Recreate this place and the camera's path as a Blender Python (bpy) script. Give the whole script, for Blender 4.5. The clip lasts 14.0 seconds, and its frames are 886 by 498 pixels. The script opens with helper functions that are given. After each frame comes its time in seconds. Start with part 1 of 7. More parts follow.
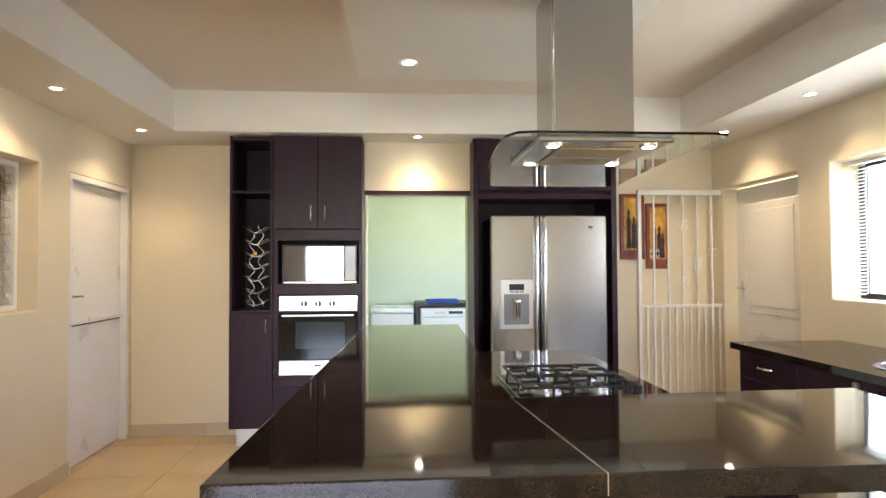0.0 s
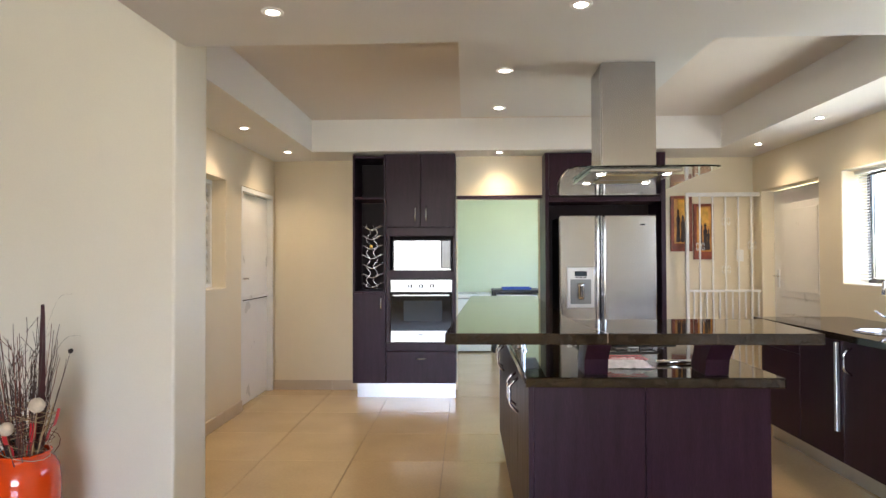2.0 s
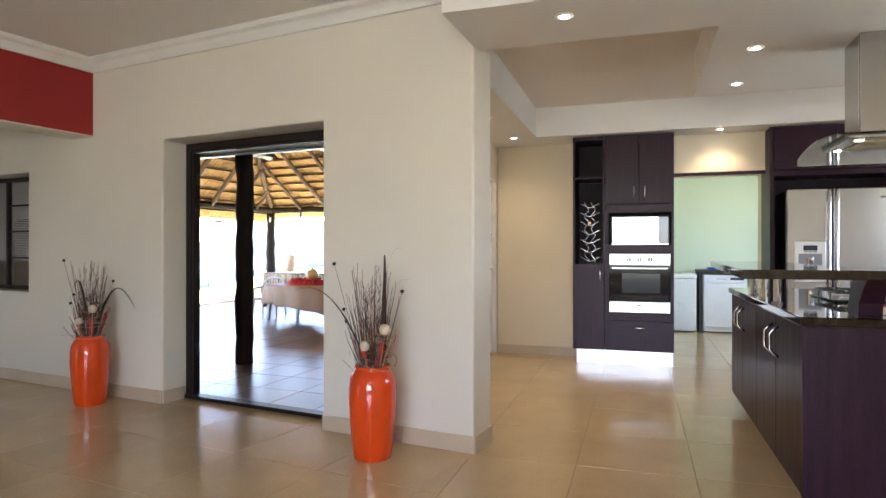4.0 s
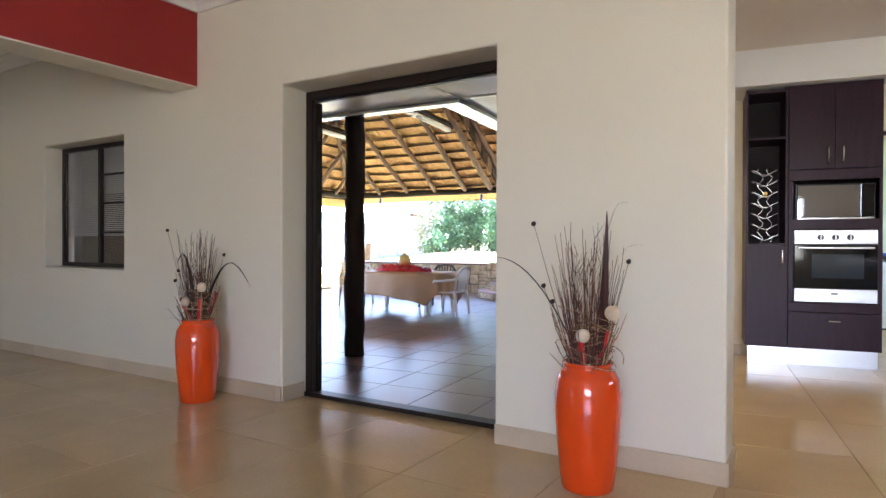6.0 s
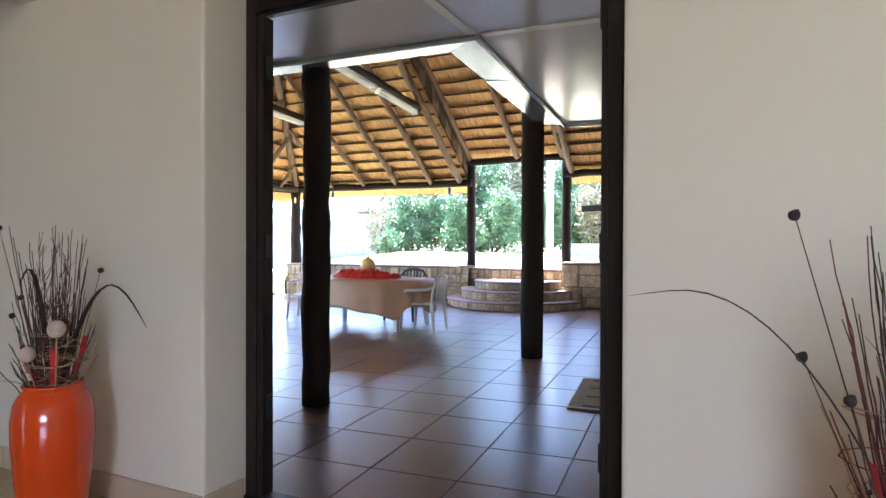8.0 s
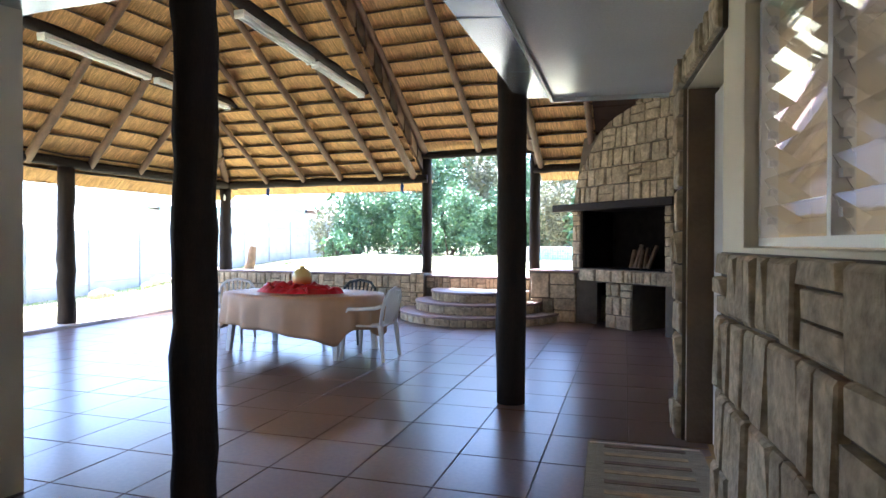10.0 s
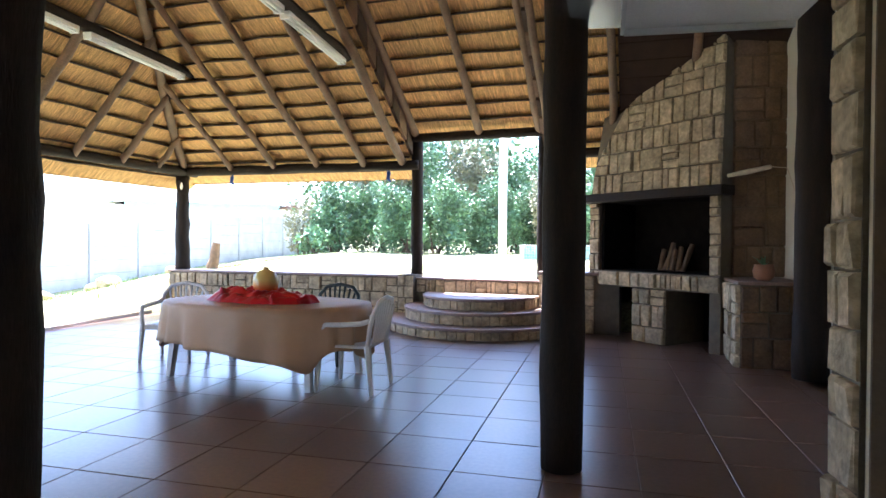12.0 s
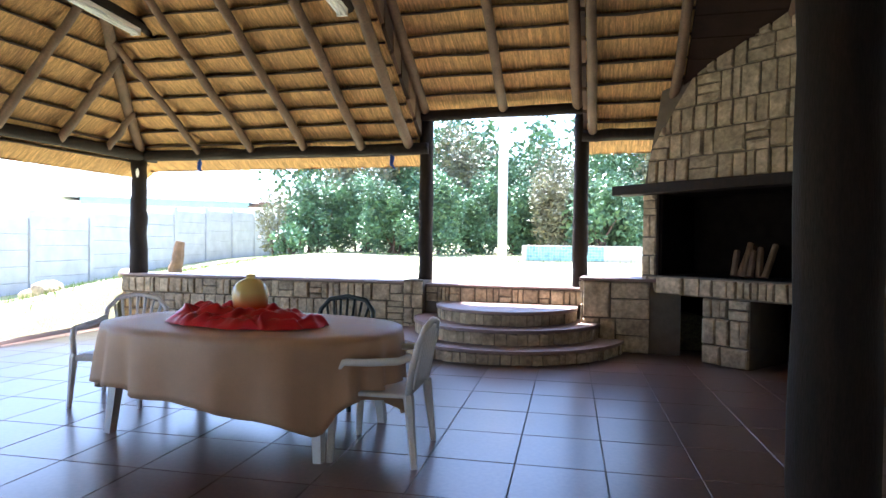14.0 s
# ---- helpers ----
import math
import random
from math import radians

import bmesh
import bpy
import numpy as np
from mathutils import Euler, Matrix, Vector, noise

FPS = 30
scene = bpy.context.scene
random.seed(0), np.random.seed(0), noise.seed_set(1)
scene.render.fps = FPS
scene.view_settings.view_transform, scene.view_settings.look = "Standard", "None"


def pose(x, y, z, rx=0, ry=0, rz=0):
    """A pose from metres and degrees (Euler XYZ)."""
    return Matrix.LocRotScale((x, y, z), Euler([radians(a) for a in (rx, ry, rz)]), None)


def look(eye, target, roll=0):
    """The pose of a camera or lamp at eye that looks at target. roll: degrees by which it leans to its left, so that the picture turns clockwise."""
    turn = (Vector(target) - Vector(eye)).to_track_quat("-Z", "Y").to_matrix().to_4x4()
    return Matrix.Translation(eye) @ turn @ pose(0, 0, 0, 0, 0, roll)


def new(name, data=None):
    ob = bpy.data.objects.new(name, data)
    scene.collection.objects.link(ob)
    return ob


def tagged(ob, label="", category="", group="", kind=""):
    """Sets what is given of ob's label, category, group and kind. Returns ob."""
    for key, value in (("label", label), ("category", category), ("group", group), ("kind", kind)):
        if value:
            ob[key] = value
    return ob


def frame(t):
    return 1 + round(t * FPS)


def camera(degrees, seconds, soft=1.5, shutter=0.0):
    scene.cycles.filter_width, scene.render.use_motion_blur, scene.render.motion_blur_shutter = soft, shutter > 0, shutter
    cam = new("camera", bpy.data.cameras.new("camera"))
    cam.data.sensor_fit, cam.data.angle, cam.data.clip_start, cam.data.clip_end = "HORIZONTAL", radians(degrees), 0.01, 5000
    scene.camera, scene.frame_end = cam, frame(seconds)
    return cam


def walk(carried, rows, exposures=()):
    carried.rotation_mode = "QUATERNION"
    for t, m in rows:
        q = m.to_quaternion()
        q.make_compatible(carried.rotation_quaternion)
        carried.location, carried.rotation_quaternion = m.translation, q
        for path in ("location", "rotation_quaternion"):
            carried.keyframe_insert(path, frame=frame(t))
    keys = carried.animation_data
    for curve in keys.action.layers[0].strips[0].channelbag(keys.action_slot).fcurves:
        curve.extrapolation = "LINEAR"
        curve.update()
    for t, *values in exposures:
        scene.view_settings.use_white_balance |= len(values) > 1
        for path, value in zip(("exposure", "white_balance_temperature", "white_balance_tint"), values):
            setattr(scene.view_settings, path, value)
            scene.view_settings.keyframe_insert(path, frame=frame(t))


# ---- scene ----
cam = camera(71.9, 14.0)
PATH = [
    (0, (0.449, 0.018, 1.382), (0.594, 2.012, 1.435), -0.3),
    (0.5, (0.395, -0.277, 1.388), (0.528, 1.718, 1.437), -0.3),
    (1, (0.376, -0.556, 1.386), (0.477, 1.441, 1.428), -0.3),
    (1.5, (0.353, -0.86, 1.377), (0.368, 1.14, 1.414), -0.2),
    (2, (0.274, -1.145, 1.348), (0.198, 0.853, 1.383), -0.2),
    (2.5, (0.211, -1.396, 1.324), (0.032, 0.596, 1.353), -0.1),
    (3, (0.15, -1.62, 1.28), (-0.184, 0.351, 1.301), -0.1),
    (3.5, (0.015, -1.749, 1.235), (-0.488, 0.186, 1.248), -0.1),
    (4, (-0.171, -1.8, 1.188), (-0.78, 0.104, 1.193), -0.0),
    (4.2, (-0.231, -1.791, 1.176), (-0.884, 0.099, 1.175), 0.0),
    (6.5, (-1.511, -0.88, 1.0), (-2.285, 0.964, 0.989), 0.2),
    (7, (-1.785, -0.542, 1.007), (-2.512, 1.321, 0.993), -0.0),
    (7.5, (-1.996, -0.205, 1.02), (-2.65, 1.685, 1.003), 0.1),
    (8, (-2.135, 0.132, 1.056), (-2.736, 2.04, 1.039), 0.2),
    (8.5, (-2.277, 0.481, 1.086), (-2.834, 2.401, 1.069), 0.3),
    (9, (-2.388, 0.841, 1.105), (-2.894, 2.776, 1.086), 0.3),
    (11.3, (-2.834, 2.246, 1.144), (-3.251, 4.202, 1.125), 0.4),
    (11.5, (-2.903, 2.393, 1.139), (-3.311, 4.35, 1.117), 0.5),
    (12, (-3.065, 2.735, 1.109), (-3.442, 4.699, 1.087), 0.5),
    (12.5, (-3.184, 3.09, 1.103), (-3.542, 5.057, 1.082), 0.5),
    (13, (-3.377, 3.423, 1.11), (-3.715, 5.394, 1.086), 0.6),
    (13.5, (-3.611, 3.744, 1.086), (-3.915, 5.72, 1.068), 0.6),
    (14, (-3.856, 4.057, 1.089), (-4.134, 6.038, 1.069), 0.7),
]
walk(cam, [(t, look(eye, target, roll)) for t, eye, target, roll in PATH], [(0.0, 4.25, 5950, 18), (2.0, 4.05, 5750, 18), (4.2, 3.97, 5700, 19), (6.3, 3.95, 5650, 21), (8.0, 3.82, 5500, 20), (9.0, 3.65, 5350, 19), (11.3, 3.3, 5450, 19), (12.5, 3.2, 5550, 18), (14.0, 2.9, 5550, 18)])

# ---- world, sun, large lights ----
world = bpy.data.worlds.new("world")
scene.world = world
world.use_nodes = True
wn = world.node_tree
sky = wn.nodes.new("ShaderNodeTexSky")
sky.sky_type, sky.sun_disc = "NISHITA", False
SUN_EL, SUN_AZ = radians(66), radians(-38)      # azimuth from north, east positive
sky.sun_elevation, sky.sun_rotation = SUN_EL, SUN_AZ
wn.links.new(sky.outputs[0], wn.nodes["Background"].inputs[0])
wn.nodes["Background"].inputs[1].default_value = 0.15
sun_data = bpy.data.lights.new("sun", "SUN")
sun_data.energy, sun_data.angle, sun_data.color = 5.0, radians(0.6), (1.0, 0.95, 0.86)
sun = new("sun", sun_data)
sun_from = Vector((math.sin(SUN_AZ) * math.cos(SUN_EL), math.cos(SUN_AZ) * math.cos(SUN_EL), math.sin(SUN_EL)))
sun.matrix_world = look(tuple(sun_from * 60), (0, 0, 0))


def window_light(name, eye, target, w, h, power, col=(0.93, 0.96, 1.0)):
    d = bpy.data.lights.new(name, "AREA")
    d.shape, d.size, d.size_y, d.energy, d.color = "RECTANGLE", w, h, power, col
    o = new(name, d)
    o.matrix_world = look(eye, target)
    return o


window_light("window_light_south", (-0.4, -6.6, 1.45), (-0.4, 0, 1.3), 3.0, 1.4, 9.2, (1.0, 0.95, 0.86))
window_light("window_light_east", (3.38, 2.55, 1.6), (0, 2.55, 1.4), 2.2, 0.8, 1.2)
# the scullery's window is unseen; this lamp is added to brighten the room
window_light("fill_light_scullery", (2.45, 6.6, 1.6), (0, 6.6, 1.3), 1.3, 1.0, 1.35)


LAMP_GAIN = 0.20


# ---- materials ----
def mat(name, col, rough=0.5, metal=0.0, var=0.08, scale=3.0, bump=0.0, bscale=90.0, spec=0.5, rand=0.0, stretch=(1, 1, 1),
        local=False, coat=0.0, grain=0.05):
    m = bpy.data.materials.new(name)
    m.use_nodes = True
    nt = m.node_tree
    b = nt.nodes["Principled BSDF"]
    co = nt.nodes.new("ShaderNodeTexCoord" if local else "ShaderNodeNewGeometry")
    src = co.outputs["Object"] if local else co.outputs["Position"]
    mp = nt.nodes.new("ShaderNodeMapping")
    mp.inputs["Scale"].default_value = stretch
    nt.links.new(src, mp.inputs["Vector"])
    n1 = nt.nodes.new("ShaderNodeTexNoise")
    n1.inputs["Scale"].default_value, n1.inputs["Detail"].default_value = scale, 4
    n2 = nt.nodes.new("ShaderNodeTexNoise")
    n2.inputs["Scale"].default_value, n2.inputs["Detail"].default_value = bscale, 3
    nt.links.new(mp.outputs[0], n1.inputs["Vector"])
    nt.links.new(mp.outputs[0], n2.inputs["Vector"])
    r1 = nt.nodes.new("ShaderNodeMapRange")
    r1.inputs[1].default_value, r1.inputs[2].default_value = 0.3, 0.7
    r1.inputs[3].default_value, r1.inputs[4].default_value = 1 - var, 1 + var
    nt.links.new(n1.outputs[0], r1.inputs[0])
    r2 = nt.nodes.new("ShaderNodeMapRange")
    r2.inputs[1].default_value, r2.inputs[2].default_value = 0.3, 0.7
    r2.inputs[3].default_value, r2.inputs[4].default_value = 1 - grain, 1 + grain
    nt.links.new(n2.outputs[0], r2.inputs[0])
    mul = nt.nodes.new("ShaderNodeMath")
    mul.operation = "MULTIPLY"
    nt.links.new(r1.outputs[0], mul.inputs[0])
    nt.links.new(r2.outputs[0], mul.inputs[1])
    last = mul
    if rand:
        oi = nt.nodes.new("ShaderNodeObjectInfo")
        r3 = nt.nodes.new("ShaderNodeMapRange")
        r3.inputs[3].default_value, r3.inputs[4].default_value = 1 - rand, 1 + rand
        nt.links.new(oi.outputs["Random"], r3.inputs[0])
        mul2 = nt.nodes.new("ShaderNodeMath")
        mul2.operation = "MULTIPLY"
        nt.links.new(mul.outputs[0], mul2.inputs[0])
        nt.links.new(r3.outputs[0], mul2.inputs[1])
        last = mul2
    vm = nt.nodes.new("ShaderNodeVectorMath")
    vm.operation = "SCALE"
    vm.inputs[0].default_value = col
    nt.links.new(last.outputs[0], vm.inputs["Scale"])
    nt.links.new(vm.outputs[0], b.inputs["Base Color"])
    rr = nt.nodes.new("ShaderNodeMapRange")
    rr.inputs[1].default_value, rr.inputs[2].default_value = 0.3, 0.7
    rr.inputs[3].default_value, rr.inputs[4].default_value = rough * 0.88, min(1, rough * 1.12)
    nt.links.new(n1.outputs[0], rr.inputs[0])
    nt.links.new(rr.outputs[0], b.inputs["Roughness"])
    b.inputs["Metallic"].default_value = metal
    b.inputs["Specular IOR Level"].default_value = spec
    b.inputs["Coat Weight"].default_value = coat
    b.inputs["Coat Roughness"].default_value = 0.08
    if bump:
        bn = nt.nodes.new("ShaderNodeBump")
        bn.inputs["Strength"].default_value, bn.inputs["Distance"].default_value = bump, 0.01
        nt.links.new(n2.outputs[0], bn.inputs["Height"])
        nt.links.new(bn.outputs[0], b.inputs["Normal"])
    return m


def glow(name, col, strength):
    m = bpy.data.materials.new(name)
    m.use_nodes = True
    b = m.node_tree.nodes["Principled BSDF"]
    b.inputs["Base Color"].default_value = (0.9, 0.9, 0.9, 1)
    b.inputs["Emission Color"].default_value = (*col, 1)
    b.inputs["Emission Strength"].default_value = strength
    return m


def glass(name, col=(1, 1, 1), rough=0.0, opacity=None):
    m = bpy.data.materials.new(name)
    m.use_nodes = True
    nt = m.node_tree
    b = nt.nodes["Principled BSDF"]
    b.inputs["Base Color"].default_value = (*col, 1)
    b.inputs["Roughness"].default_value = rough
    b.inputs["IOR"].default_value = 1.45
    b.inputs["Transmission Weight"].default_value = 1.0
    return m


def granite(name):
    m = mat(name, (0.022, 0.014, 0.009), rough=0.045, var=0.5, scale=30, bscale=420, grain=0.7, spec=0.6)
    return m


M_WALL = mat("cream_plaster", (0.76, 0.675, 0.51), 0.6, var=0.03, scale=1.3, bump=0.06, bscale=140, grain=0.015)
M_WALL_LIVING = mat("pale_cream_plaster", (0.74, 0.70, 0.61), 0.6, var=0.03, scale=1.1, bump=0.06, bscale=140, grain=0.015)
M_RED = mat("red_paint", (0.30, 0.014, 0.012), 0.5, var=0.06, scale=2, bump=0.05, bscale=140, grain=0.02)
M_MINT = mat("mint_plaster", (0.60, 0.68, 0.52), 0.6, var=0.03, scale=1.3, bump=0.06, bscale=140, grain=0.015)
M_CEIL = mat("white_ceiling_paint", (0.80, 0.78, 0.75), 0.7, var=0.025, scale=0.9, bump=0.03, bscale=120, grain=0.01)
# the ceiling's white with the tray's warm shade mixed into the colour
M_TRAYSHADE = mat("shaded_ceiling_paint", (0.77, 0.71, 0.64), 0.7, var=0.03, scale=0.9, grain=0.01)
M_TRIM = mat("white_gloss_paint", (0.80, 0.79, 0.76), 0.35, var=0.03, scale=4, grain=0.01)
M_DOOR = mat("white_door_paint", (0.82, 0.80, 0.76), 0.3, var=0.02, scale=4, grain=0.01)
M_SKIRT = mat("skirting_tile", (0.56, 0.46, 0.34), 0.35, var=0.07, scale=3, grain=0.03, rand=0.05)
M_TILE = mat("cream_floor_tile", (0.52, 0.385, 0.215), 0.17, var=0.07, scale=2.2, bscale=60, grain=0.05, rand=0.04, bump=0.015)
M_GROUT = mat("floor_grout", (0.30, 0.23, 0.15), 0.8, var=0.12, scale=6)
M_TTILE = mat("terrace_tile", (0.15, 0.093, 0.072), 0.28, var=0.10, scale=1.6, bscale=40, grain=0.12, rand=0.14)
for k, v in ((3, 0.275), (4, 0.285)):            # evenly glazed
    M_TTILE.node_tree.nodes["Principled BSDF"].inputs["Roughness"].links[0].from_node.inputs[k].default_value = v
M_TGROUT = mat("terrace_grout", (0.20, 0.17, 0.15), 0.85, var=0.2, scale=6)
M_CAB = mat("dark_wine_veneer", (0.030, 0.011, 0.021), 0.36, var=0.22, scale=5, stretch=(6, 6, 0.6), bscale=60, grain=0.2, spec=0.2)
M_CABIN = mat("dark_carcass", (0.014, 0.007, 0.009), 0.5, var=0.2, scale=5, spec=0.15)
M_GRANITE = granite("polished_granite")
M_STEEL = mat("brushed_steel", (0.44, 0.43, 0.42), 0.23, 1.0, var=0.015, scale=2.0, stretch=(60, 60, 0.5), bscale=8, grain=0.01)
M_CHROME = mat("chrome", (0.75, 0.75, 0.75), 0.12, 1.0, var=0.03)
M_ALU = mat("brushed_aluminium", (0.66, 0.66, 0.67), 0.32, 1.0, var=0.03, scale=1.5, grain=0.02)
M_BLACK = mat("black_plastic", (0.012, 0.012, 0.012), 0.35, var=0.1)
M_BLACKGLASS = mat("black_glass", (0.008, 0.008, 0.009), 0.06, var=0.05, spec=0.35)
M_CASTIRON = mat("cast_iron", (0.02, 0.02, 0.02), 0.55, var=0.2, scale=20)
M_WHITE = mat("white_appliance", (0.78, 0.80, 0.80), 0.3, var=0.02)
M_GATE = mat("white_gate_paint", (0.80, 0.79, 0.76), 0.4, var=0.05, scale=9)
M_FRAME = mat("dark_door_frame", (0.016, 0.011, 0.009), 0.4, var=0.25, scale=5, stretch=(8, 8, 0.7), spec=0.3)
M_GLASS = glass("clear_glass")
M_ORANGE = mat("orange_ceramic_glaze", (0.72, 0.062, 0.003), 0.12, var=0.05, scale=3, grain=0.02, spec=0.6, coat=0.4)
M_TWIG = mat("dry_twig", (0.075, 0.045, 0.038), 0.8, var=0.3, scale=30)
M_TWIGRED = mat("red_twig", (0.16, 0.045, 0.03), 0.75, var=0.3, scale=30)
M_POD = mat("dark_pod", (0.02, 0.012, 0.014), 0.6, var=0.3, scale=40)
M_PLUME = mat("plum_leaf", (0.06, 0.014, 0.016), 0.6, var=0.25, scale=20)
M_STRAW = mat("pale_straw", (0.42, 0.30, 0.16), 0.8, var=0.25, scale=30)
M_REDRIB = mat("red_ribbon", (0.55, 0.02, 0.03), 0.4, var=0.15, scale=20)
M_CREAMPOD = mat("cream_pod", (0.62, 0.52, 0.40), 0.6, var=0.15, scale=30)
M_STONE = mat("sandstone_cladding", (0.40, 0.315, 0.20), 0.85, var=0.3, scale=9, bscale=28, grain=0.26, bump=1.0, rand=0.2)
# browner stone, also darkened for the shade on flank and pedestal front
M_STONEBR = mat("brown_shaded_stone", (0.16, 0.10, 0.058), 0.85, var=0.28, scale=7, bscale=45, grain=0.2, bump=0.6, rand=0.15)
M_MORTAR = mat("mortar", (0.13, 0.105, 0.075), 0.9, var=0.2, scale=12, bump=0.4)
M_STEPTOP = mat("step_screed", (0.26, 0.18, 0.15), 0.5, var=0.2, scale=4, bump=0.1)
M_POLE = mat("treated_pole", (0.020, 0.013, 0.009), 0.75, var=0.35, scale=5, stretch=(5, 5, 0.6), bscale=60, grain=0.25, bump=0.35, spec=0.2)
M_RAFTER = mat("gum_pole_rafter", (0.15, 0.09, 0.05), 0.65, var=0.3, scale=4, bscale=60, grain=0.2, bump=0.25)
M_THATCH = mat("thatch", (0.56, 0.33, 0.125), 0.9, var=0.42, scale=1.0, stretch=(46, 3.0, 8), bscale=6, grain=0.4, bump=1.0, local=True)
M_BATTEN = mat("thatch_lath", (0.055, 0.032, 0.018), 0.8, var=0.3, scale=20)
# dark colour for the boards that stand in for roof shade
M_SHADEBOARD = mat("shade_board", (0.035, 0.020, 0.013), 0.85, var=0.3, scale=6, bump=0.2, spec=0.2)
M_SOFFIT = mat("white_soffit_board", (0.78, 0.79, 0.81), 0.17, var=0.03, scale=2)
M_FASCIA = mat("pale_fascia_gloss", (0.66, 0.70, 0.72), 0.22, var=0.05, scale=5)
M_GUTTER = mat("aluminium_panel", (0.58, 0.64, 0.69), 0.25, 0.7, var=0.06, scale=3, grain=0.02)
M_MUD = mat("brown_plaster", (0.15, 0.10, 0.06), 0.8, var=0.2, scale=5, bump=0.3, bscale=40)
# soot of the firebox; on the wood store it stands for shade
M_SOOTSHADE = mat("soot_and_shade_brick", (0.009, 0.007, 0.006), 0.95, var=0.4, scale=8, spec=0.05)
M_PLASTIC = mat("white_garden_plastic", (0.62, 0.62, 0.62), 0.4, var=0.06, scale=5)
M_GREENPL = mat("dark_green_plastic", (0.012, 0.022, 0.02), 0.4, var=0.1)
M_CLOTH = mat("beige_tablecloth", (0.44, 0.275, 0.16), 0.5, var=0.08, scale=5, bscale=300, grain=0.1, bump=0.15)
M_REDCLOTH = mat("red_satin", (0.46, 0.006, 0.016), 0.38, var=0.15, scale=8)
M_GRASS = mat("sunlit_grass", (0.30, 0.29, 0.15), 0.9, var=0.35, scale=1.5, bscale=40, grain=0.4, bump=0.5)
M_BLADE = mat("grass_blade", (0.16, 0.26, 0.06), 0.7, var=0.3, scale=3)
M_LEAF = mat("hedge_leaf", (0.10, 0.185, 0.085), 0.45, var=0.5, scale=2.2, grain=0.3)
M_LEAFRED = mat("brownish_leaf", (0.19, 0.19, 0.11), 0.5, var=0.4, scale=3, grain=0.3)
M_BARK = mat("bark", (0.10, 0.07, 0.05), 0.9, var=0.3, scale=8, bump=0.4)
M_PRECAST = mat("precast_concrete", (0.38, 0.40, 0.41), 0.85, var=0.12, scale=3, bump=0.2, bscale=40)
M_TEAL = mat("teal_paint", (0.30, 0.52, 0.52), 0.6, var=0.08, scale=3)
M_ROOFGREY = mat("grey_roof_sheet", (0.34, 0.36, 0.36), 0.6, var=0.15, scale=4)
M_POOLTILE = mat("pool_mosaic", (0.25, 0.48, 0.50), 0.3, var=0.2, scale=10, rand=0.25)
M_PAVE = mat("pale_paving", (0.55, 0.50, 0.44), 0.8, var=0.12, scale=4)
M_MAT = mat("woven_mat", (0.34, 0.29, 0.20), 0.95, var=0.25, scale=9, stretch=(1, 8, 1), bscale=160, grain=0.35, bump=0.6)
M_PAINT1 = mat("painting_ochre", (0.52, 0.24, 0.04), 0.5, var=0.5, scale=9)
M_PAINT2 = mat("painting_red_brown", (0.22, 0.05, 0.02), 0.5, var=0.4, scale=12)
M_PAINTDK = mat("painting_dark", (0.03, 0.015, 0.012), 0.5, var=0.3, scale=12)
M_PAINTY = mat("painting_gold", (0.72, 0.42, 0.06), 0.5, var=0.3, scale=12)
M_BLUE = mat("blue_plastic", (0.02, 0.07, 0.35), 0.4, var=0.1)
M_LAMP = glow("lamp_glass", (1.0, 0.86, 0.62), 5.0)
M_TUBE = mat("fluorescent_tube", (0.82, 0.83, 0.82), 0.3, var=0.02)
M_LCD = mat("display_glass", (0.02, 0.03, 0.04), 0.1, var=0.05)
M_TOWEL = mat("white_towel", (0.72, 0.68, 0.68), 0.95, var=0.15, scale=30, bump=0.4)
M_TERRACOTTA = mat("terracotta", (0.28, 0.13, 0.07), 0.8, var=0.2, scale=8)
M_BLIND = mat("white_blind_slat", (0.78, 0.78, 0.76), 0.45, var=0.03)
M_WOODBROWN = mat("brown_wood", (0.13, 0.06, 0.03), 0.4, var=0.3, scale=4, stretch=(6, 6, 0.6))
M_LOG = mat("split_log", (0.16, 0.10, 0.06), 0.9, var=0.35, scale=9, bump=0.4)


# ---- building helpers ----
def part(name, bm, material, parent=None, label="", smooth=False):
    me = bpy.data.meshes.new(name)
    bmesh.ops.recalc_face_normals(bm, faces=bm.faces)
    bm.to_mesh(me)
    bm.free()
    me.materials.append(material)
    if smooth:
        me.polygons.foreach_set("use_smooth", [True] * len(me.polygons))
    o = new(name, me)
    if parent is not None:
        o.parent = parent
    if label:
        o["label"] = label
    return o


def thing(name, m, label, category, group="", kind=""):
    o = new(name)
    o.empty_display_size = 0.1
    o.matrix_world = m
    return tagged(o, label, category, group, kind)


def box(bm, x0, x1, y0, y1, z0, z1, bevel=0.0):
    r = bmesh.ops.create_cube(bm, size=1.0, matrix=Matrix.Translation(((x0 + x1) / 2, (y0 + y1) / 2, (z0 + z1) / 2)) @ Matrix.Diagonal((abs(x1 - x0), abs(y1 - y0), abs(z1 - z0), 1)))
    if bevel:
        es = list({e for v in r["verts"] for e in v.link_edges})
        bmesh.ops.bevel(bm, geom=es, offset=bevel, segments=2, affect="EDGES", profile=0.5)


def bx(x0, x1, y0, y1, z0, z1, bevel=0.0):
    bm = bmesh.new()
    box(bm, x0, x1, y0, y1, z0, z1, bevel)
    return bm


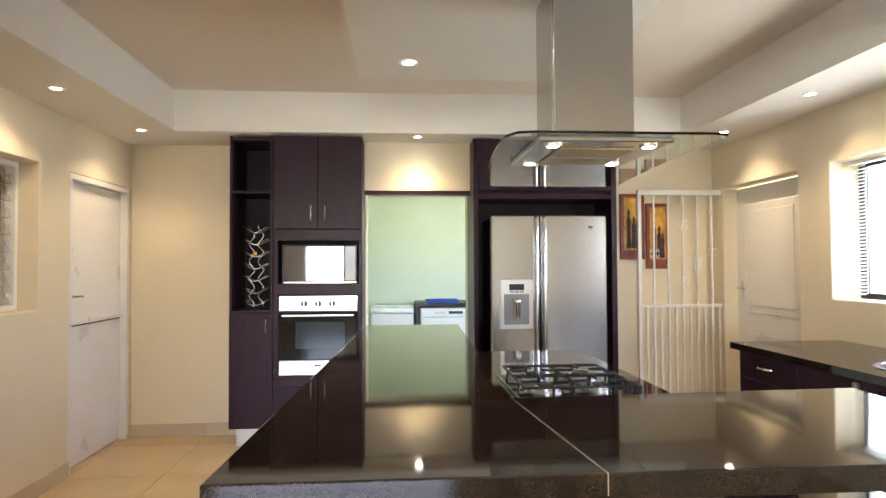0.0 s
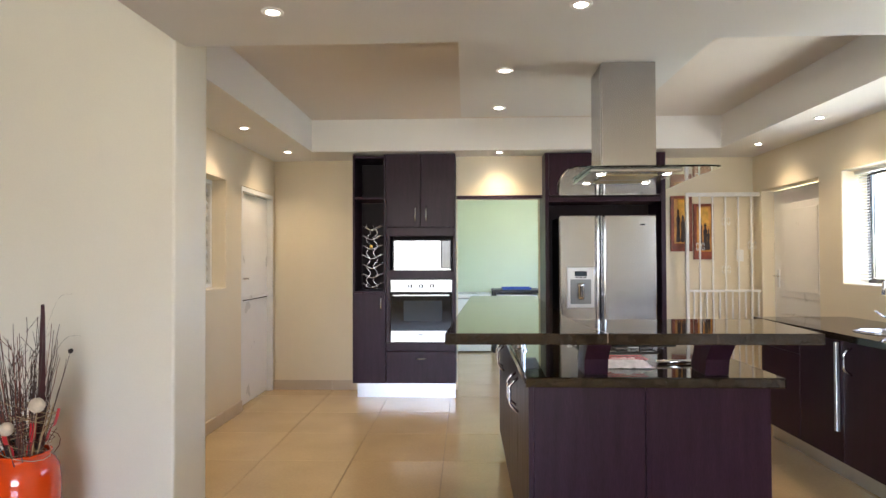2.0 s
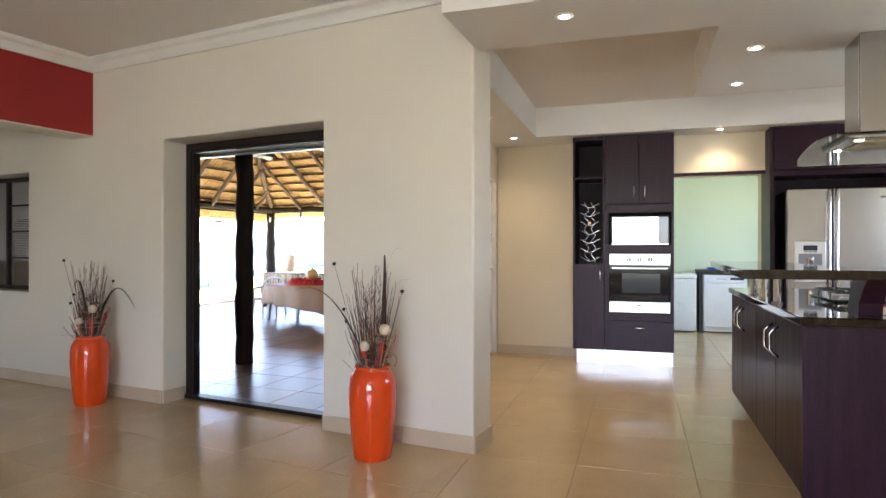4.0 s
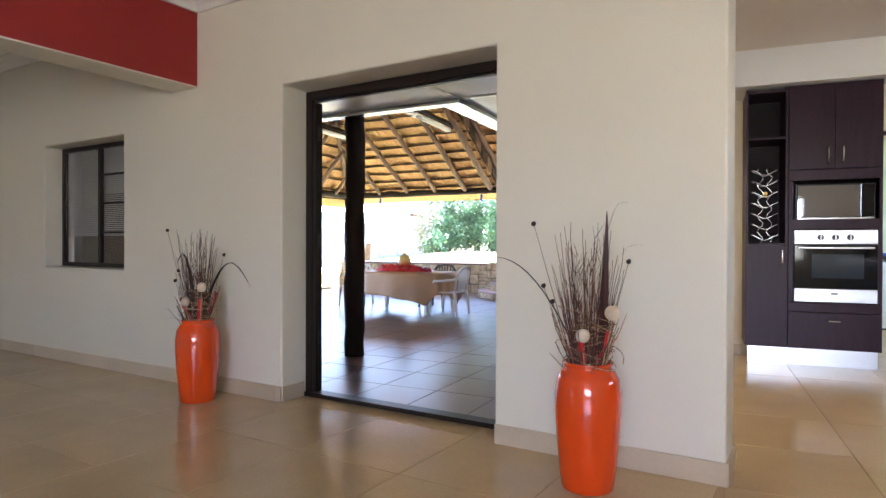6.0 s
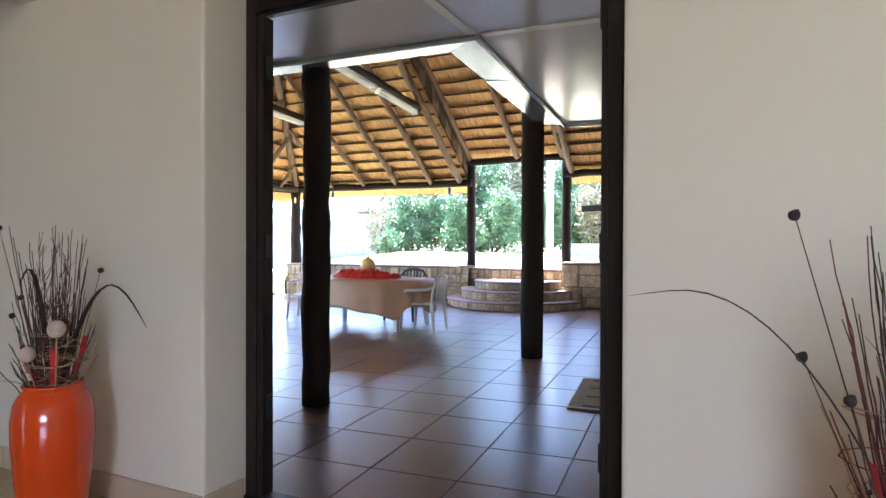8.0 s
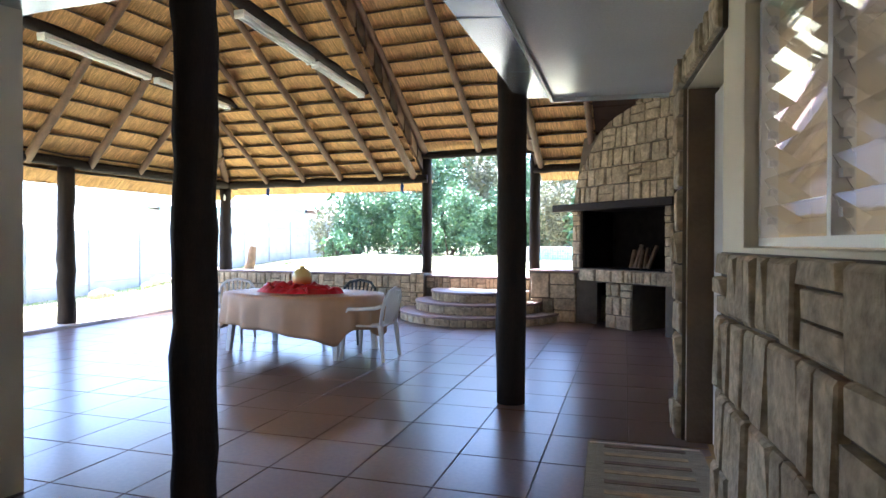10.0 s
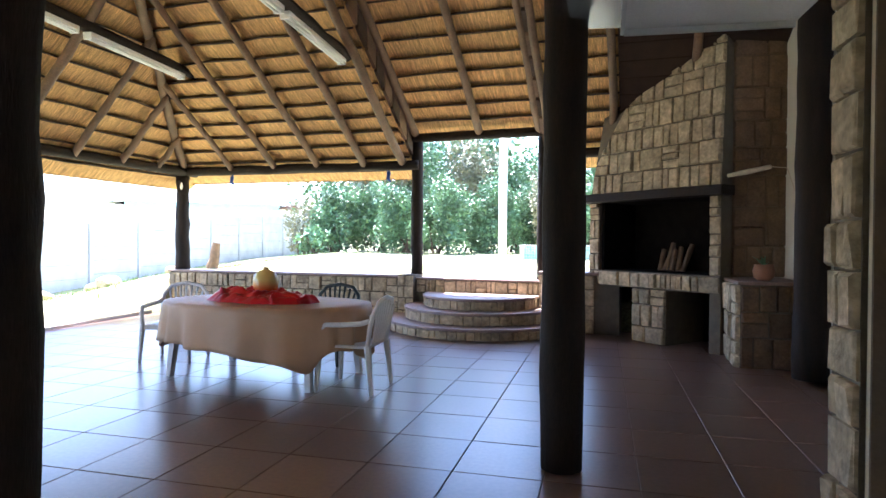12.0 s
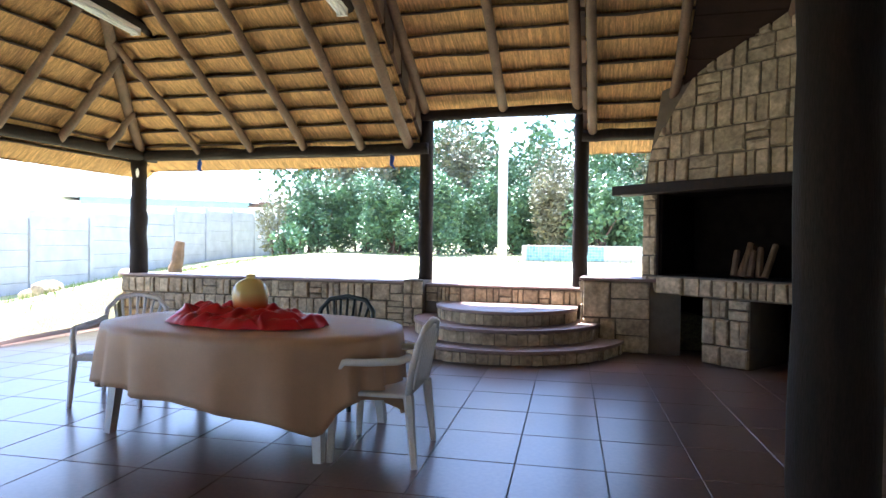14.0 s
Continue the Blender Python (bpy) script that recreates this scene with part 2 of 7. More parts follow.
def tube(bm, pts, radii, seg=8, caps=True):
    """A round bar through points, with a radius at each."""
    pts = [Vector(p) for p in pts]
    if isinstance(radii, (int, float)):
        radii = [radii] * len(pts)
    rings, prev = [], None
    for i, p in enumerate(pts):
        d = (pts[min(i + 1, len(pts) - 1)] - pts[max(i - 1, 0)]).normalized()
        if prev is None:
            prev = d.orthogonal().normalized()
        a = (prev - d * prev.dot(d))
        a = a.normalized() if a.length > 1e-6 else d.orthogonal().normalized()
        prev = a
        b = d.cross(a)
        rings.append([bm.verts.new(p + (a * math.cos(k * math.tau / seg) + b * math.sin(k * math.tau / seg)) * radii[i]) for k in range(seg)])
    for r0, r1 in zip(rings, rings[1:]):
        for k in range(seg):
            bm.faces.new((r0[k], r0[(k + 1) % seg], r1[(k + 1) % seg], r1[k]))
    if caps:
        bm.faces.new(rings[0][::-1])
        bm.faces.new(rings[-1])


def lathe(bm, prof, seg=32, cx=0.0, cy=0.0, cap=True):
    rings = [[bm.verts.new((cx + r * math.cos(k * math.tau / seg), cy + r * math.sin(k * math.tau / seg), z)) for k in range(seg)] for r, z in prof]
    for r0, r1 in zip(rings, rings[1:]):
        for k in range(seg):
            bm.faces.new((r0[k], r0[(k + 1) % seg], r1[(k + 1) % seg], r1[k]))
    if cap:
        bm.faces.new(rings[0][::-1])
        bm.faces.new(rings[-1])


def prism(bm, poly, z0, z1):
    lo = [bm.verts.new((x, y, z0)) for x, y in poly]
    hi = [bm.verts.new((x, y, z1)) for x, y in poly]
    n = len(poly)
    bm.faces.new(lo[::-1])
    bm.faces.new(hi)
    for k in range(n):
        bm.faces.new((lo[k], lo[(k + 1) % n], hi[(k + 1) % n], hi[k]))


def wall_mesh(length, thick, height, holes, z0=0.0):
    """A wall along local x, thick along y, with square openings (u0, u1, z0, z1) through it."""
    us = sorted({0.0, length, *[h[0] for h in holes], *[h[1] for h in holes]})
    zs = sorted({z0, height, *[h[2] for h in holes], *[h[3] for h in holes]})
    bm = bmesh.new()
    cache = {}

    def v(u, y, z):
        k = (round(u, 4), round(y, 4), round(z, 4))
        if k not in cache:
            cache[k] = bm.verts.new(k)
        return cache[k]

    def solid(i, j):
        if i < 0 or j < 0 or i >= len(us) - 1 or j >= len(zs) - 1:
            return False
        u, z = (us[i] + us[i + 1]) / 2, (zs[j] + zs[j + 1]) / 2
        return not any(h[0] < u < h[1] and h[2] < z < h[3] for h in holes)

    for i in range(len(us) - 1):
        for j in range(len(zs) - 1):
            if not solid(i, j):
                continue
            a, b, c, d = us[i], us[i + 1], zs[j], zs[j + 1]
            bm.faces.new((v(a, 0, c), v(b, 0, c), v(b, 0, d), v(a, 0, d)))
            bm.faces.new((v(a, thick, c), v(a, thick, d), v(b, thick, d), v(b, thick, c)))
            if not solid(i - 1, j):
                bm.faces.new((v(a, 0, c), v(a, 0, d), v(a, thick, d), v(a, thick, c)))
            if not solid(i + 1, j):
                bm.faces.new((v(b, 0, c), v(b, thick, c), v(b, thick, d), v(b, 0, d)))
            if not solid(i, j - 1):
                bm.faces.new((v(a, 0, c), v(a, thick, c), v(b, thick, c), v(b, 0, c)))
            if not solid(i, j + 1):
                bm.faces.new((v(a, 0, d), v(b, 0, d), v(b, thick, d), v(a, thick, d)))
    return bm


def wall(name, m, length, thick, height, holes, material, label, z0=0.0, bev=0.012):
    o = part(name, wall_mesh(length, thick, height, holes, z0), material)
    o.matrix_world = m
    if bev:
        md = o.modifiers.new("bevel", "BEVEL")
        md.width, md.segments, md.limit_method = bev, 2, "ANGLE"
    return tagged(o, label, "wall", kind="structure")


def setting(ob, label, category):
    return tagged(ob, label, category, kind="structure")


# frames of reference: the kitchen lies along the world's axes, the living room wall and terrace are turned
L_ANG, L_O = -8.6, (-1.09, 1.66)
LIV = pose(L_O[0], L_O[1], 0, 0, 0, L_ANG)


def liv(a, b, z=0.0, turn=0.0):
    return LIV @ pose(a, b, z, 0, 0, turn)


def lw(a, b, z=0.0):
    p = LIV @ Vector((a, b, z))
    return (p.x, p.y, p.z)


CEIL_K, TRAY, CEIL_L = 2.385, 2.69, 2.77
WX, EX, NY = -1.74, 3.2, 5.19


# ---- structure: kitchen and living room ----
wall("wall_kitchen_west", pose(WX, 1.98, 0, 0, 0, 90), 3.45, 0.23, 2.75,
     [(0.62, 1.93, 1.12, 2.025), (2.28, 3.19, 0, 2.02)], M_WALL, "cream plastered wall with louvre window and door openings")
wall("wall_kitchen_north", pose(WX + 0.001, NY, 0), EX - WX + 0.23, 0.23, 2.75,
     [(0.18 - WX, 1.04 - WX, 0, 1.985)], M_WALL, "cream plastered wall with an open doorway to the scullery")
wall("wall_kitchen_east", pose(EX, NY + 0.23, 0, 0, 0, -90), 12.15, 0.23, 2.86,
     [(0.40, 1.38, 0, 2.02), (1.70, 3.92, 1.155, 2.03)], M_WALL, "cream plastered wall with window and recessed door")
wall("wall_terrace_side", liv(-7.6, 0), 7.6, 0.27, 2.86,
     [(7.6 - 2.625, 7.6 - 1.09, 0, 2.05), (7.6 - 5.60, 7.6 - 4.38, 0.815, 1.89)], M_WALL_LIVING,
     "pale cream plastered wall with a wide doorway to the terrace")
wall("wall_living_west", liv(-7.6, -9.0, 0, 90), 9.27, 0.23, 2.86, [], M_WALL_LIVING, "pale cream plastered wall")
wall("wall_living_south", pose(-10.6, -6.73, 0), 14.03, 0.23, 2.86, [(8.65, 11.75, 0.7, 2.2)], M_WALL_LIVING,
     "pale cream plastered wall with a wide window opening")
# header over the scullery doorway
setting(part("wall_header", bx(0.175, 1.035, 4.98, NY - 0.002, 1.99, CEIL_K - 0.002), M_WALL), "cream plastered header over the scullery doorway", "wall")
setting(part("trim_header", bx(0.178, 1.032, 4.965, 5.02, 1.955, 1.988), M_CAB), "dark wooden strip under the header", "trim")
# scullery
wall("wall_scullery_north", pose(-0.7, 8.35, 0), 3.4, 0.2, 2.75, [], M_MINT, "mint green plastered scullery wall")
wall("wall_scullery_west", pose(-0.66, NY + 0.23, 0, 0, 0, 90), 3.2, 0.2, 2.75, [], M_MINT, "mint green plastered scullery wall")
wall("wall_scullery_east", pose(2.5, 8.35, 0, 0, 0, -90), 2.93, 0.2, 2.75, [(1.05, 2.45, 1.0, 2.1)], M_MINT, "mint green plastered scullery wall with an added unseen window")
setting(part("ceiling_scullery", bx(-0.9, 2.7, NY + 0.23, 8.56, 2.75, 2.85), M_CEIL), "white scullery ceiling", "ceiling")

# kitchen ceiling: dropped border, raised tray and a dropped middle panel
bm = bmesh.new()
prism(bm, [(-1.115, 1.127), (EX, 1.127), (EX, 1.75), (-1.2, 1.75), (-1.2, NY), (WX, NY), (WX, 1.85), (-1.09, 1.70)], CEIL_K, CEIL_L + 0.08)
box(bm, -1.2, EX, 4.64, NY, CEIL_K, CEIL_L + 0.08)
box(bm, 2.66, EX, 1.75, 4.64, CEIL_K, CEIL_L + 0.08)
box(bm, 0.24, 1.45, 1.752, 3.29, CEIL_K + 0.001, TRAY + 0.01)
setting(part("ceiling_tray", bx(-1.2, 2.66, 1.75, 4.64, TRAY, CEIL_L + 0.078), M_TRAYSHADE), "raised ceiling tray with its warm shade put into the colour", "ceiling")
setting(part("ceiling_kitchen", bm, M_CEIL), "white plasterboard ceiling with a dropped border and raised tray", "ceiling")
bm = bmesh.new()
prism(bm, [(-10.6, -6.73), (EX + 0.2, -6.73), (EX + 0.2, 1.126), (-1.116, 1.126), lw(0, 0.02)[:2], lw(-7.8, 0.02)[:2]], CEIL_L, CEIL_L + 0.1)
setting(part("ceiling_living", bm, M_CEIL), "flat white living room ceiling", "ceiling")
# cornice along the terrace wall and the beam
bm = bmesh.new()
prof = [(0.0, -0.10), (0.02, -0.10), (0.035, -0.07), (0.055, -0.045), (0.085, -0.03), (0.10, -0.012), (0.10, 0.0), (0.0, 0.0)]


def cornice(bm, a0, b0, a1, b1, nx, ny):
    r0 = [bm.verts.new(lw(a0 + d * nx, b0 + d * ny, CEIL_L + z)) for d, z in prof]
    r1 = [bm.verts.new(lw(a1 + d * nx, b1 + d * ny, CEIL_L + z)) for d, z in prof]
    for k in range(len(prof)):
        bm.faces.new((r0[k], r0[(k + 1) % len(prof)], r1[(k + 1) % len(prof)], r1[k]))


cornice(bm, -3.47, 0, -0.01, 0, 0, -1)
cornice(bm, -3.47, -6.5, -3.47, 0, 1, 0)
cornice(bm, -7.6, 0, -3.75, 0, 0, -1)
setting(part("cornice", bm, M_TRIM), "white moulded plaster cornice", "cornice")
# red beam across the living room, cream below
beam = part("ceiling_beam", bx(-3.74, -3.47, -7.6, -0.001, 2.15, CEIL_L - 0.001), M_RED)
beam.matrix_world = LIV
setting(beam, "deep red painted ceiling beam", "beam")
beam2 = part("beam_underside", bx(-3.738, -3.472, -7.6, -0.003, 2.14, 2.15), M_WALL_LIVING)
beam2.parent = beam

# ---- structure: terrace side of the house ----
wall("wall_house_outer", pose(-0.84, NY + 0.43, 0, 0, 0, 90), 6.0, 0.03, 4.2, [], M_WALL_LIVING, "cream plastered outer house wall", bev=0)
wall("wall_house_return", pose(-1.84, NY + 0.235, 0), 0.98, 0.2, 2.6, [], M_TRIM, "white painted outer house wall", bev=0)


# ---- skirting ----
def skirting(name, m, length, material=M_SKIRT, h=0.10, step=0.615):
    o = thing(name, m, "row of beige skirting tiles", "skirting", kind="structure")
    u = 0.0
    while u < length - 0.01:
        w = min(step, length - u)
        part("skirting_tile", bx(u + 0.0015, u + w - 0.0015, -0.012, 0.0, 0.0, h, 0.002), material, o)
        u += w
    return o


skirting("baseboard_north", pose(WX, NY, 0), 0.91)
skirting("baseboard_west", pose(WX, 2.02, 0, 0, 0, 90), 2.24)
skirting("baseboard_pier", liv(-1.088, 0), 1.098)
skirting("baseboard_pier_end", liv(0.0, 0.0, 0, 90), 0.27)
skirting("baseboard_door_west", liv(-7.6, 0), 4.975)
skirting("baseboard_reveal", liv(-2.625, 0.0, 0, 90) @ pose(0, 0, 0), 0.2)


# ---- floor tiles ----
def clip(poly, px, py, nx, ny):
    out = []
    for i, p in enumerate(poly):
        q = poly[(i + 1) % len(poly)]
        dp, dq = (p[0] - px) * nx + (p[1] - py) * ny, (q[0] - px) * nx + (q[1] - py) * ny
        if dp >= 0:
            out.append(p)
        if dp * dq < 0:
            s = dp / (dp - dq)
            out.append((p[0] + s * (q[0] - p[0]), p[1] + s * (q[1] - p[1])))
    return out


def tile_mesh(bm, poly, gap, depth, z=0.0):
    cx, cy = sum(p[0] for p in poly) / len(poly), sum(p[1] for p in poly) / len(poly)

    def inset(d):
        r = []
        for x, y in poly:
            l = math.hypot(x - cx, y - cy) or 1
            r.append((x - (x - cx) / l * d, y - (y - cy) / l * d))
        return r
    lo = [bm.verts.new((x, y, z - depth)) for x, y in inset(gap)]
    mid = [bm.verts.new((x, y, z - 0.0018)) for x, y in inset(gap)]
    hi = [bm.verts.new((x, y, z)) for x, y in inset(gap + 0.003)]
    n = len(poly)
    for a, b in ((lo, mid), (mid, hi)):
        for k in range(n):
            bm.faces.new((a[k], a[(k + 1) % n], b[(k + 1) % n], b[k]))
    bm.faces.new(hi)


def area(poly):
    return abs(sum(p[0] * q[1] - q[0] * p[1] for p, q in zip(poly, poly[1:] + poly[:1]))) / 2


def tiling(floor, origin, ang, w, h, gap, region, planes, near, material, stagger=0.0):
    """Tiles on a turned grid, clipped by half planes; the near ones are pieces of their own, the rest one mesh."""
    ca, sa = math.cos(radians(ang)), math.sin(radians(ang))
    rest, shared, n = bmesh.new(), None, 0
    for j in range(-60, 60):
        for i in range(-60, 60):
            off = stagger * w if j % 2 else 0
            u0, v0 = i * w + off, j * h
            cx = origin[0] + (u0 + w / 2) * ca - (v0 + h / 2) * sa
            cy = origin[1] + (u0 + w / 2) * sa + (v0 + h / 2) * ca
            if not region(cx, cy):
                continue
            loc = [(-w / 2, -h / 2), (w / 2, -h / 2), (w / 2, h / 2), (-w / 2, h / 2)]
            poly = [(cx + a * ca - b * sa, cy + a * sa + b * ca) for a, b in loc]
            cut = poly
            for pl in planes:
                cut = clip(cut, *pl)
                if len(cut) < 3:
                    break
            if len(cut) < 3 or area(cut) < 0.004:
                continue
            if near(cx, cy) and n < 300:
                n += 1
                if len(cut) == 4 and abs(area(cut) - w * h) < 1e-5:
                    if shared is None:
                        bm = bmesh.new()
                        tile_mesh(bm, loc, gap, 0.008)
                        shared = part("floor_tile", bm, material, floor)
                        o = shared
                    else:
                        o = new("floor_tile", shared.data)
                        o.parent = floor
                    o.matrix_local = pose(cx, cy, random.uniform(-0.0006, 0.0006), random.uniform(-0.05, 0.05), random.uniform(-0.05, 0.05), ang)
                else:
                    bm = bmesh.new()
                    tile_mesh(bm, cut, gap, 0.008)
                    part("floor_tile", bm, material, floor)
            else:
                tile_mesh(rest, cut, gap, 0.008)
    if len(rest.verts):
        o = part("far_floor_tiles", rest, material, floor)
        o["kind"] = "stuff"
    return floor


# ---- terrace structure ----
T_ANG, T_O = -6.7, (-5.13, 11.1)
TER = pose(T_O[0], T_O[1], 0, 0, 0, T_ANG)
EAVE, SLOPE, RUN = 2.17, 0.66, 4.0
PW = -3.85                      # west end of the roof frame, along the north beam
COSS = 1 / math.sqrt(1 + SLOPE * SLOPE)
SLOPE_W = 1.1                   # the west slope is steeper
COSW, HIP = 1 / math.sqrt(1 + SLOPE_W * SLOPE_W), SLOPE / SLOPE_W


def tw(p, q, z=0.0):
    v = TER @ Vector((p, q, z))
    return (v.x, v.y, v.z)


def pole(bm, a, b, r0, r1, seg=10, wob=0.012, n=8):
    a, b = Vector(a), Vector(b)
    d = (b - a).normalized()
    s = d.orthogonal().normalized()
    t = d.cross(s)
    pts, rad = [], []
    for i in range(n + 1):
        f = i / n
        e = 0 if i in (0, n) else 1
        pts.append(a.lerp(b, f) + e * (s * random.uniform(-wob, wob) + t * random.uniform(-wob, wob)))
        rad.append((r0 + (r1 - r0) * f) * random.uniform(0.94, 1.07))
    tube(bm, pts, rad, seg)


def post_thing(name, x, y, z0, z1, r0, r1, label, wob=0.012, n=14):
    bm = bmesh.new()
    pole(bm, (0, 0, 0), (0, 0, z1 - z0), r0, r1, 14, wob, n)
    o = part(name, bm, M_POLE, smooth=True)
    o.matrix_world = pose(x, y, z0)
    return tagged(o, label, "post", group="lapa posts")


post_thing("timber_post", -4.13, 3.70, 0, 2.9, 0.092, 0.088, "dark knotty timber pole on the terrace floor", 0.009, 22)
post_thing("timber_post", -3.05, 5.80, 0, 3.7, 0.105, 0.10, "dark timber pole on the terrace floor", 0.004, 16)
post_thing("timber_post", *tw(0.058, 0.085)[:2], 0.66, 2.53, 0.085, 0.082, "dark timber pole on the low stone wall", 0.005)
post_thing("timber_post", *tw(1.84, 0.12)[:2], 0.5, 2.53, 0.085, 0.08, "dark timber pole beside the stone steps", 0.005)
post_thing("timber_post", *tw(PW - 0.05, 0.0)[:2], 0.60, 2.14, 0.108, 0.098, "dark timber pole on the low stone wall", 0.007)
post_thing("timber_post", *tw(PW, -3.25)[:2], -0.02, 2.14, 0.11, 0.10, "dark timber pole at the open terrace edge")
post_thing("timber_post", -1.015, 8.28, 0, 3.1, 0.138, 0.13, "blackened timber pole beside the house wall", 0.005)


def beam_thing(a, b, r, label):
    bm = bmesh.new()
    pole(bm, a, b, r, r * 0.94, 12, 0.010, 12)
    o = part("timber_beam", bm, M_POLE, smooth=True)
    return tagged(o, label, "beam", group="lapa beams")


beam_thing(tw(PW - 0.25, 0, 2.19), tw(0.1, 0, 2.19), 0.07, "dark pole beam along the eave")
beam_thing(tw(PW, 0.25, 2.20), tw(PW, -7.2, 2.20), 0.07, "dark pole beam along the eave")
beam_thing(tw(-0.15, 0, 2.57), tw(2.0, 0, 2.57), 0.062, "dark pole beam over the step opening")
beam_thing(tw(1.85, 0, 2.28), tw(3.6, 0, 2.28), 0.06, "dark pole beam beside the fireplace")
beam_thing((-5.56, 5.2, 3.29), (-5.56, 9.62, 3.29), 0.065, "horizontal tie pole under the thatch")
beam_thing((-7.85, 5.6, 3.29), (-7.85, 10.1, 3.29), 0.065, "horizontal tie pole under the thatch")


def thatch(name, m, xl, xr, v0, v1, label, rafters, cut=None):
    """A thatched slope. m: its frame at the eave line; xl, xr: bounds as functions of the way up."""
    o = thing(name, m, label, "thatch roof", kind="structure")
    row = 0.27
    bm = bmesh.new()
    laths = []
    v = v0
    k = 0
    while v < v1 - 0.05:
        ve = min(v + row, v1)
        n = 6
        cols = max(2, int((xr(v) - xl(v)) / 0.06))
        grid = []
        for j in range(n + 1):
            f = j / n
            vv = v + (ve - v) * f
            a, b = xl(vv), xr(vv)
            line = []
            for i in range(cols + 1):
                x = a + (b - a) * i / cols
                bulge = 0.045 * (f ** 0.8) * (1 - f * 0.15) - 0.01
                nz = 0.022 * noise.noise(Vector((x * 9, vv * 5, k))) + 0.010 * noise.noise(Vector((x * 33, vv * 7, k + 5)))
                line.append(bm.verts.new((x, vv, -bulge - nz)))
            grid.append(line)
        for j in range(n):
            for i in range(cols):
                bm.faces.new((grid[j][i], grid[j][i + 1], grid[j + 1][i + 1], grid[j + 1][i]))
        if v > v0 + 0.1:
            laths.append(v)
        v = ve
        k += 1
    part("thatch_layer", bm, M_THATCH, o, smooth=True)
    bm = bmesh.new()                 # thick outer side
    a0, b0, a1, b1 = xl(v0), xr(v0), xl(v1), xr(v1)
    vs = [bm.verts.new(p) for p in ((a0, v0, 0.0), (b0, v0, 0.0), (b1, v1, 0.0), (a1, v1, 0.0), (a0, v0 - 0.02, 0.22), (b0, v0 - 0.02, 0.22), (b1, v1, 0.22), (a1, v1, 0.22))]
    for f in ((4, 5, 6, 7), (0, 1, 5, 4), (1, 2, 6, 5), (2, 3, 7, 6), (3, 0, 4, 7)):
        bm.faces.new([vs[i] for i in f])
    part("thatch_back", bm, M_THATCH, o)
    for v in laths:
        bm = bmesh.new()
        a, b = xl(v), xr(v)
        n = max(3, int((b - a) / 0.35))
        tube(bm, [(a + (b - a) * i / n, v + random.uniform(-0.015, 0.015), -0.034 + random.uniform(-0.008, 0.008)) for i in range(n + 1)], 0.013, 6)
        part("lath", bm, M_BATTEN, o)
    for x, ve, r in rafters:
        bm = bmesh.new()
        pole(bm, (x, max(-0.12, v0 + 0.02), -0.10), (x, ve, -0.10), r, r * 0.8, 10, 0.012, 10)
        part("rafter", bm, M_RAFTER, o, smooth=True)
    # loose fringe at the eave
    bm = bmesh.new()
    x = a0
    while x < b0:
        w = random.uniform(0.004, 0.012)
        l = random.uniform(0.02, 0.12)
        h = random.uniform(0.0, 0.2)
        q = [bm.verts.new(p) for p in ((x, v0 + 0.05, h), (x + w, v0 + 0.05, h), (x + w * 0.6 + random.uniform(-0.02, 0.02), v0 - l, h - 0.03))]
        bm.faces.new(q)
        x += random.uniform(0.004, 0.012)
    fr = part("eave_fringe", bm, M_THATCH, o)
    fr["kind"] = "stuff"
    return o


LEN = RUN / COSS
hipx = lambda v: PW + max(v, -0.6) * COSS * HIP


def eave_frame(p, q, z, turn, slope=SLOPE):
    """Frame on an eave: x along it, y inward and up the slope."""
    return TER @ pose(p, q, z, 0, 0, turn) @ Matrix.Rotation(math.atan(slope), 4, "X")


# north slope, west of the dormer: local x runs west (turned 180)
thatch("thatch_roof_north", eave_frame(0, 0, EAVE + 0.15, 180), lambda v: 0.02, lambda v: -hipx(v) if v > 0 else -PW + 0.5, -0.52, LEN,
       "golden thatch slope on pole rafters",
       [(0.72, LEN, 0.055), (1.47, 4.6, 0.055), (2.2, 3.2, 0.05), (2.95, 1.7, 0.045), (0.12, LEN, 0.06)])
# raised dormer slope over the steps
thatch("thatch_roof_dormer", eave_frame(0, 0, EAVE + 0.54, 180), lambda v: -1.88, lambda v: -0.02, -0.12, LEN,
       "raised thatch slope over the garden steps", [(-0.07, LEN, 0.055), (-0.98, LEN, 0.055), (-1.80, LEN, 0.06)])
ne_roof = thatch("thatch_roof_north_east", eave_frame(0, 0, EAVE + 0.24, 180), lambda v: -6.2, lambda v: -1.9, -0.5, LEN,
       "shaded thatch slope beside the fireplace", [(-1.96, LEN, 0.05), (-2.75, LEN, 0.05), (-3.6, LEN, 0.05)])
# dark boards added over the thatch, standing in for shade beside the chimney
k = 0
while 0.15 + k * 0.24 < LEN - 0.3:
    part("shade_board", bx(-6.1, -2.82, 0.15 + k * 0.24, 0.15 + k * 0.24 + 0.232, -0.088, -0.070), M_SHADEBOARD, ne_roof, "added dark board standing in for shade")
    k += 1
# west slope: local x runs north to south (turned -90)
thatch("thatch_roof_west", eave_frame(PW, 0, EAVE + 0.15, -90, SLOPE_W), lambda v: (v * COSW / HIP if v > 0 else -0.5), lambda v: 8.0 - max(0, v) * COSW / HIP, -0.52, RUN * HIP / COSW,
       "golden thatch slope on pole rafters",
       [(0.62, 0.5, 0.045), (1.30, 1.1, 0.05), (2.05, 1.78, 0.05), (2.9, 2.5, 0.055), (3.8, 3.3, 0.055), (4.7, 2.9, 0.055), (5.6, 2.0, 0.05)])
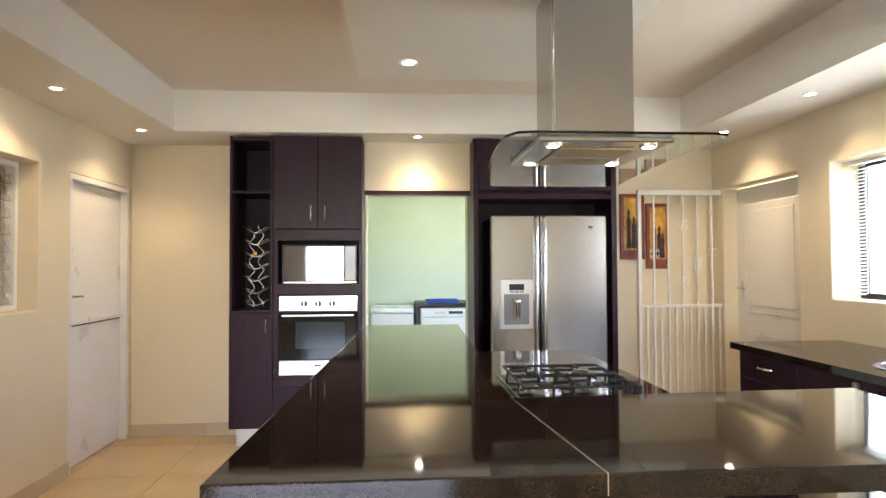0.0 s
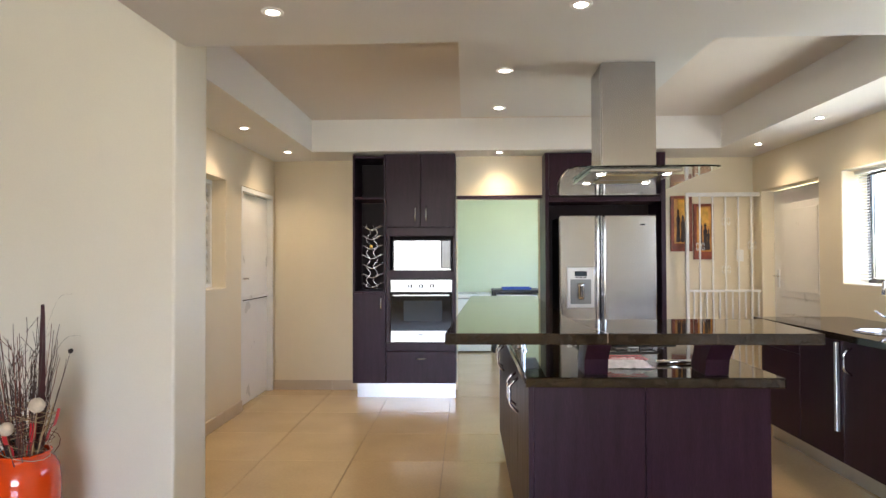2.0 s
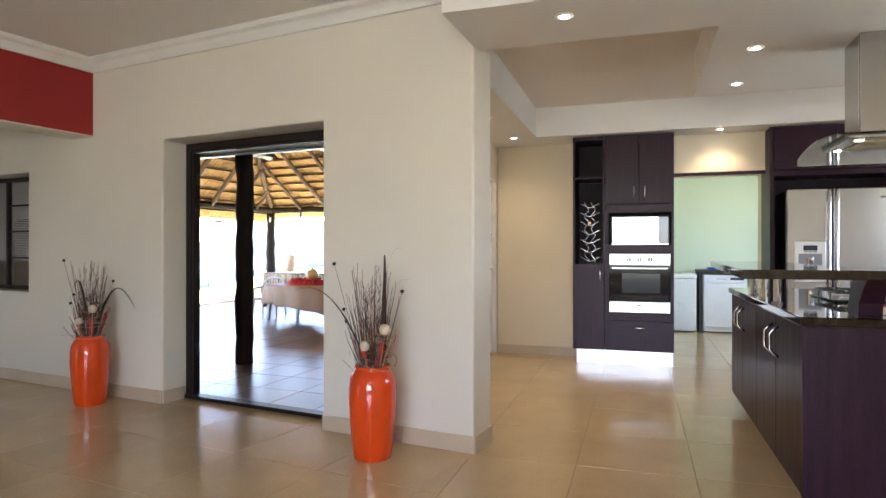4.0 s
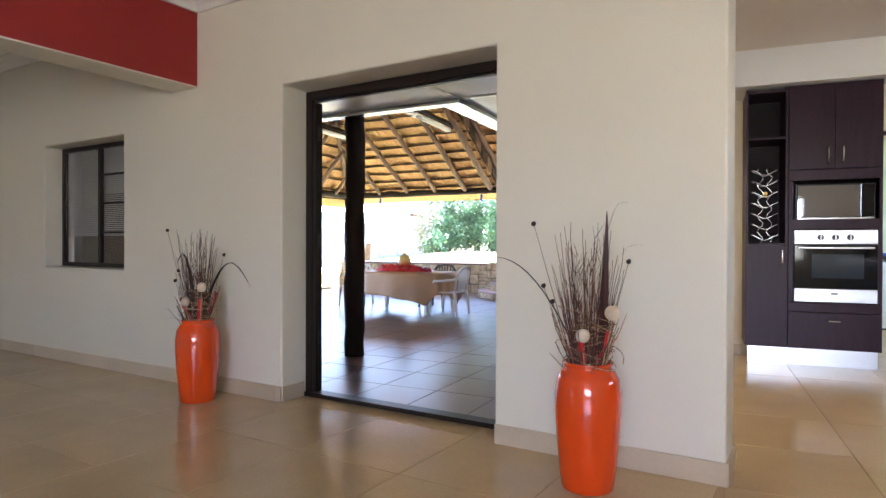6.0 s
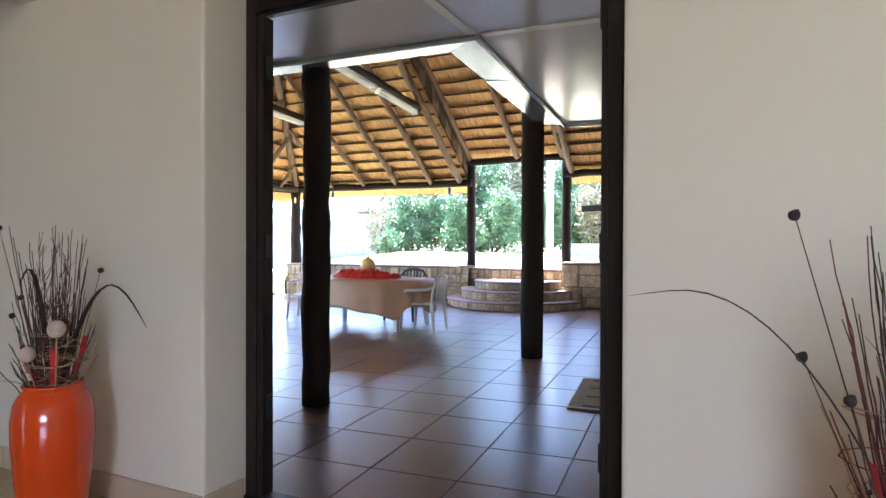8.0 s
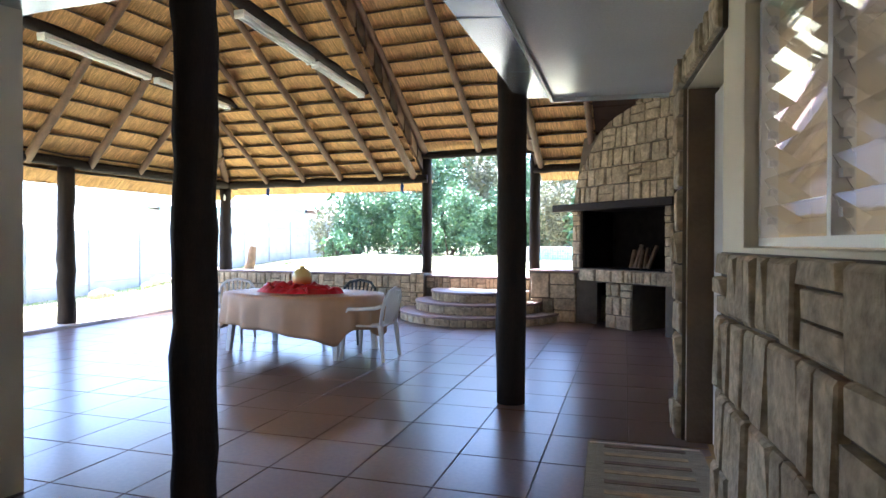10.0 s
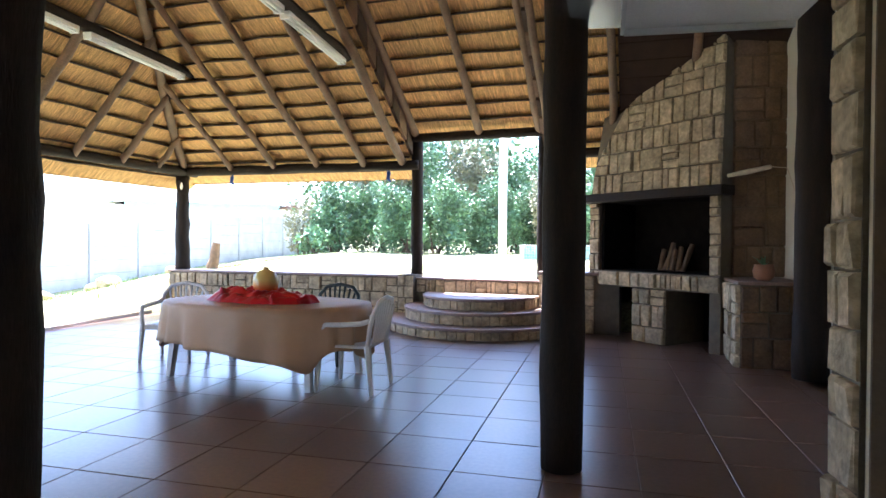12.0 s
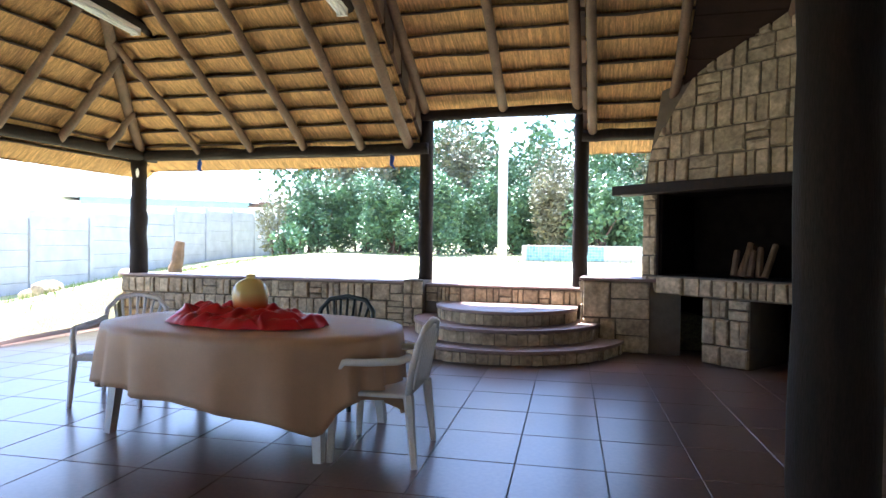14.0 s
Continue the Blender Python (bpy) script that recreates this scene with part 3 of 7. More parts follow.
# south slope, closing the roof towards the house
m_s = TER @ pose(0, -2 * RUN - 0.05, EAVE + 0.15, 0, 0, 0) @ Matrix.Rotation(math.atan(SLOPE), 4, "X")
thatch("thatch_roof_south", m_s, lambda v: PW + max(0, v) * COSS * HIP, lambda v: 3.5 if v < 3.2 else 6.2, 0.3, LEN, "shaded thatch slope towards the house",
       [(-2.0, 3.0, 0.055), (-1.0, LEN, 0.055), (0.0, LEN, 0.055), (1.2, LEN, 0.055), (2.4, LEN, 0.055)])
# hip rafter and the dormer's side
hip = thing("hip_rafter", Matrix.Identity(4), "long pole rafter along the roof hip", "rafter", kind="structure")
bm = bmesh.new()
pole(bm, tw(PW - 0.1, 0.1, EAVE), tw(PW + RUN * HIP, -RUN, EAVE + RUN * SLOPE), 0.065, 0.055, 10, 0.012, 12)
part("hip_pole", bm, M_RAFTER, hip, smooth=True)
# caps along the hips and the ridge, added to close light leaks
ZR = EAVE + 0.15 + RUN * SLOPE
for a, b in ((tw(PW - 0.3, 0.5, EAVE + 0.12), tw(PW + RUN * HIP, -RUN, ZR + 0.22)), (tw(PW - 0.3, -2 * RUN - 0.5, EAVE + 0.12), tw(PW + RUN * HIP, -RUN, ZR + 0.22))):
    bm = bmesh.new()
    pole(bm, a, b, 0.19, 0.19, 10, 0.01, 12)
    part("hip_cap", bm, M_THATCH, hip, smooth=True)
bm = bmesh.new()
vs = [bm.verts.new(tw(p, q, z)) for p in (PW + RUN * HIP - 0.15, 6.2) for q, z in ((-RUN - 0.5, ZR - 0.1), (-RUN + 0.12, ZR - 0.02), (-RUN + 0.12, ZR + 0.7), (-RUN - 0.5, ZR + 0.5))]
for f in ((0, 1, 2, 3), (7, 6, 5, 4), (0, 4, 5, 1), (1, 5, 6, 2), (2, 6, 7, 3), (3, 7, 4, 0)):
    bm.faces.new([vs[k] for k in f])
part("ridge_cap", bm, M_THATCH, hip)
# unseen gable, added to keep sky light off the fireplace
bm = bmesh.new()
vs = [bm.verts.new(tw(p, q, z)) for p in (6.15, 6.25) for q, z in ((-0.6, 2.95), (-RUN, ZR + 0.5), (-2 * RUN + 0.6, 2.95))]
for f in ((0, 1, 2), (5, 4, 3), (0, 3, 4, 1), (1, 4, 5, 2), (2, 5, 3, 0)):
    bm.faces.new([vs[k] for k in f])
setting(part("gable_lightblock", bm, M_WALL), "unseen gable added to keep sky light out of the roof", "wall")
cheek = thing("dormer_cheek", Matrix.Identity(4), "boarded side of the raised dormer", "dormer side", kind="structure")
for px in (0.0, 1.88):
    for i in range(16):
        q0, q1 = -i * 0.26, -(i + 0.86) * 0.26
        bm = bmesh.new()
        za, zb = EAVE + 0.16 - q0 * SLOPE, EAVE + 0.16 - q1 * SLOPE
        vs = [bm.verts.new(tw(px + dx, q, z)) for dx in (-0.02, 0.02) for q, z in ((q0, za), (q1, zb), (q1, zb + 0.36), (q0, za + 0.36))]
        for f in ((0, 1, 2, 3), (7, 6, 5, 4), (0, 4, 5, 1), (1, 5, 6, 2), (2, 6, 7, 3), (3, 7, 4, 0)):
            bm.faces.new([vs[k] for k in f])
        part("cheek_board", bm, M_RAFTER if i % 2 else M_BATTEN, cheek)

# white soffit over the house side of the terrace
sof = thing("eave_soffit", Matrix.Identity(4), "white boarded eave soffit with a glossy fascia", "soffit", kind="structure")
S_Z = 2.175
inner = (-2.94, 3.30)
west_end = (-9.0, 3.30 + 6.06 * 0.105)
poly = [inner, west_end, lw(-7.6, 0.27)[:2], lw(-1.2, 0.27)[:2], (-1.975, 2.1), (-1.975, 5.9), (-2.764, 5.9)]
bm = bmesh.new()
prism(bm, poly, S_Z, S_Z + 0.03)
part("soffit_board", bm, M_SOFFIT, sof)
for a, b in ((inner, west_end), ((-2.764, 5.9), inner), ((-1.98, 5.9), (-2.764, 5.9))):
    bm = bmesh.new()
    d = (Vector(b) - Vector(a)).normalized()
    n = Vector((d.y, -d.x)) * 0.02
    prism(bm, [(a[0], a[1]), (b[0], b[1]), (b[0] + n.x, b[1] + n.y), (a[0] + n.x, a[1] + n.y)], S_Z - 0.028, S_Z + 0.16)
    part("fascia", bm, M_FASCIA, sof)
for a, b in (((-2.97, 3.28), (-3.10, 2.35)), ((-2.92, 3.31), (-1.98, 3.24)), ((-5.9, 3.58), (-6.05, 2.5))):
    bm = bmesh.new()
    d = (Vector(b) - Vector(a)).normalized()
    n = Vector((d.y, -d.x)) * 0.025
    prism(bm, [(a[0] - n.x, a[1] - n.y), (b[0] - n.x, b[1] - n.y), (b[0] + n.x, b[1] + n.y), (a[0] + n.x, a[1] + n.y)], S_Z - 0.008, S_Z)
    part("cover_strip", bm, M_TRIM, sof)
# glossy metal panels along the outer edge, mitred at the corner
GW = 0.255
d1 = (Vector(west_end) - Vector(inner)).normalized()
n1 = Vector((-d1.y, d1.x)) * (1 if d1.x > 0 else -1)
d2 = (Vector((-2.764, 5.9)) - Vector(inner)).normalized()
n2 = Vector((-d2.y, d2.x))
for d, n, other, total in ((d1, n1, d2, 5.8), (d2, n2, d1, 2.55)):
    if n.dot(other) < 0:
        n = -n
    mit = GW / max(0.3, abs(n.dot(other)))
    s = 0.0
    while s < total - 0.05:
        e = min(s + 0.93, total)
        a0 = Vector(inner) + d * (s + 0.004)
        b0 = Vector(inner) + d * (e - 0.004)
        a1 = a0 + n * GW + (d * GW if s == 0 else d * 0)
        b1 = b0 + n * GW
        tilt = random.uniform(-0.006, 0.006)
        bm = bmesh.new()
        vs = [bm.verts.new((v.x, v.y, S_Z - 0.012 + dz + lift)) for dz in (0.0, 0.012) for v, lift in ((a0, 0.0), (b0, 0.0), (b1, 0.02 + tilt), (a1, 0.02 - tilt))]
        for f in ((0, 1, 2, 3), (7, 6, 5, 4), (0, 4, 5, 1), (1, 5, 6, 2), (2, 6, 7, 3), (3, 7, 4, 0)):
            bm.faces.new([vs[k] for k in f])
        part("edge_panel", bm, M_GUTTER, sof, "glossy aluminium edge panel")
        s = e
# unseen dark board, added to keep light out between soffit and thatch
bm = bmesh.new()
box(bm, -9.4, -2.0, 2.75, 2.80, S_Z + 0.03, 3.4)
setting(part("light_gap_board", bm, M_BATTEN), "unseen dark boarding added to block light above the soffit", "boarding")

# ---- ground ----
def wall_y(x):
    """The line of the low wall, which the lawn meets."""
    return T_O[1] - math.tan(radians(-T_ANG)) * (min(0.0, max(-9.4, x)) - T_O[0])


def ground_z(x, y):
    def st(e0, e1, v):
        f = min(1, max(0, (v - e0) / (e1 - e0)))
        return f * f * (3 - 2 * f)
    up = 0.63 * st(8.2, 12.5, y) + 0.24 * st(13, 20, y)
    low = 0.62 * st(10, 23, y)
    up += (low - up) * st(-9.3, -12.3, x)        # the lawn falls towards the boundary wall
    return -0.35 if (-9.15 < x < 3.6 and -7 < y < wall_y(x)) else -0.06 + up


xs = [-900, -300, -120, -60, -40, -30, -24] + [-20 + 0.5 * i for i in range(0, 56)] + [9, 12, 16, 24, 40, 80, 200, 900]
ys = [-900, -200, -60, -20, -9, -7.01, -6.99] + [-6 + 1.0 * i for i in range(0, 14)] + [8.2 + 0.45 * i for i in range(6)] + [11.085, 11.115] + [11.2 + 0.5 * i for i in range(0, 30)] + [28, 34, 45, 70, 140, 300, 900]
xs = sorted(set(xs + [-9.16, -9.14]))
bm = bmesh.new()
def ground_vert(x, y):
    if 10.5 < y < 26.5:                        # rows run along the wall
        y += wall_y(x) - T_O[1]
    return bm.verts.new((x, y, ground_z(x, y) + (0.015 * noise.noise(Vector((x, y, 0))) if abs(x) < 25 else 0)))


g = [[ground_vert(x, y) for x in xs] for y in ys]
for j in range(len(ys) - 1):
    for i in range(len(xs) - 1):
        bm.faces.new((g[j][i], g[j][i + 1], g[j + 1][i + 1], g[j + 1][i]))
setting(part("ground", bm, M_GRASS, smooth=True), "sunlit lawn", "lawn")


# ---- kitchen things ----
def d_handle(name, parent, x, y, z, length, vertical=True, out=(0, -1), r=0.006, depth=0.032, flat=True):
    """A bar handle with two feet; out is the way it stands off."""
    bm = bmesh.new()
    ox, oy = out
    n = 8
    pts = []
    for i in range(n + 1):
        f = i / n
        s = (f - 0.5) * length
        d = depth * min(1.0, 5 * min(f, 1 - f))
        if vertical:
            pts.append((x + ox * d, y + oy * d, z + s))
        else:
            pts.append((x + ox * d + abs(oy) * s, y + oy * d + abs(ox) * s, z))
    tube(bm, pts, r, 8)
    return part(name, bm, M_CHROME, parent, "chrome handle", smooth=True)


FY = 4.75            # fronts of the tall units
tall = thing("tall_oven_cabinet", pose(0, 0, 0), "tall dark wine-brown kitchen cabinet housing oven and microwave", "kitchen cabinet")
part("carcass_side", bx(-0.502, -0.484, FY + 0.004, NY - 0.003, 0.16, CEIL_K - 0.012), M_CAB, tall)
part("carcass_side", bx(0.152, 0.170, FY + 0.004, NY - 0.003, 0.16, CEIL_K - 0.012), M_CAB, tall)
part("carcass_back", bx(-0.484, 0.152, NY - 0.02, NY - 0.004, 0.16, CEIL_K - 0.012), M_CABIN, tall)
part("carcass_top", bx(-0.484, 0.152, FY + 0.004, NY - 0.02, CEIL_K - 0.03, CEIL_K - 0.012), M_CAB, tall)
for a, b, hx in ((-0.500, -0.167, -0.215), (-0.163, 0.168, -0.110)):
    d = part("upper_door", bx(a, b, FY - 0.018, FY + 0.002, 1.665, CEIL_K - 0.012, 0.002), M_CAB, tall)
    d_handle("handle", d, hx, FY - 0.018, 1.785, 0.15)
part("filler_panel", bx(-0.50, 0.168, FY - 0.016, FY + 0.002, 1.575, 1.66, 0.002), M_CAB, tall)
part("filler_panel", bx(-0.50, 0.168, FY - 0.016, FY + 0.002, 1.165, 1.245, 0.002), M_CAB, tall)
part("stile", bx(-0.50, -0.465, FY - 0.016, FY + 0.002, 1.247, 1.573, 0.002), M_CAB, tall)
part("stile", bx(0.145, 0.168, FY - 0.016, FY + 0.002, 1.247, 1.573, 0.002), M_CAB, tall)
part("stile", bx(-0.50, -0.46, FY - 0.016, FY + 0.002, 0.55, 1.163, 0.002), M_CAB, tall)
part("stile", bx(0.138, 0.168, FY - 0.016, FY + 0.002, 0.55, 1.163, 0.002), M_CAB, tall)
part("filler_panel", bx(-0.50, 0.168, FY - 0.016, FY + 0.002, 0.47, 0.547, 0.002), M_CAB, tall)
dr = part("drawer_front", bx(-0.50, 0.168, FY - 0.018, FY + 0.002, 0.16, 0.465, 0.002), M_CAB, tall)
d_handle("handle", dr, -0.16, FY - 0.018, 0.40, 0.11, vertical=False)
part("shelf_board", bx(-0.484, 0.152, FY + 0.01, NY - 0.02, 1.215, 1.243), M_CABIN, tall)
part("plinth", bx(-0.80, 0.165, FY + 0.10, FY + 0.12, 0.0, 0.158), M_ALU, tall, "brushed aluminium plinth")

rack = thing("wine_cabinet", pose(0, 0, 0), "narrow dark open-fronted cabinet with a lower door", "kitchen cabinet")
part("carcass_side", bx(-0.826, -0.808, FY - 0.012, NY - 0.003, 0.16, CEIL_K - 0.012), M_CAB, rack)
part("carcass_side", bx(-0.524, -0.505, FY - 0.012, NY - 0.003, 0.16, CEIL_K - 0.012), M_CAB, rack)
part("carcass_back", bx(-0.808, -0.524, NY - 0.02, NY - 0.004, 0.16, CEIL_K - 0.012), M_CABIN, rack)
for z in (1.045, 1.955, CEIL_K - 0.03):
    part("shelf", bx(-0.808, -0.524, FY - 0.008, NY - 0.02, z - 0.018, z), M_CAB, rack)
d = part("lower_door", bx(-0.826, -0.507, FY - 0.02, FY - 0.001, 0.16, 1.025, 0.002), M_CAB, rack)
d_handle("handle", d, -0.548, FY - 0.02, 0.93, 0.13)

# wavy chrome wine rack
wr = thing("wine_rack", pose(-0.665, FY + 0.16, 1.046), "wavy chrome wire wine rack standing in the open cabinet", "wine rack")
for sx in (-0.035, 0.035):
    bm = bmesh.new()
    tube(bm, [(sx + 0.022 * math.sin(i * 0.9), 0.0, 0.66 * i / 34) for i in range(35)], 0.004, 6)
    part("upright", bm, M_CHROME, wr, smooth=True)
for k in range(7):
    z = 0.05 + k * 0.095
    bm = bmesh.new()
    for sy in (-0.05, 0.05):
        tube(bm, [(-0.11 + 0.22 * i / 14, sy, z + 0.022 * math.cos(math.tau * i / 14)) for i in range(15)], 0.003, 6)
    part("bottle_cradle", bm, M_CHROME, wr, smooth=True)
bm = bmesh.new()
lathe(bm, [(0.001, 0), (0.014, 0.002), (0.016, 0.015), (0.010, 0.028), (0.001, 0.03)], 12)
bn = part("bead", bm, M_PAINTY, wr, "small gold bead", smooth=True)
bn.location = (0.0, -0.05, 0.42)

# built-in oven
ov = thing("built_in_oven", pose(-0.161, FY, 0.555), "built-in steel and black glass electric oven in the tall cabinet", "oven")
part("oven_body", bx(-0.292, 0.292, 0.0, 0.40, 0.0, 0.60), M_BLACK, ov)
panel = part("control_panel", bx(-0.295, 0.295, -0.022, 0.0, 0.485, 0.600, 0.003), M_ALU, ov, "brushed aluminium control panel")
for kx in (-0.105, 0.0, 0.105):
    bm = bmesh.new()
    lathe(bm, [(0.001, 0), (0.024, 0.0), (0.023, 0.018), (0.020, 0.022), (0.001, 0.022)], 20)
    k = part("knob", bm, M_BLACK, panel, "black control knob")
    k.matrix_local = pose(kx, -0.022, 0.540, 90)
    bm = bmesh.new()
    box(bm, -0.004, 0.004, -0.02, 0.02, 0.022, 0.030)
    g2 = part("knob_grip", bm, M_ALU, k)
door = part("oven_door", bx(-0.295, 0.295, -0.026, 0.0, 0.115, 0.475, 0.004), M_BLACKGLASS, ov, "black glass oven door")
part("door_handle", bx(-0.27, 0.27, -0.052, -0.040, 0.445, 0.460, 0.004), M_ALU, door)
part("handle_foot", bx(-0.26, -0.245, -0.042, -0.024, 0.447, 0.458), M_ALU, door)
part("handle_foot", bx(0.245, 0.26, -0.042, -0.024, 0.447, 0.458), M_ALU, door)
part("window_inlay", bx(-0.17, 0.20, -0.0285, -0.026, 0.20, 0.40, 0.001), M_LCD, door)
low = part("lower_strip", bx(-0.295, 0.295, -0.024, 0.0, 0.0, 0.11, 0.003), M_ALU, ov, "brushed aluminium lower strip")
part("maker_mark", bx(-0.03, 0.02, -0.0256, -0.024, 0.065, 0.078), M_BLACK, low)

# microwave
mw = thing("microwave_oven", pose(-0.155, FY + 0.03, 1.2445), "built-in microwave with a dark mirrored glass door", "microwave")
part("casing", bx(-0.29, 0.285, 0.012, 0.38, 0.0, 0.30, 0.004), M_BLACK, mw)
d = part("glass_door", bx(-0.275, 0.185, 0.0, 0.012, 0.02, 0.29, 0.004), mat("mirror_glass", (0.22, 0.22, 0.23), 0.03, 0.85, var=0.03), mw, "mirrored glass door")
part("control_strip", bx(0.188, 0.275, 0.0, 0.012, 0.02, 0.29, 0.004), M_BLACKGLASS, mw)
part("door_trim", bx(-0.28, 0.28, -0.004, 0.010, 0.002, 0.018, 0.003), M_STEEL, mw)

# fridge surround and top cupboards
fs = thing("fridge_surround", pose(0, 0, 0), "dark wine-brown housing around the fridge with top cupboards", "kitchen cabinet")
part("side_panel", bx(1.034, 1.070, FY, NY - 0.004, 0.0, CEIL_K - 0.012, 0.002), M_CAB, fs)
part("side_panel", bx(2.135, 2.178, FY, NY - 0.004, 0.0, CEIL_K - 0.012, 0.002), M_CAB, fs)
part("back_panel", bx(1.070, 2.135, NY - 0.02, NY - 0.004, 0.0, 1.93), M_CABIN, fs)
part("bottom_rail", bx(1.070, 2.135, FY + 0.006, NY - 0.02, 1.90, 1.94, 0.002), M_CAB, fs)
part("top_box", bx(1.070, 2.135, FY + 0.02, NY - 0.02, 1.94, CEIL_K - 0.014), M_CABIN, fs)
for a, b in ((1.072, 1.60), (1.604, 2.133)):
    part("cupboard_door", bx(a, b, FY - 0.002, FY + 0.018, 1.965, CEIL_K - 0.014, 0.002), M_CAB, fs)

# side by side fridge
fr = thing("fridge_freezer", pose(1.15, 4.62, 0), "brushed steel side-by-side fridge freezer with water dispenser", "fridge")
part("body", bx(0.004, 0.896, 0.07, 0.53, 0.02, 1.745, 0.004), M_BLACK, fr)
part("foot_grille", bx(0.01, 0.89, 0.055, 0.075, 0.0, 0.08), M_BLACK, fr)
fd = part("freezer_door", bx(0.0, 0.372, 0.0, 0.066, 0.085, 1.76, 0.012), M_STEEL, fr, "brushed steel freezer door")
rd = part("fridge_door", bx(0.380, 0.90, 0.0, 0.066, 0.085, 1.76, 0.012), M_STEEL, fr, "brushed steel fridge door")
for px, x in ((fd, 0.345), (rd, 0.408)):
    bm = bmesh.new()
    tube(bm, [(x, -0.002, 0.40), (x, -0.035, 0.43), (x, -0.042, 0.55), (x, -0.045, 1.1), (x, -0.042, 1.62), (x, -0.035, 1.73), (x, -0.002, 1.75)], 0.011, 10)
    part("door_handle", bm, M_CHROME, px, "long steel handle", smooth=True)
dp = part("dispenser", bx(0.065, 0.318, -0.010, 0.004, 0.895, 1.272, 0.006), M_ALU, fr, "aluminium water and ice dispenser panel")
part("recess", bx(0.095, 0.288, -0.014, -0.008, 0.93, 1.16, 0.004), mat("dispenser_recess", (0.22, 0.23, 0.24), 0.3, 0.7, var=0.1), dp)
part("display", bx(0.135, 0.250, -0.016, -0.008, 1.188, 1.236, 0.003), M_LCD, dp, "dark display")
bm = bmesh.new()
lathe(bm, [(0.032, 0.0), (0.034, 0.02), (0.030, 0.10), (0.036, 0.125), (0.036, 0.15)], 16)
sp = part("spout", bm, M_CHROME, dp, smooth=True)
sp.location = (0.192, -0.016, 0.975)
for i in range(3):
    part("button", bx(0.14 + i * 0.038, 0.168 + i * 0.038, -0.016, -0.008, 1.172, 1.181), M_BLACK, dp)
part("maker_mark", bx(0.752, 0.788, -0.0022, 0.0005, 1.664, 1.676), M_BLACK, rd)

# paintings on the north wall
def painting(x0, x1, z0, z1, m0):
    o = thing("painting", pose((x0 + x1) / 2, NY, z0), "tall ochre and brown painting of stylised shapes on canvas", "painting", group="paintings")
    w, h = (x1 - x0) / 2, z1 - z0
    part("canvas", bx(-w, w, -0.03, 0.0, 0.0, h, 0.002), m0, o)
    part("colour_field", bx(-w * 0.72, w * 0.72, -0.0315, -0.03, h * 0.14, h * 0.95), M_PAINT1, o)
    part("colour_field", bx(-w * 0.35, w * 0.45, -0.033, -0.0315, h * 0.60, h * 0.93), M_PAINTY, o)
    for px, ph, pw in ((-0.35, 0.62, 0.20), (0.10, 0.50, 0.24), (0.42, 0.40, 0.16)):
        bm = bmesh.new()
        lathe(bm, [(0.001, 0), (w * pw, 0.01), (w * pw * 0.7, h * ph * 0.45), (w * pw * 0.9, h * ph * 0.7), (w * pw * 0.35, h * ph * 0.8), (w * pw * 0.5, h * ph * 0.9), (0.001, h * ph)], 10)
        s = part("painted_shape", bm, M_PAINTDK, o)
        s.matrix_local = Matrix.Translation((px * w, -0.0335, h * 0.16)) @ Matrix.Diagonal((1, 0.02, 1, 1))
    return o


painting(2.362, 2.575, 1.425, 1.99, M_PAINT2)
painting(2.592, 2.792, 1.342, 1.908, M_PAINT2)

sw = thing("light_switch", pose(3.06, NY, 1.32), "small white wall light switch", "light switch")
part("plate", bx(-0.035, 0.035, -0.008, 0, 0, 0.12, 0.002), M_TRIM, sw)
part("rocker", bx(-0.012, 0.012, -0.012, -0.008, 0.04, 0.08, 0.001), M_TRIM, sw)

# white steel security gate folded against the wall
gt = thing("security_gate", pose(2.47, 5.06, 0.02), "white painted steel security gate standing open against the wall", "gate")
GW, GH = 0.79, 1.99
part("gate_rail", bx(0, GW, -0.015, 0.015, GH - 0.04, GH, 0.002), M_GATE, gt)
part("gate_rail", bx(0.0305, GW - 0.0305, -0.012, 0.012, 0.995, 1.02, 0.002), M_GATE, gt)
part("gate_rail", bx(0.0305, GW - 0.0305, -0.012, 0.012, 0.0, 0.03, 0.002), M_GATE, gt)
part("gate_stile", bx(0, 0.03, -0.015, 0.015, 0, GH - 0.0405, 0.002), M_GATE, gt)
part("gate_stile", bx(GW - 0.03, GW, -0.015, 0.015, 0, GH - 0.0405, 0.002), M_GATE, gt)
for i in range(1, 6):
    x = 0.015 + i * (GW - 0.03) / 6
    part("gate_bar", bx(x - 0.007, x + 0.007, -0.007, 0.007, 1.0205, GH - 0.041), M_GATE, gt)
for i in range(1, 12):
    x = 0.015 + i * (GW - 0.03) / 12
    part("gate_bar", bx(x - 0.007, x + 0.007, -0.007, 0.007, 0.0305, 0.9945), M_GATE, gt)
for i, z in ((1, 1.45), (3, 1.70), (3, 1.22), (5, 1.46)):
    x = 0.015 + i * (GW - 0.03) / 6
    bm = bmesh.new()
    for sx in (-1, 1):
        for sz in (-1, 1):
            tube(bm, [(x + sx * 0.012 + sx * 0.022 * (1 - math.cos(a)) * 0.6, -0.012, z + sz * (0.006 + 0.024 * math.sin(a) + 0.010 * a / 3)) for a in [k * 0.45 for k in range(9)]], 0.004, 6)
    part("gate_scroll", bm, M_GATE, gt, smooth=True)
for z in (0.35, 1.72):
    part("hinge", bx(GW, GW + 0.03, -0.012, 0.012, z, z + 0.09, 0.003), M_GATE, gt)

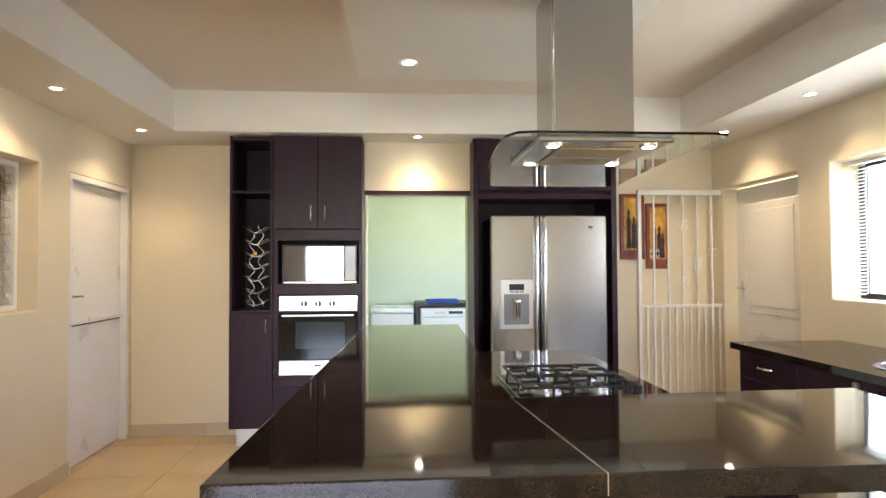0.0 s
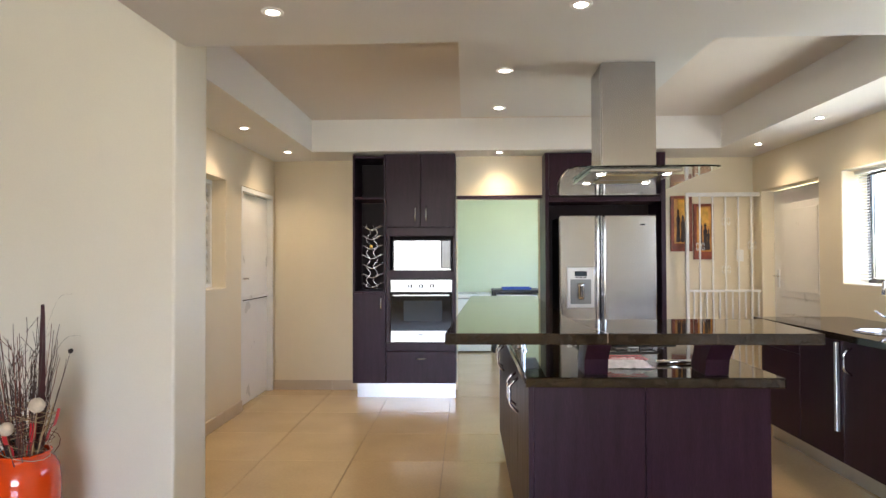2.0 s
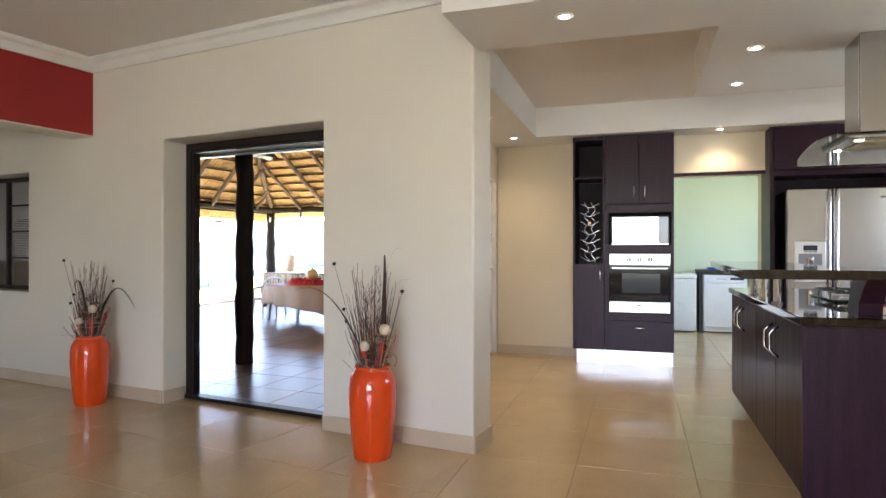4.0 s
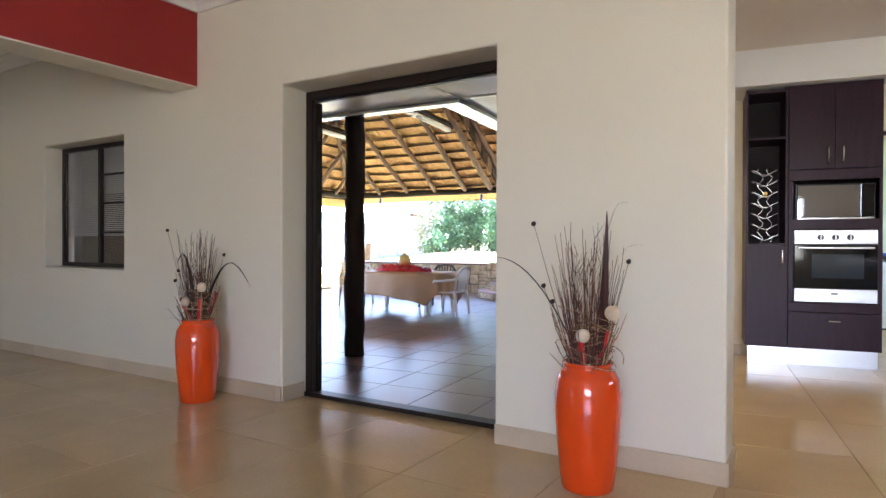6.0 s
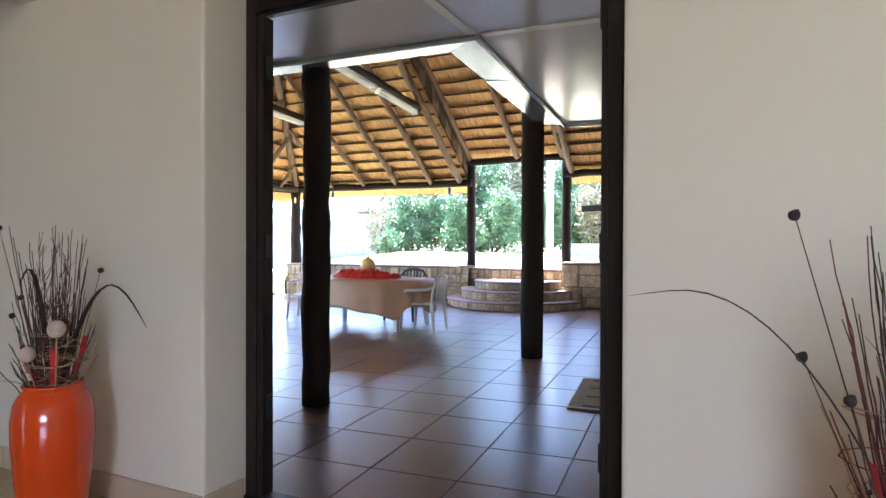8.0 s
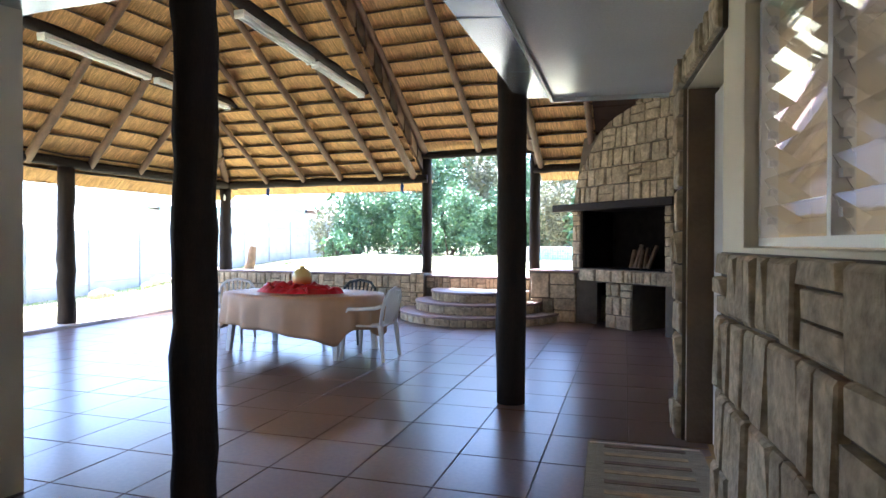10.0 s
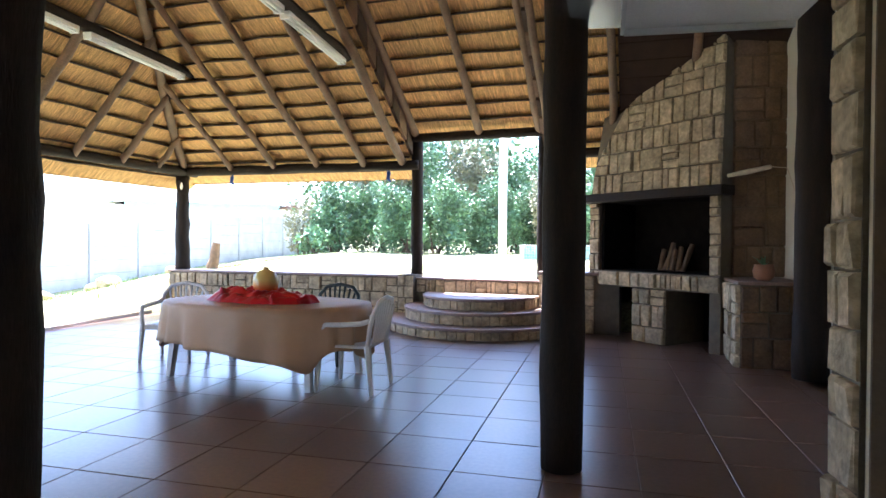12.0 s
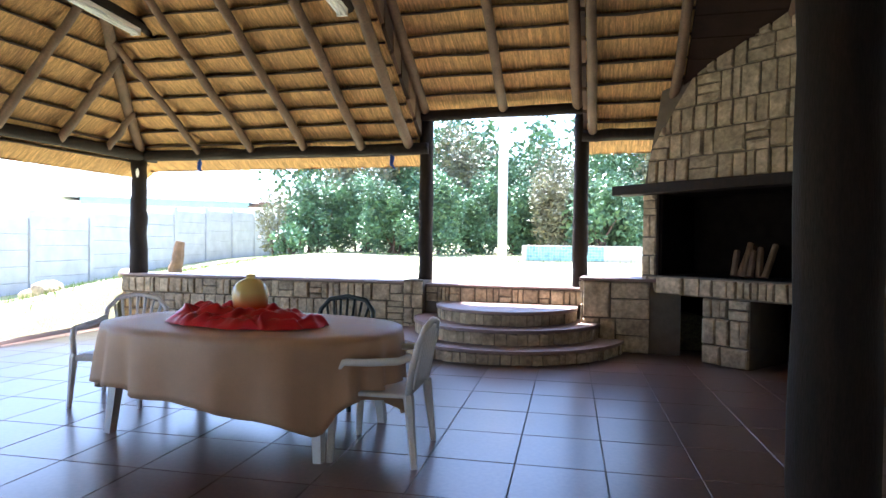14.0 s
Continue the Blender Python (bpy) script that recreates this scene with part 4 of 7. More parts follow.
# island base
isl = thing("kitchen_island", pose(0, 0, 0), "dark wine-brown kitchen island base with double doors", "kitchen island")
part("carcass", bx(0.535, 1.42, 1.257, 3.36, 0.11, 0.858), M_CABIN, isl)
part("end_panel", bx(0.531, 0.955, 1.226, 1.255, 0.105, 0.856, 0.002), M_CAB, isl)
part("end_panel", bx(0.975, 1.426, 1.226, 1.255, 0.105, 0.856, 0.002), M_CAB, isl)
part("divider", bx(0.956, 0.974, 1.222, 1.255, 0.105, 0.856), M_CAB, isl)
part("corner_post", bx(0.511, 0.530, 1.222, 1.255, 0.105, 0.857), M_CAB, isl)
ys2 = [1.26, 1.78, 2.33, 2.84, 3.35]
for i, (a, b) in enumerate(zip(ys2, ys2[1:])):
    d = part("side_door", bx(0.513, 0.534, a, b - 0.004, 0.11, 0.852, 0.002), M_CAB, isl)
    d_handle("handle", d, 0.513, (b - 0.07) if i % 2 == 0 else (a + 0.07), 0.72, 0.16, out=(-1, 0), r=0.007, depth=0.04)
    d2 = part("side_door", bx(1.421, 1.441, a, b - 0.004, 0.11, 0.852, 0.002), M_CAB, isl)
    d_handle("handle", d2, 1.441, (b - 0.07) if i % 2 == 0 else (a + 0.07), 0.72, 0.16, out=(1, 0), r=0.007, depth=0.04)
part("plinth", bx(0.585, 1.375, 1.30, 3.31, 0.0, 0.11), M_ALU, isl, "brushed aluminium plinth")

wt = part("island_worktop", bx(0.498, 1.470, 1.195, 3.42, 0.86, 0.90, 0.006), M_GRANITE)
tagged(wt, "polished dark brown granite worktop on the island", "worktop")
# raised L-shaped breakfast bar
BZ = 1.115
bar = thing("breakfast_bar", pose(0, 0, 0), "raised L-shaped breakfast bar of polished dark granite", "breakfast bar")
def slab(poly):
    bm = bmesh.new()
    prism(bm, poly, BZ - 0.036, BZ)
    bmesh.ops.bevel(bm, geom=list(bm.edges), offset=0.0025, segments=2, affect="EDGES", profile=0.5)
    return bm
part("granite_slab", slab([(0.205, 0.79), (0.716, 0.79), (0.672, 1.238), (0.715, 2.78), (0.303, 2.78)]), M_GRANITE, bar)
part("granite_slab", slab([(0.7172, 0.79), (1.382, 0.79), (1.42, 1.27), (0.6732, 1.24)]), M_GRANITE, bar)
bm = bmesh.new()
vs = [bm.verts.new(p) for p in ((0.716, 0.792, BZ - 0.03), (0.7195, 0.792, BZ - 0.03), (0.6755, 1.24, BZ - 0.03), (0.672, 1.24, BZ - 0.03), (0.716, 0.792, BZ - 0.0012), (0.7195, 0.792, BZ - 0.0012), (0.6755, 1.24, BZ - 0.0012), (0.672, 1.24, BZ - 0.0012))]
for f in ((0, 1, 2, 3), (4, 5, 6, 7), (0, 1, 5, 4), (1, 2, 6, 5), (2, 3, 7, 6), (3, 0, 4, 7)):
    bm.faces.new([vs[i] for i in f])
part("mitre_joint", bm, mat("joint_filler", (0.42, 0.34, 0.24), 0.6), bar, "pale mitre joint")


def corbel(x):
    """A curved bracket between worktop and bar."""
    prof = [(0.0, 0.0), (0.14, 0.0), (0.145, 0.03), (0.12, 0.07), (0.10, 0.12), (0.11, 0.155), (0.13, 0.178), (-0.12, 0.178), (-0.10, 0.155), (-0.06, 0.12), (-0.01, 0.06)]
    bm = bmesh.new()
    lo = [bm.verts.new((x - 0.045, 1.25 + a, 0.901 + b)) for a, b in prof]
    hi = [bm.verts.new((x + 0.045, 1.25 + a, 0.901 + b)) for a, b in prof]
    n = len(prof)
    bm.faces.new(lo[::-1]), bm.faces.new(hi)
    for k in range(n):
        bm.faces.new((lo[k], lo[(k + 1) % n], hi[(k + 1) % n], hi[k]))
    return bm


for x in (0.775, 1.235):
    part("bracket", corbel(x), M_CAB, bar, "dark curved wooden bracket")
for x, y in ((0.545, 1.9), (0.545, 2.25), (0.545, 2.62)):
    bm = bmesh.new()
    lathe(bm, [(0.030, 0.9005), (0.030, 0.907), (0.020, 0.910), (0.020, 1.070), (0.030, 1.073), (0.030, 1.0785)], 18, x, y)
    part("support_leg", bm, M_CHROME, bar, "short chrome support leg", smooth=False)

# gas hob
hob = thing("gas_hob", pose(0.87, 2.10, 0.9005), "four-burner gas hob on a glass plate with black iron grates", "hob")
part("glass_plate", bx(0.0, 0.50, 0.0, 0.54, 0.0, 0.012, 0.003), mat("hob_glass", (0.02, 0.03, 0.03), 0.05, var=0.05, spec=0.8), hob)
for bxx, byy, r in ((0.12, 0.15, 0.045), (0.32, 0.15, 0.035), (0.12, 0.39, 0.035), (0.32, 0.39, 0.05)):
    bm = bmesh.new()
    lathe(bm, [(r * 1.25, 0.012), (r * 1.25, 0.018), (r, 0.02), (r, 0.032), (r * 0.8, 0.036), (0.001, 0.037)], 20, bxx, byy)
    b = part("burner", bm, M_ALU, hob, "polished burner", smooth=False)
    bm = bmesh.new()
    lathe(bm, [(r * 0.72, 0.037), (r * 0.72, 0.042), (0.001, 0.043)], 18, bxx, byy)
    part("burner_cap", bm, M_CASTIRON, b)
    bm = bmesh.new()
    for dx, dy in ((1, 0), (-1, 0), (0, 1), (0, -1)):
        tube(bm, [(bxx + dx * 0.105, byy + dy * 0.115, 0.013), (bxx + dx * 0.10, byy + dy * 0.11, 0.050), (bxx + dx * 0.035, byy + dy * 0.035, 0.052)], 0.0055, 6)
    tube(bm, [(bxx - 0.10, byy - 0.11, 0.05), (bxx + 0.10, byy - 0.11, 0.05), (bxx + 0.10, byy + 0.11, 0.05), (bxx - 0.10, byy + 0.11, 0.05), (bxx - 0.10, byy - 0.11, 0.05)], 0.0055, 6)
    part("pan_grate", bm, M_CASTIRON, hob, "black iron grate")
for i in range(4):
    bm = bmesh.new()
    lathe(bm, [(0.018, 0.012), (0.018, 0.034), (0.014, 0.038), (0.001, 0.038)], 16, 0.455, 0.12 + i * 0.09)
    part("knob", bm, M_BLACK, hob, "black hob knob")

# towel and steel rail on the lower worktop
tw_ = thing("kitchen_towel", pose(0.93, 1.46, 0.9005), "crumpled white patterned kitchen towel on the worktop", "towel")
bm = bmesh.new()
n = 18
gr = [[bm.verts.new(((i / n - 0.5) * 0.22, (j / n - 0.5) * 0.16, max(0.002, 0.028 * math.sin(math.pi * i / n) ** 0.5 * math.sin(math.pi * j / n) ** 0.5 + 0.014 * noise.noise(Vector((i * 0.5, j * 0.5, 3)))))) for i in range(n + 1)] for j in range(n + 1)]
for j in range(n):
    for i in range(n):
        bm.faces.new((gr[j][i], gr[j][i + 1], gr[j + 1][i + 1], gr[j + 1][i]))
tow = part("towel_cloth", bm, M_TOWEL, tw_, smooth=True)
for k in range(3):
    part("stripe", bx(-0.09, 0.09, -0.05 + k * 0.045, -0.044 + k * 0.045, 0.034, 0.036), M_REDRIB, tw_)
rl = thing("steel_rail", pose(1.08, 1.49, 0.9005), "slim steel rail lying on the worktop", "rail")
bm = bmesh.new()
tube(bm, [(0, 0, 0.010), (0.26, 0.03, 0.010)], 0.009, 10)
part("rod", bm, M_CHROME, rl, smooth=True)

# extractor hood
hd = thing("extractor_hood", pose(0, 0, 0), "steel island extractor hood with flat glass canopy and four lit lamps", "extractor hood")
part("chimney", bx(0.99, 1.27, 2.08, 2.36, 1.828, CEIL_K - 0.001, 0.004), M_STEEL, hd, "brushed steel chimney")
part("chimney_seam", bx(0.987, 0.9895, 2.10, 2.112, 1.83, CEIL_K - 0.002), M_CHROME, hd)
up = part("underside", bx(0.92, 1.39, 2.03, 2.55, 1.797, 1.816, 0.004), M_STEEL, hd, "dark steel underside")
part("grease_filter", bx(1.02, 1.29, 2.13, 2.46, 1.790, 1.7965, 0.002), mat("brass_filter", (0.60, 0.50, 0.26), 0.4, 0.45, var=0.2, scale=60), up, "brass-toned grease filter")
part("filter_bar", bx(1.02, 1.29, 2.29, 2.30, 1.787, 1.7895), M_ALU, up)
for lx, ly in ((0.985, 2.095), (1.325, 2.095), (0.985, 2.47), (1.325, 2.47)):
    bm = bmesh.new()
    lathe(bm, [(0.030, 1.791), (0.030, 1.7965), (0.021, 1.7965), (0.021, 1.791)], 18, lx, ly, cap=False)
    part("lamp_ring", bm, M_CHROME, up)
    bm = bmesh.new()
    lathe(bm, [(0.001, 1.7945), (0.0205, 1.7945), (0.0205, 1.796), (0.001, 1.796)], 18, lx, ly, cap=False)
    part("hood_lamp", bm, M_LAMP, up, "lit halogen lamp")
bm = bmesh.new()
outline = [(0.96, 3.36), (0.90, 3.08), (0.855, 2.75), (0.825, 2.45), (0.812, 2.20), (0.815, 2.08), (0.845, 2.015), (0.90, 2.0), (1.52, 2.0), (1.575, 2.02), (1.585, 2.10), (1.58, 2.35), (1.60, 2.7), (1.63, 3.05), (1.66, 3.3), (1.64, 3.36)]
prism(bm, outline, 1.8175, 1.8265)
part("glass_canopy", bm, glass("canopy_glass", (0.72, 0.82, 0.78)), hd, "clear greenish glass canopy")

# recessed ceiling lights
def downlight(x, y, power, tilt=0.0):
    o = thing("downlight", pose(x, y, CEIL_K), "round white recessed ceiling spotlight, switched on", "downlight", group="ceiling spotlights")
    bm = bmesh.new()
    lathe(bm, [(0.046, 0.0), (0.046, -0.004), (0.030, -0.006), (0.026, -0.001)], 24, cap=False)
    part("bezel", bm, M_TRIM, o, smooth=True)
    bm = bmesh.new()
    lathe(bm, [(0.001, -0.0025), (0.0255, -0.0025), (0.0255, -0.0012), (0.001, -0.0012)], 20, cap=False)
    part("lamp", bm, M_LAMP, o)
    d = bpy.data.lights.new("downlight_beam", "SPOT")
    d.energy, d.spot_size, d.spot_blend, d.color, d.shadow_soft_size = power, radians(122), 0.9, (1.0, 0.76, 0.42), 0.025
    s = new("downlight_beam", d)
    s.parent = o
    s.location = (0, 0, -0.012)
    return o


for x, y, p in ((-1.46, 3.56, 9), (-1.43, 4.62, 9), (2.88, 3.44, 9), (2.92, 4.47, 9), (0.60, 4.76, 9), (0.50, 3.02, 5), (0.49, 2.20, 4), (0.745, 1.34, 3.5), (-0.53, 1.36, 3.5), (-1.43, 2.45, 8), (2.88, 2.40, 8)):
    downlight(x, y, p * LAMP_GAIN)

# east counter
ec = thing("sink_cabinet", pose(0, 0, 0), "run of dark wine-brown base cabinets with chrome handles", "kitchen cabinet")
part("carcass", bx(2.552, EX - 0.004, 0.2, 3.62, 0.12, 0.858), M_CABIN, ec)
part("end_panel", bx(2.535, EX - 0.004, 3.621, 3.64, 0.12, 0.858), M_CAB, ec)
ys3 = [0.2, 0.85, 1.5, 2.1, 2.62, 3.10, 3.62]
for i, (a, b) in enumerate(zip(ys3, ys3[1:])):
    if i == 5:
        d = part("drawer_front", bx(2.531, 2.55, a + 0.002, b - 0.002, 0.70, 0.852, 0.002), M_CAB, ec)
        d_handle("handle", d, 2.531, (a + b) / 2, 0.785, 0.13, vertical=False, out=(-1, 0), r=0.008, depth=0.03)
        d = part("cupboard_door", bx(2.531, 2.55, a + 0.002, b - 0.002, 0.12, 0.696, 0.002), M_CAB, ec)
    else:
        d = part("cupboard_door", bx(2.531, 2.55, a + 0.002, b - 0.002, 0.12, 0.852, 0.002), M_CAB, ec)
        if i == 4:
            part("handle", bx(2.505, 2.529, a + 0.03, a + 0.055, 0.30, 0.84, 0.004), M_ALU, d, "tall brushed aluminium handle")
        else:
            d_handle("handle", d, 2.531, b - 0.08, 0.74, 0.16, out=(-1, 0), r=0.008, depth=0.045)
part("plinth", bx(2.60, 2.615, 0.2, 3.62, 0.0, 0.118), M_ALU, ec, "brushed aluminium plinth")
# worktop with a round cut-out for the bowl
bm = bmesh.new()
SX, SY, SR = 2.84, 2.62, 0.20
outer = [(2.49, 0.2), (EX - 0.003, 0.2), (EX - 0.003, 3.67), (2.49, 3.67)]
seg = 48
ring = [(SX + SR * math.cos(k * math.tau / seg), SY + SR * math.sin(k * math.tau / seg)) for k in range(seg)]


def on_box(k):
    a = k * math.tau / seg
    c, s = math.cos(a), math.sin(a)
    f = min((EX - 0.003 - SX) / c if c > 1e-6 else 9, (SX - 2.49) / -c if c < -1e-6 else 9, (3.67 - SY) / s if s > 1e-6 else 9, (SY - 0.2) / -s if s < -1e-6 else 9)
    return (SX + f * c, SY + f * s)


for z in (0.86, 0.90):
    vi = [bm.verts.new((*p, z)) for p in ring]
    vo = [bm.verts.new((*on_box(k), z)) for k in range(seg)]
    for k in range(seg):
        bm.faces.new((vi[k], vi[(k + 1) % seg], vo[(k + 1) % seg], vo[k]))
box(bm, 2.489, EX - 0.004, 0.199, 0.2, 0.86, 0.90)
box(bm, 2.489, 2.4905, 0.2, 3.67, 0.861, 0.899)
box(bm, 2.489, EX - 0.004, 3.67, 3.671, 0.861, 0.899)
cor = [(2.49, 3.67), (2.49, 0.2), (EX - 0.003, 0.2), (EX - 0.003, 3.67)]
for cx, cy in cor:
    ks = sorted(range(seg), key=lambda k: (on_box(k)[0] - cx) ** 2 + (on_box(k)[1] - cy) ** 2)[:2]
    for z in (0.86, 0.90):
        bm.faces.new([bm.verts.new((*on_box(ks[0]), z)), bm.verts.new((*on_box(ks[1]), z)), bm.verts.new((cx, cy, z))])
wt2 = part("counter_worktop", bm, M_GRANITE)
tagged(wt2, "polished dark granite worktop along the window wall", "worktop")
sk = thing("sink", pose(SX, SY, 0.90), "round stainless steel sink bowl set into granite", "sink")
bm = bmesh.new()
lathe(bm, [(0.215, 0.001), (0.215, 0.004), (0.195, 0.004), (0.185, -0.02), (0.175, -0.12), (0.14, -0.15), (0.02, -0.155)], 40, cap=False)
part("bowl", bm, M_STEEL, sk, smooth=True)
bm = bmesh.new()
lathe(bm, [(0.03, -0.153), (0.03, -0.150), (0.012, -0.152), (0.001, -0.152)], 20)
part("drain", bm, M_CHROME, sk)
tap = thing("mixer_tap", pose(2.99, 2.86, 0.9005), "chrome swan-neck kitchen mixer tap", "tap")
bm = bmesh.new()
tube(bm, [(0, 0, 0), (0, 0, 0.24), (-0.02, -0.02, 0.29), (-0.07, -0.06, 0.31), (-0.12, -0.10, 0.29), (-0.13, -0.11, 0.22)], 0.011, 12)
part("spout", bm, M_CHROME, tap, smooth=True)
bm = bmesh.new()
lathe(bm, [(0.028, 0), (0.028, 0.012), (0.020, 0.02), (0.020, 0.07), (0.014, 0.08)], 18)
part("base", bm, M_CHROME, tap, smooth=True)
bm = bmesh.new()
tube(bm, [(0, 0, 0.05), (-0.05, 0.02, 0.075), (-0.09, 0.035, 0.11)], 0.006, 8)
part("lever", bm, M_CHROME, tap, smooth=True)

# windows and doors of the kitchen
def window_unit(name, m, w, h, mullions, label, material, transom=(), t=0.035):
    o = thing(name, m, label, "window", kind="structure")
    part("window_frame", bx(0, w, 0, 0.04, 0, t), material, o)
    part("window_frame", bx(0, w, 0, 0.04, h - t, h), material, o)
    part("window_frame", bx(0, t, 0, 0.04, t, h - t), material, o)
    part("window_frame", bx(w - t, w, 0, 0.04, t, h - t), material, o)
    xs = [t] + list(mullions) + [w - t]
    for x in mullions:
        part("mullion", bx(x - t / 2, x + t / 2, 0.002, 0.038, t, h - t), material, o)
    for a, b in zip(xs, xs[1:]):
        pn = part("pane", bx(a + 0.004, b - 0.004, 0.017, 0.021, t, h - t), M_GLASS, o)
        pn.visible_shadow = False
    for x0, x1, z in transom:
        part("transom", bx(x0, x1, 0.002, 0.038, z - t / 2, z + t / 2), material, o)
    return o


# east window (seen from inside; local x runs south)
we = window_unit("window_east", pose(EX + 0.19, 3.72 - 0.004, 1.157, 0, 0, -90), 2.21, 0.868, (0.74, 1.48), "wide dark-framed kitchen window with a raised blind", M_FRAME)
bl = thing("venetian_blind", pose(EX + 0.10, 3.70, 2.02, 0, 0, -90), "white venetian blind in the window, mostly open", "blind")
part("headrail", bx(0.0, 2.17, -0.02, 0.02, -0.025, 0.0), M_BLIND, bl)
for k in range(38):
    z = -0.04 - k * 0.0215
    s = part("slat", bx(0.0, 0.12, -0.011, 0.011, z, z + 0.0014), M_BLIND, bl) if k == 0 else None
    if k == 0:
        slat0 = s
        s.matrix_local = pose(0, 0, 0, 28)
    else:
        s = new("slat", slat0.data)
        s.parent = bl
        s.matrix_local = pose(0, 0, -k * 0.0215, 0) @ pose(0, 0, 0, 28)
# west louvre window
lv = thing("louvre_window", pose(WX - 0.15, 2.605, 1.125, 0, 0, 90), "louvred window of overlapping glass blades in a cream frame", "window", kind="structure")
LWW, LWH = 1.30, 0.895
for a in ((0, LWW, 0, 0.03), (0, LWW, LWH - 0.03, LWH)):
    part("window_frame", bx(a[0], a[1], -0.03, 0.03, a[2], a[3]), M_TRIM, lv)
for a in (0, 0.62, LWW - 0.03):
    part("window_frame", bx(a, a + 0.03, -0.03, 0.03, 0.03, LWH - 0.03), M_TRIM, lv)
blade = None
for side in (0.03, 0.65):
    for k in range(8):
        if blade is None:
            blade = part("glass_blade", bx(0, 0.59 if side < 0.5 else 0.6, -0.055, 0.055, -0.002, 0.002), M_GLASS, lv)
            o = blade
        else:
            o = new("glass_blade", blade.data)
            o.parent = lv
        o.matrix_local = pose(side, 0, 0.09 + k * 0.102, 62)
        part("blade_clip", bx(side + (0.56 if side < 0.5 else 0.57), side + 0.6, -0.014, 0.014, 0.078 + k * 0.102, 0.102 + k * 0.102), M_ALU, lv)


def panel_door(name, m, w, h, label, style, hx):
    o = thing(name, m, label, "door", kind="structure")
    part("leaf", bx(0, w, 0, 0.04, 0.008, h, 0.003), M_DOOR, o)
    if style == "stable":
        part("ledge", bx(0.0, w, -0.022, 0.0, 0.985, 1.015, 0.004), M_DOOR, o)
        part("split_gap", bx(0.0, w, -0.0015, 0.0, 0.970, 0.978), M_CABIN, o)
    else:
        for a, b in ((0.16, 0.82), (0.98, h - 0.14)):
            part("panel", bx(0.14, w - 0.14, -0.008, 0.0, a, b, 0.006), M_DOOR, o)
            part("panel_centre", bx(0.20, w - 0.20, -0.014, -0.008, a + 0.06, b - 0.06, 0.005), M_DOOR, o)
    pl = part("lock_plate", bx(hx - 0.02, hx + 0.02, -0.006, -0.0005, 1.07, 1.24, 0.002), M_ALU, o, "metal lock plate")
    bm = bmesh.new()
    tube(bm, [(hx, -0.005, 1.18), (hx, -0.045, 1.18), (hx + (0.10 if hx < w / 2 else -0.10), -0.048, 1.178)], 0.008, 8)
    part("lever_handle", bm, M_CHROME, pl, smooth=True)
    return o


# west stable door seen from inside (local x runs north)
panel_door("door_west", pose(WX - 0.055, 4.30, 0, 0, 0, 90), 0.83, 1.975, "white painted two-part stable door, closed", "stable", 0.05)
part("door_frame", bx(-1.80, -1.742, 4.263, 4.297, 0, 2.018), M_TRIM, bpy.data.objects["door_west"]).matrix_parent_inverse = bpy.data.objects["door_west"].matrix_world.inverted()
part("door_frame", bx(-1.80, -1.742, 5.133, 5.167, 0, 2.018), M_TRIM, bpy.data.objects["door_west"]).matrix_parent_inverse = bpy.data.objects["door_west"].matrix_world.inverted()
part("door_frame", bx(-1.80, -1.742, 4.298, 5.132, 1.98, 2.018), M_TRIM, bpy.data.objects["door_west"]).matrix_parent_inverse = bpy.data.objects["door_west"].matrix_world.inverted()
# east panelled door in its recess (local x runs south)
panel_door("door_east", pose(EX + 0.12, 5.015, 0, 0, 0, -90), 0.97, 2.01, "white painted panelled door, closed", "panel", 0.08)

# scullery things seen through the doorway
dw = thing("dishwasher", pose(0.72, 7.76, 0), "white freestanding dishwasher under a dark worktop", "dishwasher")
part("body", bx(0, 0.575, 0.03, 0.56, 0.02, 0.84, 0.005), M_WHITE, dw)
part("front_door", bx(0.004, 0.571, 0.0, 0.03, 0.09, 0.72, 0.006), M_WHITE, dw)
cp = part("control_panel", bx(0.004, 0.571, -0.004, 0.03, 0.728, 0.838, 0.006), M_WHITE, dw)
part("display", bx(0.36, 0.54, -0.006, -0.003, 0.765, 0.80), M_LCD, cp)
part("grip", bx(0.18, 0.32, -0.008, -0.003, 0.765, 0.795, 0.004), M_ALU, cp)
part("kick_plate", bx(0.01, 0.565, 0.05, 0.07, 0.0, 0.085), M_BLACK, dw)
sct = part("scullery_worktop", bx(0.66, 2.45, 7.72, 8.34, 0.862, 0.905, 0.004), M_BLACK)
tagged(sct, "dark laminate scullery worktop", "worktop")
leg = thing("worktop_support", pose(0.665, 7.75, 0), "dark upright board carrying the scullery worktop", "support board")
part("board", bx(0, 0.045, 0, 0.58, 0, 0.861), M_BLACK, leg)
fz = thing("chest_freezer", pose(0.10, 7.72, 0), "white chest freezer with a steel trim", "freezer")
part("body", bx(0, 0.53, 0.02, 0.60, 0.02, 0.78, 0.01), M_WHITE, fz)
part("lid", bx(-0.005, 0.535, 0.0, 0.60, 0.785, 0.85, 0.012), M_WHITE, fz)
part("lid_trim", bx(0.02, 0.50, -0.01, 0.002, 0.795, 0.815, 0.003), M_ALU, fz)
tr = thing("blue_tray", pose(0.80, 7.80, 0.9055), "shallow blue plastic tray on the scullery worktop", "tray")
part("tray_base", bx(0, 0.42, 0, 0.28, 0, 0.012, 0.003), M_BLUE, tr)
for a in ((0, 0.42, 0, 0.012), (0, 0.42, 0.268, 0.28)):
    part("tray_rim", bx(a[0], a[1], a[2], a[3], 0.0125, 0.035, 0.003), M_BLUE, tr)


